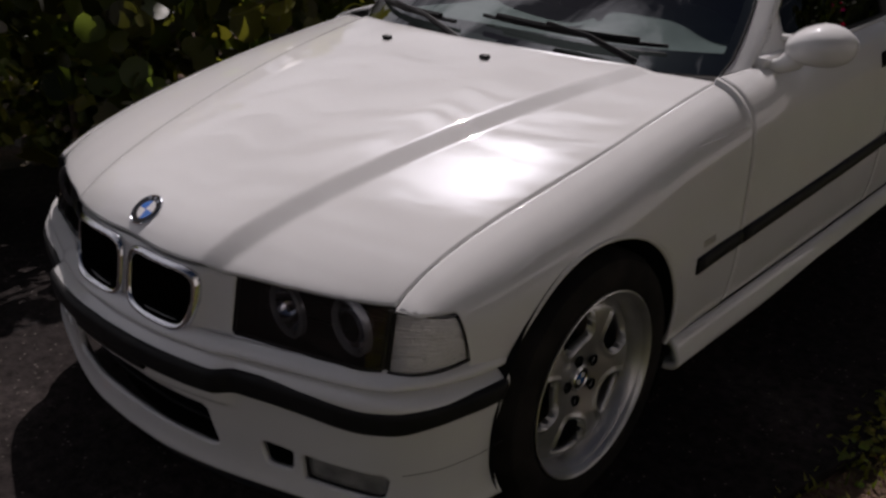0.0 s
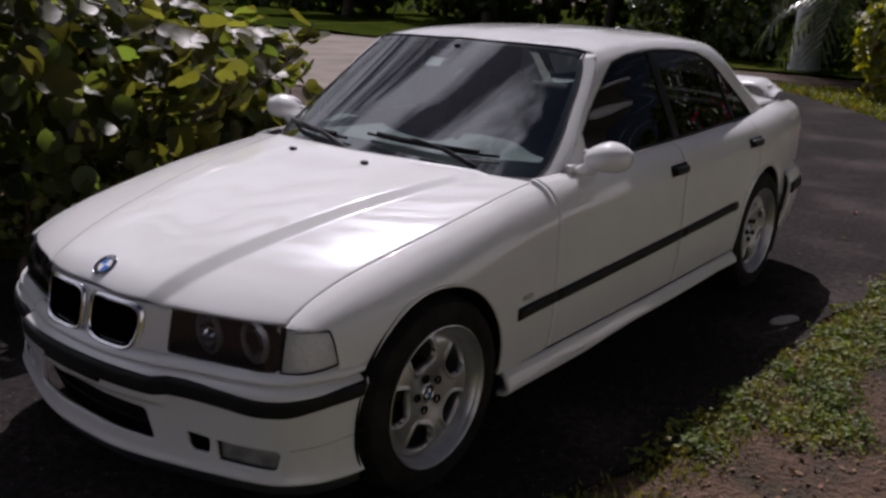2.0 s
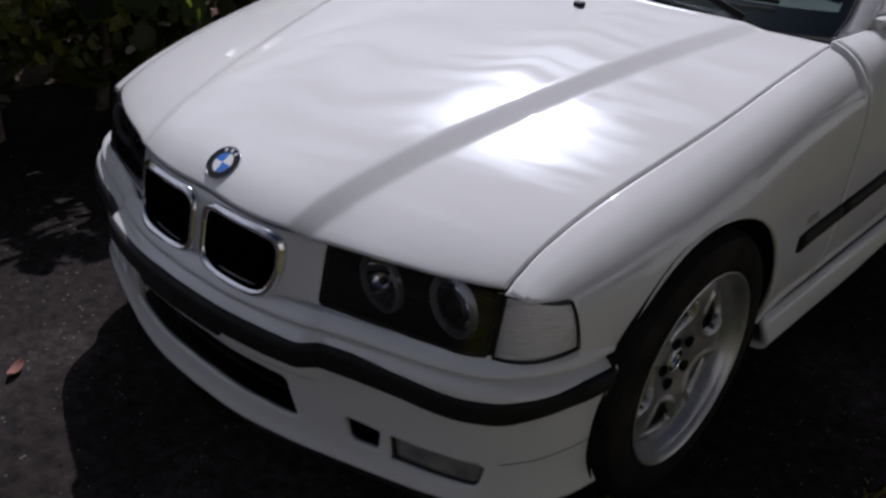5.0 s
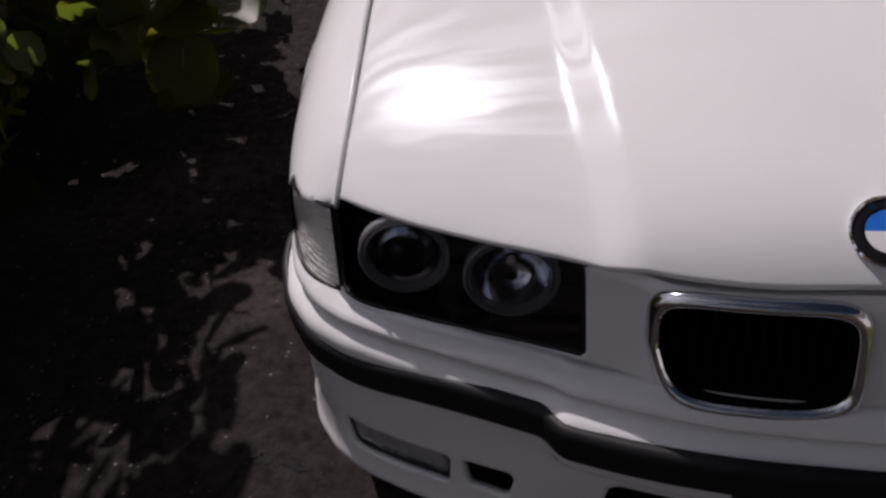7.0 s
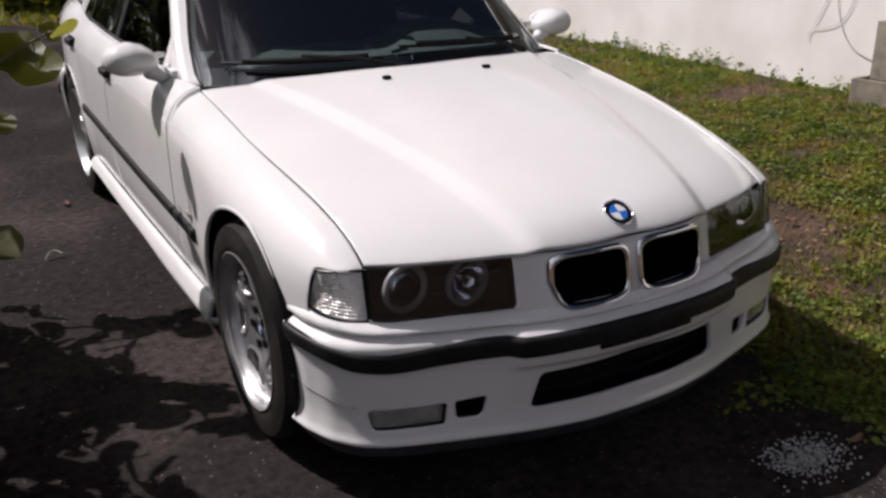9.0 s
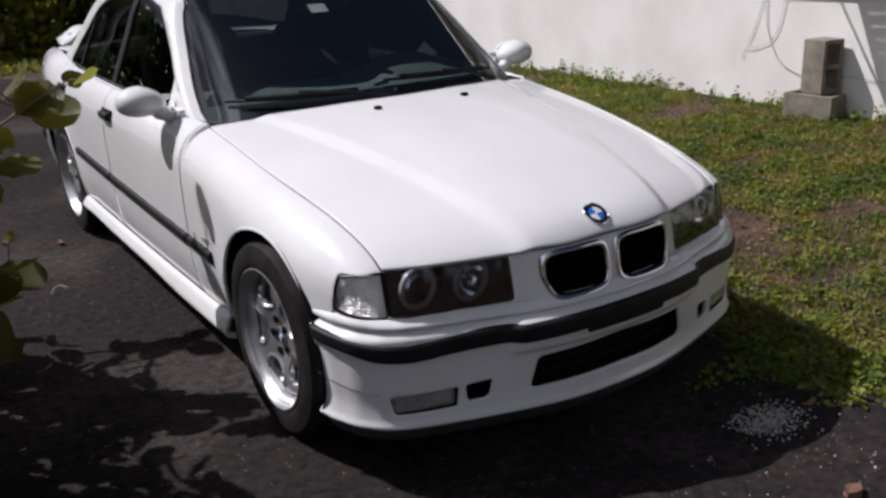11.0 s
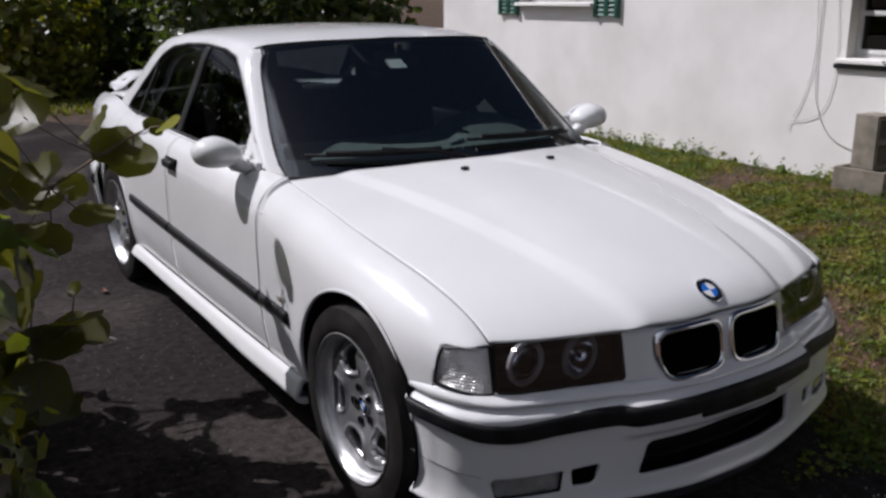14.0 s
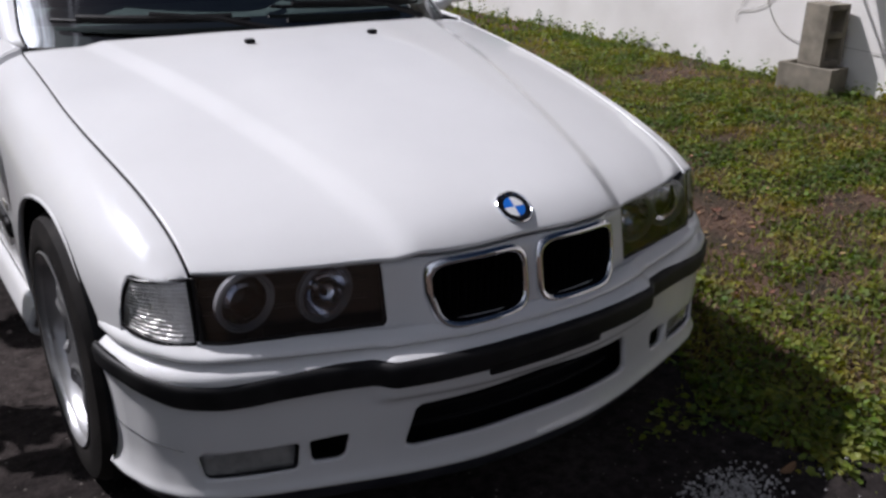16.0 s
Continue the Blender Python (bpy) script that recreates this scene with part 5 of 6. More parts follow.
def lawn_z(x, y):
    z = 0.012 * noise.noise((x * 1.3, y * 1.3, 0.0)) + 0.006 * noise.noise((x * 5, y * 5, 3.0))
    z += 0.055 * sstep(1.2, 4.5, x) - 0.012
    inside = max(sstep(-3.0, -1.6, x) * (1 - sstep(0.7, 1.45, x)) * sstep(-9, -7, y) * (1 - sstep(9, 11, y)), sstep(0.0, 0.6, poly_in(x, y, DRIVE)) if y > 5 else 0.0)
    return z - 0.045 * inside


gx = steps((-400, -60, 60), (-60, -10, 10), (-10, -3, 1), (-3, 5, 0.1), (5, 12, 1), (12, 60, 12), (60, 400, 60))
gy = steps((-400, -60, 60), (-60, -8, 8), (-8, -3, 0.5), (-3, 6, 0.1), (6, 14, 0.5), (14, 60, 8), (60, 400, 60))
verts = [(x, y, lawn_z(x, y) if -12 < x < 12 and -12 < y < 16 else -0.06) for x in gx for y in gy]
ny = len(gy)
faces = [(i * ny + j, (i + 1) * ny + j, (i + 1) * ny + j + 1, i * ny + j + 1) for i in range(len(gx) - 1) for j in range(ny - 1)]
ground = tagged(quads("ground", verts, faces, M_SOIL), "patchy lawn soil with bare earth and low weeds", "ground", kind="structure")



def drive_keep(p):
    return poly_in(p[0], p[1], DRIVE) + 0.05 * noise.noise((p[0] * 2.2, p[1] * 2.2, 1.0)) + 0.03 * noise.noise((p[0] * 8, p[1] * 8, 5.0))


bm = surf(lambda x, y: (x, y, 0.0), steps((-6.6, -2.8, 0.14), (-2.8, 2.5, 0.07)), steps((-7.1, -2.2, 0.14), (-2.2, 4.0, 0.07), (4.0, 14.4, 0.14)), drive_keep, out=(0, 0, 1))
drive = obj("driveway", bm, M_ASPHALT, smooth=False)
s = drive.modifiers.new("thickness", "SOLIDIFY")
s.thickness, s.offset = 0.05, -1.0
tagged(drive, "dark worn asphalt driveway with pale stone chips", "driveway", kind="structure")
bm = bmesh.new()
box(bm, (-36, 13.5, -0.012), (62, 8.6, 0.05), Matrix.Rotation(radians(-4), 3, "Z"))
tagged(obj("street", bm, M_ROAD, smooth=False), "sunlit grey asphalt street beyond the driveway", "road", kind="structure")

vx, vy = lin(-70, 12, 60), lin(18.6, 60, 40)
verts = [(x, y + (0.3 * noise.noise((x * 0.8, 1, 1)) if y < 19 else 0) - 0.07 * (x + 36) * (y < 19), 0.02 + 0.05 * noise.noise((x * 0.5, y * 0.5, 2.0))) for x in vx for y in vy]
faces = [(i * 40 + j, (i + 1) * 40 + j, (i + 1) * 40 + j + 1, i * 40 + j + 1) for i in range(59) for j in range(39)]
tagged(quads("ground_verge", verts, faces, M_VERGE), "green grass verge beyond the street", "ground", kind="structure")

# ---------------------------------------------------------------- house wall
WX = 4.5
def wall_block(name, y0, y1, z0, z1, x0=WX, x1=WX + 0.22):
    bm = bmesh.new()
    box(bm, ((x0 + x1) / 2, (y0 + y1) / 2, (z0 + z1) / 2), (x1 - x0, y1 - y0, z1 - z0))
    return bm


house = thing("house", "white stucco house wall with two windows beside the lawn", "house", kind="structure")
W1 = (-0.75, 2.08, 0.99, 2.10)
W2 = (4.93, 6.12, 1.38, 2.30)
bm = bmesh.new()
for y0, y1, z0, z1 in ((-7, W1[0], -0.3, 3.0), (W1[0], W1[1], -0.3, W1[2]), (W1[0], W1[1], W1[3], 3.0), (W1[1], W2[0], -0.3, 3.0), (W2[0], W2[1], -0.3, W2[2]), (W2[0], W2[1], W2[3], 3.0), (W2[1], 7.72, -0.3, 3.0)):
    box(bm, (WX + 0.11, (y0 + y1) / 2, (z0 + z1) / 2), (0.22, y1 - y0, z1 - z0))
bmesh.ops.remove_doubles(bm, verts=bm.verts, dist=1e-4)
box(bm, (WX + 3.2, 7.61, 1.35), (6.0, 0.22, 3.3))
part("wall", bm, M_STUCCO, house, "white stucco wall", smooth=False)
bm = bmesh.new()
box(bm, (WX + 2.9, 0.4, 3.06), (7.0, 15.6, 0.12), bevel=0.02)
part("roof", bm, M_AWN, house)


def house_window(name, y0, y1, z0, z1, n):
    w = part(name, box(bmesh.new(), (WX + 0.12, (y0 + y1) / 2, z0 + 0.012), (0.02, y1 - y0 - 0.01, 0.024)), M_FRAME, house)
    for y in [y0 + 0.02] + [y0 + (y1 - y0) * i / n for i in range(1, n)] + [y1 - 0.02]:
        part("mullion", box(bmesh.new(), (WX + 0.12, y, (z0 + z1) / 2), (0.035, 0.04, z1 - z0 - 0.004), bevel=0.004), M_FRAME, w)
    for z in (z0 + 0.045, z0 + 0.33, (z0 + z1) / 2 + 0.12, z1 - 0.02):
        part("rail", box(bmesh.new(), (WX + 0.115, (y0 + y1) / 2, z), (0.03, y1 - y0 - 0.06, 0.035), bevel=0.004), M_FRAME, w)
    part("pane", box(bmesh.new(), (WX + 0.13, (y0 + y1) / 2, (z0 + z1) / 2), (0.006, y1 - y0 - 0.03, z1 - z0 - 0.03)), M_PANE, w)
    part("room_behind", box(bmesh.new(), (WX + 0.5, (y0 + y1) / 2, (z0 + z1) / 2), (0.5, y1 - y0 + 0.2, z1 - z0 + 0.3)), M_INT, w)
    return w


house_window("window", *W1, 3)
house_window("window", *W2, 2)
sill = part("window_sill", box(bmesh.new(), (WX + 0.03, (W1[0] + W1[1]) / 2, W1[2] - 0.022), (0.14, W1[1] - W1[0] + 0.12, 0.036), bevel=0.006), M_STUCCO, house)
# black strip added for the shade on the sill's underside
part("sill_board", box(bmesh.new(), (WX - 0.004, (W1[0] + W1[1]) / 2, W1[2] - 0.060), (0.05, W1[1] - W1[0] + 0.16, 0.034), bevel=0.004), M_BLACK, house, "dark strip standing in for the shaded underside of the window sill")
part("window_sill", box(bmesh.new(), (WX - 0.005, (W2[0] + W2[1]) / 2, W2[2] - 0.02), (0.16, W2[1] - W2[0] + 0.06, 0.036), bevel=0.006), M_STUCCO, house)


def wall_shutter(y):
    p = part("shutter", box(bmesh.new(), (WX - 0.022, y, 1.76), (0.035, 0.06, 1.0), bevel=0.004), M_GREENSH, house, "green louvred wooden shutter")
    for dy in (-0.15, 0.15):
        part("stile", box(bmesh.new(), (WX - 0.024, y + dy, 1.76), (0.042, 0.045, 1.04), bevel=0.004), M_GREENSH, p)
    for z in [1.275 + 0.045 * i for i in range(22)]:
        part("louvre", box(bmesh.new(), (WX - 0.022, y, z), (0.010, 0.27, 0.044), Matrix.Rotation(radians(32), 3, "Y")), M_GREENSH, p)
    return p


wall_shutter(6.33)
wall_shutter(4.72)

# slatted awning over the near window, propped on arms
awning = thing("awning", "slatted white window awning propped on thin arms", "awning")
A_TOP, A_D, A_DROP, A_Y1, A_Y0 = 2.26, 0.74, 0.72, 2.10, -0.85
for i in range(23):
    t = (i + 0.5) / 23
    for k in range(4):
        ya = A_Y1 - 0.03 - (A_Y1 - A_Y0 - 0.06) * k / 4
        yb = A_Y1 - 0.03 - (A_Y1 - A_Y0 - 0.06) * (k + 1) / 4
        bm = box(bmesh.new(), (WX - A_D * t - 0.004, (ya + yb) / 2, A_TOP - A_DROP * t), (0.0400, yb - ya, 0.006), Matrix.Rotation(radians(-44), 3, "Y"))
        part("slat", bm, M_AWN, awning, smooth=False)
for k in range(5):
    y = A_Y1 - 0.015 - (A_Y1 - A_Y0 - 0.03) * k / 4
    part("rib", tube(bmesh.new(), [(WX - 0.002, y, A_TOP - 0.01), (WX - A_D, y, A_TOP - A_DROP - 0.01)], 0.030, 6), M_AWN, awning)
part("edge_bar", tube(bmesh.new(), [(WX - A_D, A_Y1, A_TOP - A_DROP), (WX - A_D, A_Y0, A_TOP - A_DROP)], 0.018, 6), M_AWN, awning)
for y in (A_Y1, A_Y0):
    part("arm", tube(bmesh.new(), [(WX - A_D, y, A_TOP - A_DROP), (WX - 0.002, y, A_TOP - A_DROP)], 0.011, 6), M_AWN, awning)

# cables on the wall
for i, pts in enumerate(([(2.30, 2.6), (2.31, 1.6), (2.30, 0.72), (2.27, 0.60), (2.15, 0.40), (2.02, 0.33), (1.86, 0.31)], [(2.20, 2.6), (2.18, 1.5), (2.16, 0.75), (2.24, 0.56), (2.40, 0.48), (2.50, 0.46), (2.51, 0.38)], [(2.36, 2.6), (2.36, 1.5), (2.34, 0.95), (2.42, 0.62), (2.48, 0.50)], [(1.62, 0.335), (1.1, 0.32), (0.78, 0.31), (0.62, 0.24)])):
    c = bpy.data.curves.new("cable", "CURVE")
    c.dimensions = "3D"
    c.bevel_depth = 0.0022 if i else 0.003
    sp = c.splines.new("BEZIER")
    sp.bezier_points.add(len(pts) - 1)
    for b, (y, z) in zip(sp.bezier_points, pts):
        b.co = (WX - 0.011, y, z)
        b.handle_left_type = b.handle_right_type = "AUTO"
    c.materials.append(M_WIRE)
    tagged(new("cable", c), "thin grey cable fixed along the white wall", "cable", "cables on the wall")


# ---------------------------------------------------------------- concrete blocks
def cinder(name, m, label, lying=True):
    """A hollow concrete block, 40 x 20 x 20 cm, long along local x, cores through z."""
    bm = bmesh.new()
    for y in (-0.083, 0.083):
        box(bm, (0, y, 0), (0.395, 0.034, 0.195), bevel=0.004, seg=1)
    for x in (-0.18, 0.0, 0.18):
        box(bm, (x, 0, 0), (0.034, 0.134, 0.193))
    o = obj(name, bm, M_CONC, smooth=False)
    o.matrix_world = m
    return tagged(o, label, "concrete block", "concrete blocks")


cinder("concrete_block", pose(4.33, 1.70, 0.120, 0, 0, 94), "grey concrete block lying flat at the foot of the wall")
cinder("concrete_block", Matrix.Translation((4.37, 1.69, 0.417)) @ Matrix.Rotation(radians(-6), 4, "Z") @ Matrix(((0, 1, 0, 0), (0, 0, 1, 0), (1, 0, 0, 0), (0, 0, 0, 1))), "grey hollow concrete block standing upright on another block")
cinder("concrete_block", pose(2.50, 2.32, 0.110, 0, 0, -22.7), "grey hollow concrete block on the grass beside the driveway")
cinder("concrete_block", pose(2.44, 2.80, 0.110, 0, 0, -26), "grey hollow concrete block on the grass behind another block")
bm = box(bmesh.new(), (0, 0, 0), (0.18, 0.10, 0.035), bevel=0.012)
o = obj("yellow_tool", bm, M_YELLOW)
o.matrix_world = pose(2.455, 2.77, 0.226, 0, 0, -20)
tagged(o, "small yellow plastic piece lying on a concrete block", "tool")

# stepping slabs in the lawn
STONES = ((2.36, -0.99, 0.42, 0.32, -25), (1.85, -1.09, 0.44, 0.32, -14), (1.40, -1.24, 0.28, 0.20, -18), (1.18, -1.52, 0.30, 0.24, -20), (2.90, -0.97, 0.44, 0.34, -22))
for x, y, sx, sy, rz in STONES:
    bm = bmesh.new()
    n = 14
    top = []
    for k in range(n):
        t = 2 * math.pi * k / n
        c, s_ = math.cos(t), math.sin(t)
        q = (abs(c) ** 5 + abs(s_) ** 5) ** -0.2
        top.append((c * q * sx / 2 * rng.uniform(0.78, 1.10), s_ * q * sy / 2 * rng.uniform(0.78, 1.10)))
    a = [bm.verts.new((u, v, 0.012 + rng.uniform(-0.003, 0.004))) for u, v in top]
    b = [bm.verts.new((u * 1.02, v * 1.02, -0.05)) for u, v in top]
    bm.faces.new(a)
    for k in range(n):
        bm.faces.new([a[k], b[k], b[(k + 1) % n], a[(k + 1) % n]])
    bmesh.ops.recalc_face_normals(bm, faces=bm.faces)
    o = obj("stepping_stone", bm, M_SLAB, smooth=False)
    o.matrix_world = pose(x, y, lawn_z(x, y) + 0.008, 0, 0, rz)
    tagged(o, "worn grey stone slab sunk in the lawn", "stepping stone", "stepping stones")


# ---------------------------------------------------------------- foliage makers
def leaf_mesh(name, places, normals, sizes, m, n=7, cup=0.15, long=1.0, notch=False):
    """Many leaves in one mesh: each an n-sided cupped blade of its own size and tilt."""
    places, normals = np.asarray(places), np.asarray(normals)
    k = len(places)
    nrm = normals / (np.linalg.norm(normals, axis=1, keepdims=True) + 1e-9)
    rnd = rng.normal(size=(k, 3))
    a = np.cross(nrm, rnd)
    a /= np.linalg.norm(a, axis=1, keepdims=True) + 1e-9
    b = np.cross(nrm, a)
    t = np.linspace(0, 2 * math.pi, n, endpoint=False)
    vs = [places - nrm * (np.asarray(sizes) * cup)[:, None]]
    for q in t:
        r = 1.0 - (0.35 if notch and abs(q) < 1e-6 else 0.0)
        wob = 1 + (0.12 if n < 9 else 0.035) * rng.normal(size=k)
        off = a * (math.cos(q) * long * r) + b * math.sin(q) * r
        lift = cup * (rng.uniform(-0.6, 1.0, size=k) if n < 9 else 0.6 + 0.5 * math.cos(2 * q) + 0.25 * rng.normal(size=k))
        vs.append(places + off * (np.asarray(sizes) * wob)[:, None] + nrm * (np.asarray(sizes) * lift)[:, None])
    V = np.stack(vs, 1).reshape(-1, 3)
    w = n + 1
    base = np.arange(k) * w
    F = []
    for i in range(n):
        F.append(np.stack([base, base + 1 + i, base + 1 + (i + 1) % n], 1))
    F = np.concatenate(F)
    me = bpy.data.meshes.new(name)
    me.from_pydata(V.tolist(), [], F.tolist())
    me.update()
    me.materials.append(m)
    if n > 8:
        me.shade_smooth()
    return new(name, me)


def blob(n, centre, radii, shell=0.55):
    """Points in a lumpy ellipsoid, thicker towards its skin, with outward directions."""
    d = rng.normal(size=(n, 3))
    d /= np.linalg.norm(d, axis=1, keepdims=True)
    r = shell + (1 - shell) * rng.random(n) ** 0.6
    lump = np.array([1 + 0.28 * noise.noise(tuple(2.3 * q + np.array(centre))) + 0.15 * noise.noise(tuple(6 * q)) for q in d])
    p = np.array(centre) + d * np.array(radii) * (r * lump)[:, None]
    return p, d


def bush(name, label, category, spots, m, leaf, n=6, long=1.3, up=0.6, group="", trunk=None):
    """A shrub: stems, and a crown of separate leaves round several lumps (x, y, z, rx, ry, rz, count)."""
    o = thing(name, label, category, group)
    P, N = [], []
    for x, y, z, rx, ry, rz, c in spots:
        p, d = blob(c, (x, y, z), (rx, ry, rz))
        ok = p[:, 2] > 0.02
        P.append(p[ok])
        N.append(d[ok])
    P, N = np.concatenate(P), np.concatenate(N)
    N = N + rng.normal(scale=0.6, size=N.shape) + np.array([0, 0, up])
    crown = leaf_mesh("crown", P, N, leaf * rng.uniform(0.6, 1.3, len(P)), m, n, 0.18, long)
    crown.parent = o
    for x, y, z, rx, ry, rz, c in spots[: trunk or 4]:
        bm = bmesh.new()
        g = Vector((x + rng.uniform(-0.2, 0.2) * rx, y + rng.uniform(-0.2, 0.2) * ry, -0.02))
        e = Vector((x, y, z + 0.5 * rz))
        mid = g.lerp(e, 0.5) + Vector((rng.uniform(-0.1, 0.1), rng.uniform(-0.1, 0.1), 0))
        tube(bm, [g, mid, e], 0.025 + 0.012 * rz, 7, 0.008)
        part("stem", bm, M_BARK, o)
    return o


# sea grape hedge along the driveway, with branches reaching over it
sea = thing("sea_grape_hedge", "dense sea grape hedge with large round glossy leaves", "hedge")
spots = []
P, N = [], []
for x, y, z, rx, ry, rz, c in ((-2.30, 1.30, 0.75, 0.72, 0.70, 0.72, 620), (-2.35, 0.35, 0.88, 0.78, 0.75, 0.85, 760), (-2.55, -0.55, 0.90, 0.72, 0.62, 0.90, 620), (-3.2, 0.5, 1.05, 1.0, 1.3, 1.05, 700), (-3.3, -1.0, 1.1, 0.9, 0.9, 1.1, 420), (-3.3, 1.7, 0.8, 0.9, 0.8, 0.75, 380), (-4.3, -0.2, 1.2, 0.9, 1.6, 1.1, 300), (-2.45, 2.1, 0.72, 0.52, 0.45, 0.62, 260)):
    p, d = blob(c, (x, y, z), (rx, ry, rz), 0.45)
    ok = p[:, 2] > 0.06
    P.append(p[ok])
    N.append(d[ok])
P, N = np.concatenate(P), np.concatenate(N)
crown = leaf_mesh("crown", P, N + rng.normal(scale=0.7, size=N.shape) + np.array([0.2, 0, 0.5]), 0.068 * rng.uniform(0.6, 1.3, len(P)), M_SEAGRAPE, 13, 0.14, 1.0, True)
crown.parent = sea
for i in range(16):
    x, y = -2.7 + rng.uniform(-0.6, 0.4), -1.0 + i * 0.17
    bm = bmesh.new()
    p0 = Vector((x, y, -0.03))
    p1 = p0 + Vector((rng.uniform(-0.2, 0.5), rng.uniform(-0.3, 0.3), 0.7))
    p2 = p1 + Vector((rng.uniform(-0.2, 0.5), rng.uniform(-0.3, 0.3), 0.6))
    tube(bm, [p0, p0.lerp(p1, 0.5) + Vector((0.05, 0.04, 0)), p1, p2], 0.022, 6, 0.007)
    part("stem", bm, M_BARK, sea)


def sprig(points, leaves, size, seed):
    """A reaching branch with big leaves set along it."""
    r = np.random.default_rng(seed)
    pts = [Vector(p) for p in points]
    bm = tube(bmesh.new(), pts, 0.008, 6, 0.004)
    br = part("branch", bm, M_BARK, sea)
    for i in range(leaves):
        t = (i + 0.7) / leaves * (len(pts) - 1)
        a = min(int(t), len(pts) - 2)
        q = pts[a].lerp(pts[a + 1], t - a)
        s = size * r.uniform(0.75, 1.25)
        side = Vector((r.normal(), r.normal(), r.normal() * 0.7)).normalized()
        centre = q + side * s * 1.15
        d = (r.normal() * 0.6 - 0.2, r.normal() * 0.6 - 0.3, 0.8 + 0.4 * r.random())
        lf = leaf_mesh("leaf", [tuple(centre)], [d], [s], M_SEAGRAPE, 18, 0.16, 1.0, True)
        lf.parent = br


def leafy_branch(points, leaves, seed):
    """A branch with single big leaves (x, y, z, radius) on short stalks."""
    r = np.random.default_rng(seed)
    pts = [Vector(q) for q in points]
    br = part("branch", tube(bmesh.new(), pts, 0.008, 6, 0.004), M_BARK, sea)
    for x, y, z, s in leaves:
        centre = Vector((x, y + r.uniform(-0.06, 0.06), z))
        foot = min(pts, key=lambda q: (q - centre).length)
        s *= 1.42
        d = Vector((r.normal() * 0.4 - 0.2, -0.55 + r.normal() * 0.4, 0.6 + 0.35 * r.random()))
        lf = leaf_mesh("leaf", [tuple(centre)], [tuple(d)], [s], M_SEAGRAPE, 20, 0.15, 1.0, True)
        lf.parent = br
        part("stalk", tube(bmesh.new(), [foot, foot.lerp(centre, 0.6) + Vector((0, 0, -0.01)), centre], 0.003, 5, 0.002), M_BARK, br)


leafy_branch([(-1.95, 1.15, 0.72), (-1.62, 1.0, 0.84), (-1.40, 0.92, 0.88), (-1.25, 0.86, 0.98), (-1.14, 0.84, 1.04)], [(-1.45, 0.85, 1.22, 0.066), (-1.47, 0.82, 1.13, 0.062), (-1.24, 0.85, 1.07, 0.056), (-1.19, 0.85, 1.0, 0.060), (-1.14, 0.85, 0.95, 0.058), (-1.42, 0.85, 0.93, 0.058), (-1.51, 0.85, 0.91, 0.060), (-1.43, 0.85, 0.84, 0.052), (-1.30, 0.85, 0.80, 0.050), (-1.42, 0.85, 0.72, 0.048), (-1.52, 0.85, 0.77, 0.058), (-1.33, 0.85, 0.88, 0.034), (-1.58, 0.9, 1.0, 0.06), (-1.60, 0.9, 0.85, 0.06), (-1.56, 0.9, 1.2, 0.06), (-1.09, 0.83, 1.07, 0.026)], 11)
leafy_branch([(-1.95, 1.05, 0.25), (-1.70, 0.95, 0.34), (-1.52, 0.88, 0.40), (-1.40, 0.84, 0.43)], [(-1.50, 0.85, 0.53, 0.072), (-1.39, 0.85, 0.46, 0.066), (-1.36, 0.85, 0.39, 0.066), (-1.47, 0.85, 0.40, 0.070), (-1.55, 0.85, 0.36, 0.074), (-1.44, 0.85, 0.31, 0.062), (-1.52, 0.85, 0.24, 0.074), (-1.49, 0.85, 0.16, 0.066), (-1.62, 0.9, 0.30, 0.075), (-1.63, 0.9, 0.5, 0.07), (-1.60, 0.9, 0.15, 0.07), (-1.37, 0.83, 0.545, 0.022)], 13)
sprig([(-1.85, 1.20, 0.95), (-1.62, 1.08, 1.12), (-1.52, 1.0, 1.24)], 8, 0.070, 12)
sprig([(-1.75, 1.65, 1.0), (-1.50, 1.62, 1.20), (-1.40, 1.60, 1.30)], 6, 0.065, 16)
sprig([(-1.80, 1.40, 0.85), (-1.55, 1.45, 1.02), (-1.42, 1.48, 1.10)], 7, 0.068, 17)

tip = leaf_mesh("leaf", [(-1.06, 0.71, 1.08)], [tuple(SUN)], [0.047], M_SEAGRAPE, 20, 0.10, 1.0, True)
tip.parent = sea
part("branch", tube(bmesh.new(), [(-1.14, 0.84, 1.04), (-1.10, 0.77, 1.07), (-1.06, 0.71, 1.078)], 0.003, 5, 0.002), M_BARK, sea)

# small-leaved shrub grown into the hedge's foot, and bleached leaves among the green
bush("shrub", "small-leaved yellow-green shrub grown into the hedge", "shrub", [(-2.05, -0.35, 0.62, 0.42, 0.40, 0.34, 800), (-2.15, 0.25, 0.42, 0.40, 0.45, 0.30, 500)], M_SMALL, 0.020, 5, 1.6)
q, d = blob(420, (-2.35, 0.1, 0.85), (0.80, 1.15, 0.80), 0.8)
ok = (q[:, 2] > 0.15) & (q[:, 0] < -1.75)
pale = leaf_mesh("pale_leaves", q[ok], d[ok] + rng.normal(scale=0.5, size=(int(ok.sum()), 3)), rng.uniform(0.010, 0.024, int(ok.sum())), M_PALE, 9, 0.35, 1.5)
pale.parent = sea

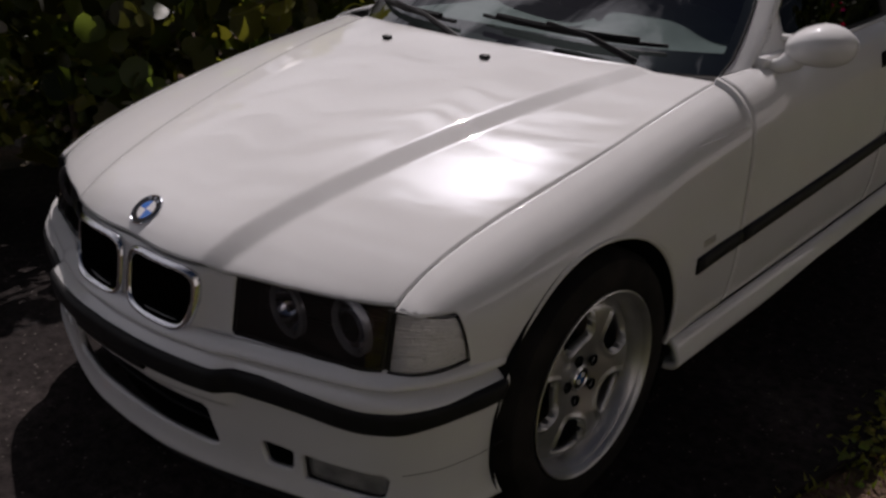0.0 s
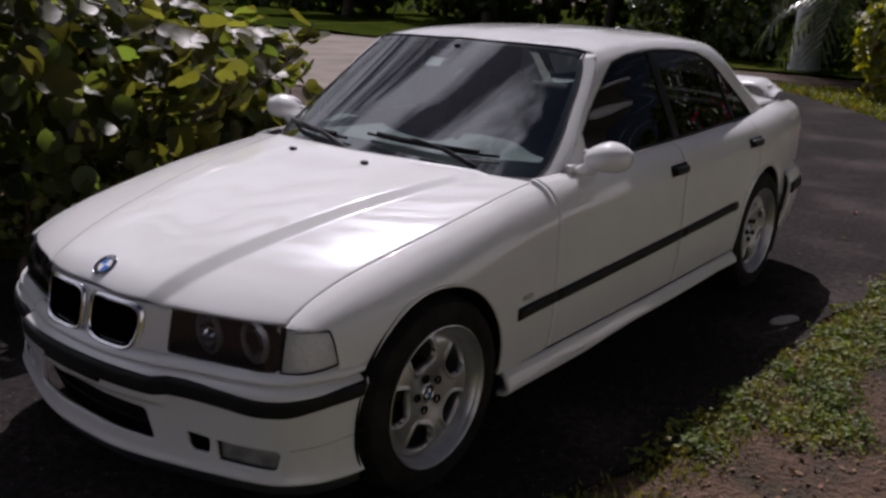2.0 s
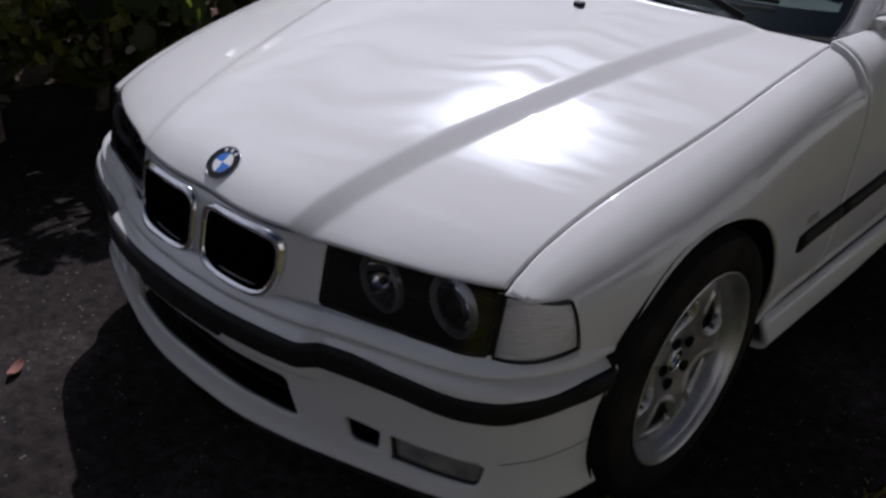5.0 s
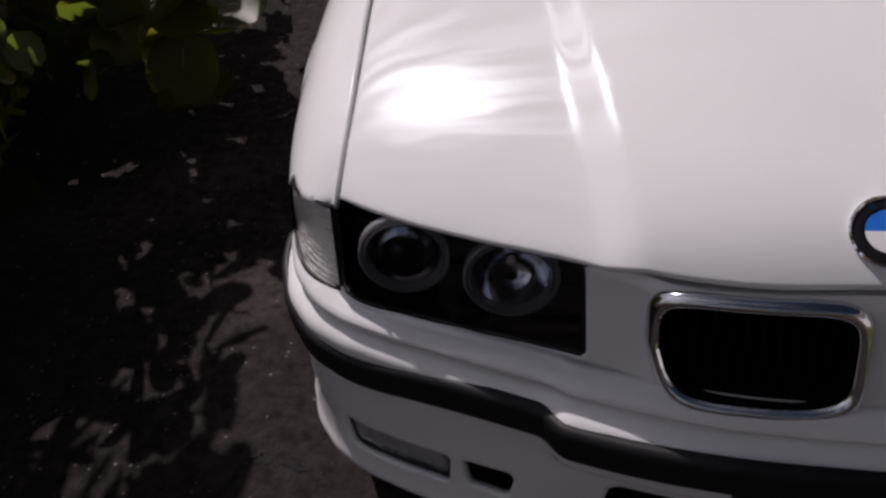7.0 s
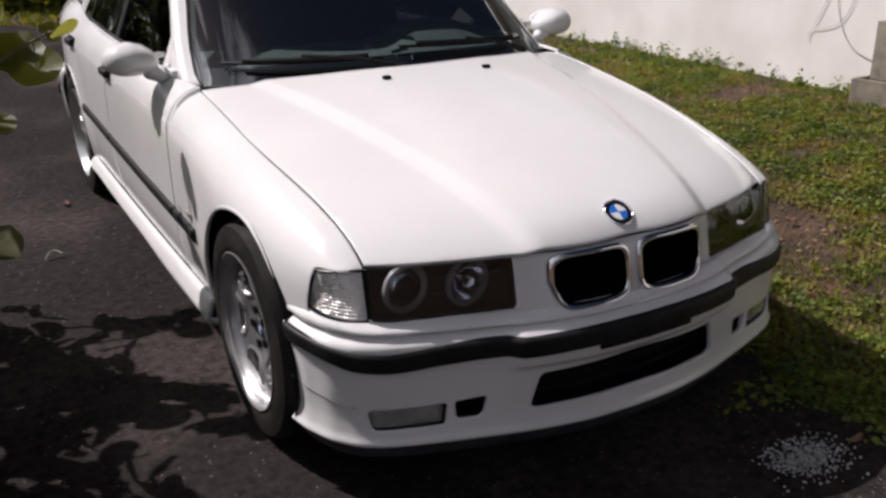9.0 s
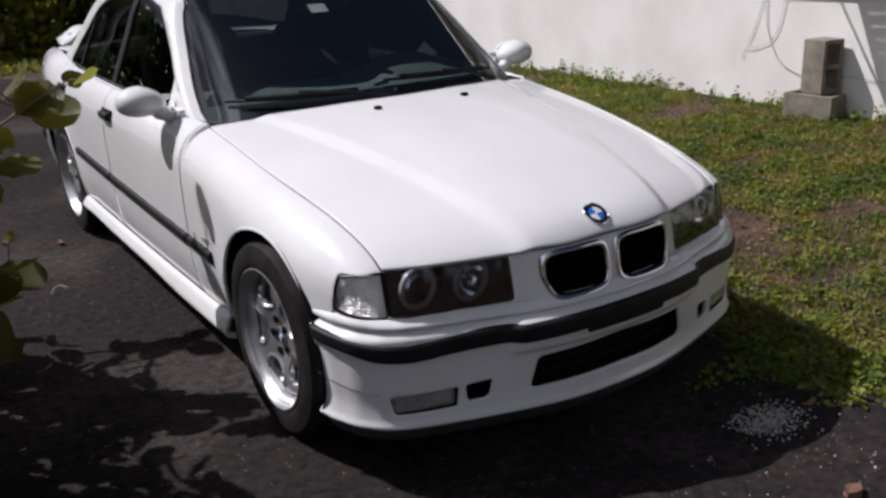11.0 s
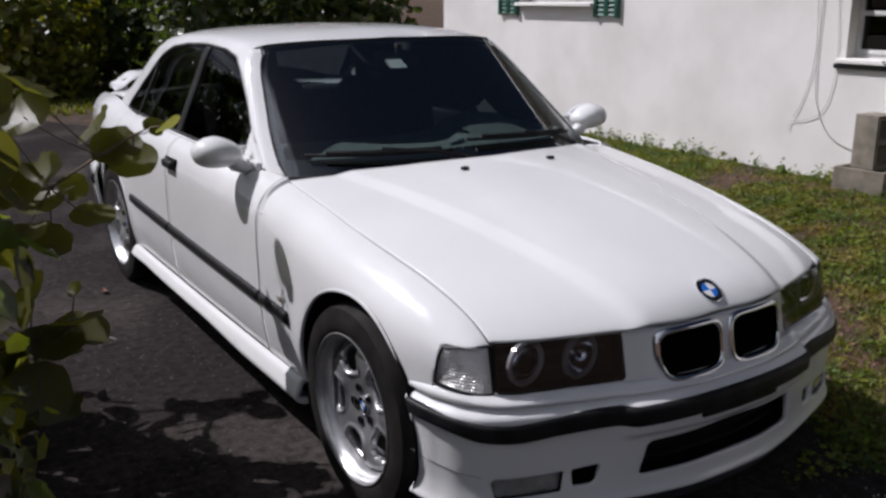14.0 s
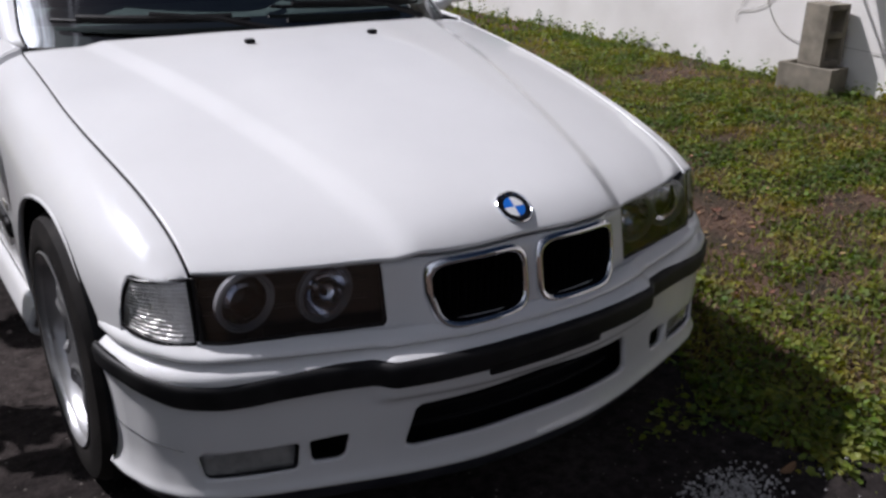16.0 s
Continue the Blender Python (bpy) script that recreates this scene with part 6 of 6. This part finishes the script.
# shrubs and trees beyond
bush("hedge", "dark green hedge with pale glinting leaves behind the driveway", "hedge", [(-7.6 + 1.15 * i, 19.2 + 0.5 * math.sin(i * 1.7), 1.2, 1.0, 0.9, 1.4, 900) for i in range(4)], M_HEDGE, 0.075, 6, 1.4)
bush("hedge", "dense clipped green hedge at the end of the driveway", "hedge", [(0.8 + 1.1 * i, 13.6 + 0.5 * math.sin(i * 2.1), 1.1, 1.0, 0.9, 1.3, 900) for i in range(4)], M_HEDGE, 0.07, 6, 1.4)
bush("shrub", "yellow-green shrub with small upright leaves", "shrub", [(-0.95, 13.1, 0.85, 0.6, 0.5, 0.85, 800), (-0.2, 12.6, 1.0, 0.7, 0.6, 1.1, 900), (0.6, 12.3, 0.9, 0.8, 0.6, 1.0, 900)], M_HEDGE2, 0.05, 5, 1.7)
bush("shrub", "green shrub with a few pink flowers by the house", "shrub", [(2.4, 10.6, 1.0, 0.8, 0.7, 1.2, 800), (3.4, 10.0, 1.1, 0.8, 0.7, 1.3, 900), (4.4, 9.8, 1.1, 0.8, 0.7, 1.3, 900), (3.0, 12.0, 1.6, 1.3, 0.9, 1.6, 1200), (5.0, 11.6, 1.6, 1.3, 0.9, 1.6, 1200)], M_HEDGE, 0.06, 6, 1.5)

fl = thing("flowers", "bright pink blossoms on the shrub by the house", "flowers", kind="stuff")
q = np.column_stack([rng.uniform(1.9, 4.0, 70), rng.uniform(9.2, 9.9, 70), rng.uniform(1.75, 2.35, 70)])
fm = leaf_mesh("blossom", q, rng.normal(size=q.shape) + np.array([0, -1.0, 0.3]), rng.uniform(0.02, 0.05, len(q)), M_FLOWER, 5, 0.3, 1.0)
fm.parent = fl

bush("hedge", "dark leafy hedge along the far side of the street", "hedge", [(-36 + 3.0 * i, 30 + 1.2 * math.sin(i * 1.9), 1.3, 2.2, 1.4, 1.7, 420) for i in range(16)], M_HEDGE, 0.20, 5, 1.3)
far = [(-26, 27), (-20, 29), (-14, 28), (-9, 26), (-4, 24), (2, 24), (8, 24), (-32, 24), (-40, 20), (-38, 4), (-34, -8), (-26, -18), (-14, -26), (0, -28), (14, -26), (26, -14)]
for i, (x, y) in enumerate(far):
    s = 1 + 0.25 * math.sin(i * 2.3)
    t = thing("tree", "broad leafy green tree standing beyond the gardens", "tree", "distant trees", at=(x, y, 0))
    bm = bmesh.new()
    tube(bm, [(0, 0, -0.1), (0.1, 0.1, 1.6 * s), (0.0, 0.2, 3.4 * s)], 0.26 * s, 9, 0.12 * s)
    for k in range(4):
        a = k * 1.6 + i
        tube(bm, [(0.05, 0.1, 2.0 * s), (1.0 * math.cos(a), 1.0 * math.sin(a), 3.4 * s), (1.9 * math.cos(a), 1.9 * math.sin(a), 4.6 * s)], 0.10 * s, 6, 0.03 * s)
    part("trunk", bm, M_BARK, t)
    P, N = [], []
    for k in range(7):
        a = k * 0.9 + i
        p, d = blob(330, (1.6 * s * math.cos(a), 1.6 * s * math.sin(a), (3.6 + 0.9 * math.sin(k * 2.1)) * s), (1.5 * s, 1.5 * s, 1.3 * s), 0.4)
        P.append(p)
        N.append(d)
    P, N = np.concatenate(P), np.concatenate(N)
    cr_ = leaf_mesh("crown", P, N + rng.normal(scale=0.6, size=N.shape), 0.20 * rng.uniform(0.6, 1.4, len(P)), M_HEDGE, 5, 0.2, 1.4)
    cr_.parent = t

# pale trunk and palm fronds by the end of the drive
pt = thing("palm_tree", "palm with a smooth pale grey trunk and drooping fronds", "palm tree", at=(-3.55, 17.2, 0))
bm = lathe(bmesh.new(), [(-0.1, 0.33), (0.3, 0.29), (1.2, 0.26), (2.6, 0.23), (4.6, 0.18)], 20, "z")
part("trunk", bm, M_TRUNK, pt)


def frond(parent, base, heading, length, droop, m):
    """A palm frond: a curved rib with narrow leaflets on both sides."""
    V, F = [], []
    rib = []
    for i in range(15):
        t = i / 14
        r = length * t
        rib.append(base + Vector((math.cos(heading) * r * (1 - 0.25 * t), math.sin(heading) * r * (1 - 0.25 * t), 0.35 * length * t - droop * length * t * t)))
    for i in range(1, 15):
        d = (rib[i] - rib[i - 1]).normalized()
        side = d.cross(Vector((0, 0, 1))).normalized()
        for sgn in (-1, 1):
            tip = rib[i] + side * sgn * length * 0.26 * (1.1 - 0.6 * i / 14) + d * 0.16 * length - Vector((0, 0, 0.10 * length))
            k = len(V)
            w = d * 0.022 * length
            V += [tuple(rib[i] - w), tuple(rib[i] + w), tuple((rib[i] + tip) / 2 + w * 0.8 + Vector((0, 0, 0.02))), tuple(tip), tuple((rib[i] + tip) / 2 - w * 0.8 + Vector((0, 0, 0.02)))]
            F.append((k, k + 1, k + 2, k + 3, k + 4))
    o = quads("frond", V, F, m, False)
    o.parent = parent
    bm = tube(bmesh.new(), rib, 0.012 * length, 5, 0.003)
    part("rib", bm, M_BARK, o)


for i in range(12):
    frond(pt, Vector((0, 0, 4.6)), i * 0.55, 2.4, 0.75 + 0.12 * (i % 3), M_PALM)
p2 = thing("palm_shrub", "low palm shrub with arching pale green fronds", "palm", at=(-2.35, 16.2, 0))
for i in range(16):
    frond(p2, Vector((0.1 * math.cos(i), 0.1 * math.sin(i), 0.9 + 0.12 * i)), i * 0.92, 2.1, 0.62 + 0.10 * (i % 4), M_PALM)


# ---------------------------------------------------------------- lawn plants and loose bits
def blades(name, n, sampler, h0, h1, m, width=0.006, label="", lean=0.5):
    """Grass: bent narrow blades scattered by sampler."""
    xy = sampler(n)
    k = len(xy)
    h = rng.uniform(h0, h1, k)
    a = rng.uniform(0, 2 * math.pi, k)
    ln = rng.uniform(0.15, lean, k) * h
    z = np.array([lawn_z(x, y) for x, y in xy]) - 0.004
    z = np.maximum(z, -0.02)
    base = np.column_stack([xy, z])
    d = np.column_stack([np.cos(a), np.sin(a), 0 * a])
    s = np.column_stack([-np.sin(a), np.cos(a), 0 * a]) * (width * rng.uniform(0.6, 1.5, k))[:, None]
    up = np.array([0, 0, 1.0])
    mid = base + d * (ln * 0.35)[:, None] + up * (h * 0.6)[:, None]
    tip = base + d * ln[:, None] + up * h[:, None]
    V = np.stack([base - s, base + s, mid + s * 0.8, mid - s * 0.8, tip], 1).reshape(-1, 3)
    b = np.arange(k) * 5
    F = np.concatenate([np.stack([b, b + 1, b + 2, b + 3], 1)]).tolist() + np.stack([b + 3, b + 2, b + 4], 1).tolist()
    me = bpy.data.meshes.new(name)
    me.from_pydata(V.tolist(), [], F)
    me.update()
    me.materials.append(m)
    return tagged(new(name, me), label, name.replace("_", " "), kind="stuff")


def patch(x, y):
    """How thickly the lawn grows: bare earth where it is low."""
    near = 0.55 * (1 - sstep(0.12, 0.28, abs(x - 1.18 - 0.10 * y)))
    for a, b, ra, rb, k in ((1.72, 0.80, 0.40, 0.55, 1.5), (1.75, 1.75, 0.22, 0.25, 0.9), (2.60, 0.20, 0.34, 0.11, 0.7), (1.75, -0.30, 0.26, 0.10, 0.5), (2.9, 1.2, 0.30, 0.12, 0.7), (4.25, 0.9, 0.14, 0.7, 0.8)):
        near -= k * math.exp(-((x - a) / ra) ** 2 - ((y - b) / rb) ** 2)
    return near + 0.8 * noise.noise((x * 0.9, y * 0.9, 8.0)) + 0.7 * noise.noise((x * 2.9, y * 2.9, 2.0)) + 0.15


def drive_depth(xy):
    """Signed distance to the driveway's outline for many places at once, positive inside."""
    best, inside = np.full(len(xy), 1e9), np.zeros(len(xy), bool)
    for (ax, ay), (bx, by) in zip(DRIVE, DRIVE[1:] + DRIVE[:1]):
        ex, ey = bx - ax, by - ay
        wx, wy = xy[:, 0] - ax, xy[:, 1] - ay
        t = np.clip((wx * ex + wy * ey) / (ex * ex + ey * ey), 0, 1)
        best = np.minimum(best, np.hypot(wx - ex * t, wy - ey * t))
        if ay != by:
            inside ^= ((ay > xy[:, 1]) != (by > xy[:, 1])) & (xy[:, 0] < ex * (xy[:, 1] - ay) / ey + ax)
    return np.where(inside, best, -best)


def lawn_sampler(x0, x1, y0, y1, bare=-0.32, keep_off=True):
    """Places on the lawn, off the bare patches, the driveway and the stones."""
    def f(n):
        res = []
        while len(res) < n:
            xy = np.column_stack([rng.uniform(x0, x1, n), rng.uniform(y0, y1, n)])
            if keep_off:
                xy = xy[drive_depth(xy) < rng.uniform(-0.02, 0.05, n)]
            for a, b, sx, sy, rz in STONES:
                xy = xy[np.hypot((xy[:, 0] - a) / (0.44 * sx), (xy[:, 1] - b) / (0.44 * sy)) > 1]
            want = bare + rng.uniform(-0.2, 0.2, len(xy))
            res += [(x, y) for (x, y), w in zip(xy.tolist(), want) if patch(x, y) > w]
        return np.array(res[:n])
    return f


blades("grass", 72000, lawn_sampler(0.6, 4.48, -3.0, 4.0, -0.28), 0.008, 0.038, M_GRASS, 0.0042, "short green weedy grass on the lawn", 1.1)
blades("grass", 9000, lawn_sampler(1.2, 4.48, 4.0, 9.0), 0.02, 0.06, M_GRASS, 0.010, "short green grass by the house", 1.0)
blades("dry_grass", 18000, lawn_sampler(0.7, 4.4, -2.5, 4.0, -0.9), 0.006, 0.03, M_DRY, 0.003, "dry straw-coloured grass among the weeds", 1.4)
blades("grass", 6000, lawn_sampler(-3.2, -1.3, 1.6, 6.5, -0.8), 0.02, 0.07, M_GRASS, 0.008, "green grass along the far driveway edge", 1.0)
blades("grass", 7000, lawn_sampler(-6, 4, 10.3, 14, -0.9), 0.03, 0.10, M_GRASS, 0.016, "grass below the hedge", 1.0)
# broad-leaved weeds: loose mats, and low clumps that stand above them
def clumps(name, centres, leaves, spread, high, size, m, label):
    """Leafy clumps: each centre carries a dome of small leaves."""
    k = len(centres)
    grow = rng.uniform(0.5, 1.25, k)
    c, g = np.repeat(centres, leaves, 0), np.repeat(grow, leaves)
    off = rng.normal(size=(len(c), 2)) * (spread * g)[:, None]
    x, y = c[:, 0] + off[:, 0], c[:, 1] + off[:, 1]
    fall = np.exp(-0.5 * (off ** 2).sum(1) / (spread * g) ** 2)
    z = np.array([max(lawn_z(a, b), -0.01) for a, b in zip(x, y)]) + 0.004 + high * g * fall * rng.uniform(0.35, 1.0, len(c))
    n = np.column_stack([off / spread * 0.35, np.ones(len(c))]) + rng.normal(scale=0.35, size=(len(c), 3))
    o = leaf_mesh(name, np.column_stack([x, y, z]), n, rng.uniform(0.55, 1.35, len(c)) * size, m, 5, 0.25, 1.4)
    return tagged(o, label, "weeds", kind="stuff")


xy = lawn_sampler(0.75, 4.48, -2.6, 4.5, 0.0)(16000)
pz = np.array([[x, y, lawn_z(x, y) + rng.uniform(0.006, 0.026)] for x, y in xy])
weeds = leaf_mesh("lawn_weeds", pz, rng.normal(scale=0.32, size=pz.shape) + np.array([0, 0, 1.0]), rng.uniform(0.005, 0.013, len(pz)), M_GRASS, 5, 0.25, 1.3)
tagged(weeds, "low broad-leaved green weeds spread over the lawn", "weeds", kind="stuff")
clumps("lawn_weeds", lawn_sampler(0.85, 4.45, -2.6, 4.5, 0.08)(1700), 24, 0.048, 0.050, 0.0088, M_WEED, "bushy clumps of green weeds standing on the lawn")
clumps("lawn_weeds", np.column_stack([rng.uniform(4.34, 4.48, 150), rng.uniform(-2.5, 7.6, 150)]), 20, 0.030, 0.15, 0.011, M_WEED, "leafy weeds growing along the foot of the wall")
clumps("lawn_weeds", np.column_stack([rng.normal(0.80, 0.10, 60), rng.normal(-0.72, 0.20, 60)]), 22, 0.035, 0.040, 0.008, M_WEED, "green weeds creeping over the asphalt edge")
clumps("lawn_weeds", np.column_stack([rng.normal(1.58, 0.09, 30), rng.normal(1.30, 0.14, 30)]), 30, 0.040, 0.075, 0.0075, M_WEED, "bright green weed clump at the lawn's edge")
q = np.column_stack([rng.uniform(0.95, 4.3, 4200), rng.uniform(-2.0, 3.6, 4200)])
q = q[drive_depth(q) < 0.0]
q = np.column_stack([q, [lawn_z(a, b) + 0.008 for a, b in q]])
litter = leaf_mesh("leaf_litter", q, rng.normal(scale=0.45, size=q.shape) + np.array([0, 0, 1.0]), rng.uniform(0.003, 0.010, len(q)), M_LITTER, 5, 0.3, 1.8)
tagged(litter, "brown dry leaf bits lying on the bare earth", "leaf litter", kind="stuff")

# spilled pale gravel by the front of the car
n = 760
gx_, gy_ = rng.normal(0.44, 0.060, n), rng.normal(-0.91, 0.042, n)
gx_[700:], gy_[700:] = rng.uniform(-0.1, 0.8, 60), rng.uniform(-1.3, -0.9, 60)
V, F = [], []
for x, y in zip(gx_, gy_):
    r = rng.uniform(0.0015, 0.0065)
    k = len(V)
    V += [(x + r, y, 0.004), (x, y + r, 0.004), (x - r, y, 0.004), (x, y - r, 0.004), (x + 0.3 * r, y, 0.004 + r)]
    F += [(k, k + 1, k + 4), (k + 1, k + 2, k + 4), (k + 2, k + 3, k + 4), (k + 3, k, k + 4)]
tagged(quads("gravel", V, F, M_PEBBLE, False), "scatter of pale gravel and flakes on the asphalt", "gravel", kind="stuff")

# dry tuft on the asphalt
xy2 = np.column_stack([rng.normal(0.52, 0.022, 60), rng.normal(-1.11, 0.022, 60)])
blades("dry_grass", 60, lambda n: xy2, 0.006, 0.026, M_DRY, 0.005, "dry tuft growing out of the asphalt", 1.5)


def shard(name, x, y, r, h, m, label, category, z=0.0, seed=1, squash=1.0, rz=0.0):
    """A flat broken piece with an uneven outline."""
    q = np.random.default_rng(seed)
    bm = bmesh.new()
    n = 9
    ring = [(r * q.uniform(0.7, 1.15) * math.cos(t), squash * r * q.uniform(0.7, 1.15) * math.sin(t)) for t in lin(0, 2 * math.pi, n + 1)[:-1]]
    a = [bm.verts.new((u, v, h * q.uniform(0.8, 1.2))) for u, v in ring]
    b = [bm.verts.new((u * 1.05, v * 1.05, 0)) for u, v in ring]
    bm.faces.new(a)
    bm.faces.new(b[::-1])
    for k in range(n):
        bm.faces.new([a[k], b[k], b[(k + 1) % n], a[(k + 1) % n]])
    bmesh.ops.recalc_face_normals(bm, faces=bm.faces)
    o = obj(name, bm, m, smooth=False)
    o.matrix_world = pose(x, y, z, 0, 0, rz)
    return tagged(o, label, category)


shard("stone", 1.04, -0.03, 0.055, 0.022, M_SLAB, "flat pale stone at the edge of the asphalt", "stone", 0.0, 3, 0.6, 30)
shard("paper_scrap", 1.12, 2.30, 0.085, 0.012, M_PEBBLE, "pale flat scrap lying on the driveway", "litter", 0.0, 4, 0.45, 70)
shard("brick_piece", 0.30, -1.29, 0.032, 0.022, M_BRICK, "small broken piece of reddish brick", "brick piece", 0.0, 5, 0.7)
for i, (x, y) in enumerate(((0.37, 4.47), (-0.95, -0.80), (-0.57, -0.89), (0.62, -0.93), (0.9, 4.1), (0.75, 4.9), (-0.3, 5.6), (-1.2, -0.75), (1.9, 0.4), (2.7, 1.4), (0.2, -1.6), (-0.95, 2.5))):
    q = np.random.default_rng(40 + i)
    bm = bmesh.new()
    ln, wd = q.uniform(0.022, 0.04), q.uniform(0.010, 0.018)
    prev = None
    for t in lin(-1, 1, 7):
        w = wd * math.sqrt(max(0.0, 1 - t * t)) + 0.001
        z = 0.006 + 0.010 * t * t
        row = [bm.verts.new((ln * t, -w, z + 0.006)), bm.verts.new((ln * t, 0, z)), bm.verts.new((ln * t, w, z + 0.006))]
        if prev:
            for k in range(2):
                bm.faces.new([prev[k], row[k], row[k + 1], prev[k + 1]])
        prev = row
    o = obj("dead_leaf", bm, M_DEADLEAF)
    o.matrix_world = pose(x, y, max(0.0, lawn_z(x, y) + 0.02 if x > 1.3 else 0.0), 0, 0, q.uniform(0, 360))
    tagged(o, "curled brown dead leaf lying on the ground", "dead leaf", "fallen leaves")
bm = tube(bmesh.new(), [(-1.15 + 0.07 * t, 1.73 + 0.03 * math.sin(3 * t), 0.012 + 0.02 * math.sin(2.6 * t)) for t in lin(0, 1, 8)], 0.005, 5)
tagged(obj("twig", bm, M_PEBBLE), "pale curled twig on the asphalt", "twig")

# cracks in the old asphalt: narrow dark fissures
def crack(pts, w, seed):
    q = np.random.default_rng(seed)
    V, F = [], []
    P = []
    for a, b in zip(pts, pts[1:]):
        for k in range(14):
            t = k / 14
            P.append((a[0] + (b[0] - a[0]) * t + q.normal() * 0.006, a[1] + (b[1] - a[1]) * t + q.normal() * 0.006))
    P.append(pts[-1])
    for i, (x, y) in enumerate(P):
        nx, ny = P[min(i + 1, len(P) - 1)][0] - P[max(i - 1, 0)][0], P[min(i + 1, len(P) - 1)][1] - P[max(i - 1, 0)][1]
        L = math.hypot(nx, ny) or 1
        s = w * q.uniform(0.3, 1.3)
        V += [(x - ny / L * s, y + nx / L * s, 0.0016), (x + ny / L * s, y - nx / L * s, 0.0016)]
        if i:
            k = 2 * i
            F.append((k - 2, k - 1, k + 1, k))
    return V, F


V, F = [], []
for i, pts in enumerate((
    [(-0.80, -0.42), (-0.95, -0.38), (-0.98, -0.50), (-1.10, -0.55), (-1.22, -0.48)],
    [(-0.98, -0.50), (-1.00, -0.64), (-0.85, -0.72), (-0.72, -0.78)],
    [(-1.00, -0.64), (-1.20, -0.72), (-1.35, -0.86)],
    [(-0.35, -1.00), (-0.62, -0.95), (-0.88, -1.02), (-1.2, -1.1)],
    [(0.5, 4.4), (0.9, 4.7), (1.3, 4.8)],
    [(-0.4, -1.3), (-0.1, -1.5), (0.3, -1.75), (0.9, -1.95)],
)):
    v, f = crack(pts, 0.0035, 60 + i)
    F += [tuple(a + len(V) for a in q) for q in f]
    V += v
cracks = quads("crack_line", V, F, M_DARK, False)
cracks.parent = drive
tagged(cracks, kind="stuff")
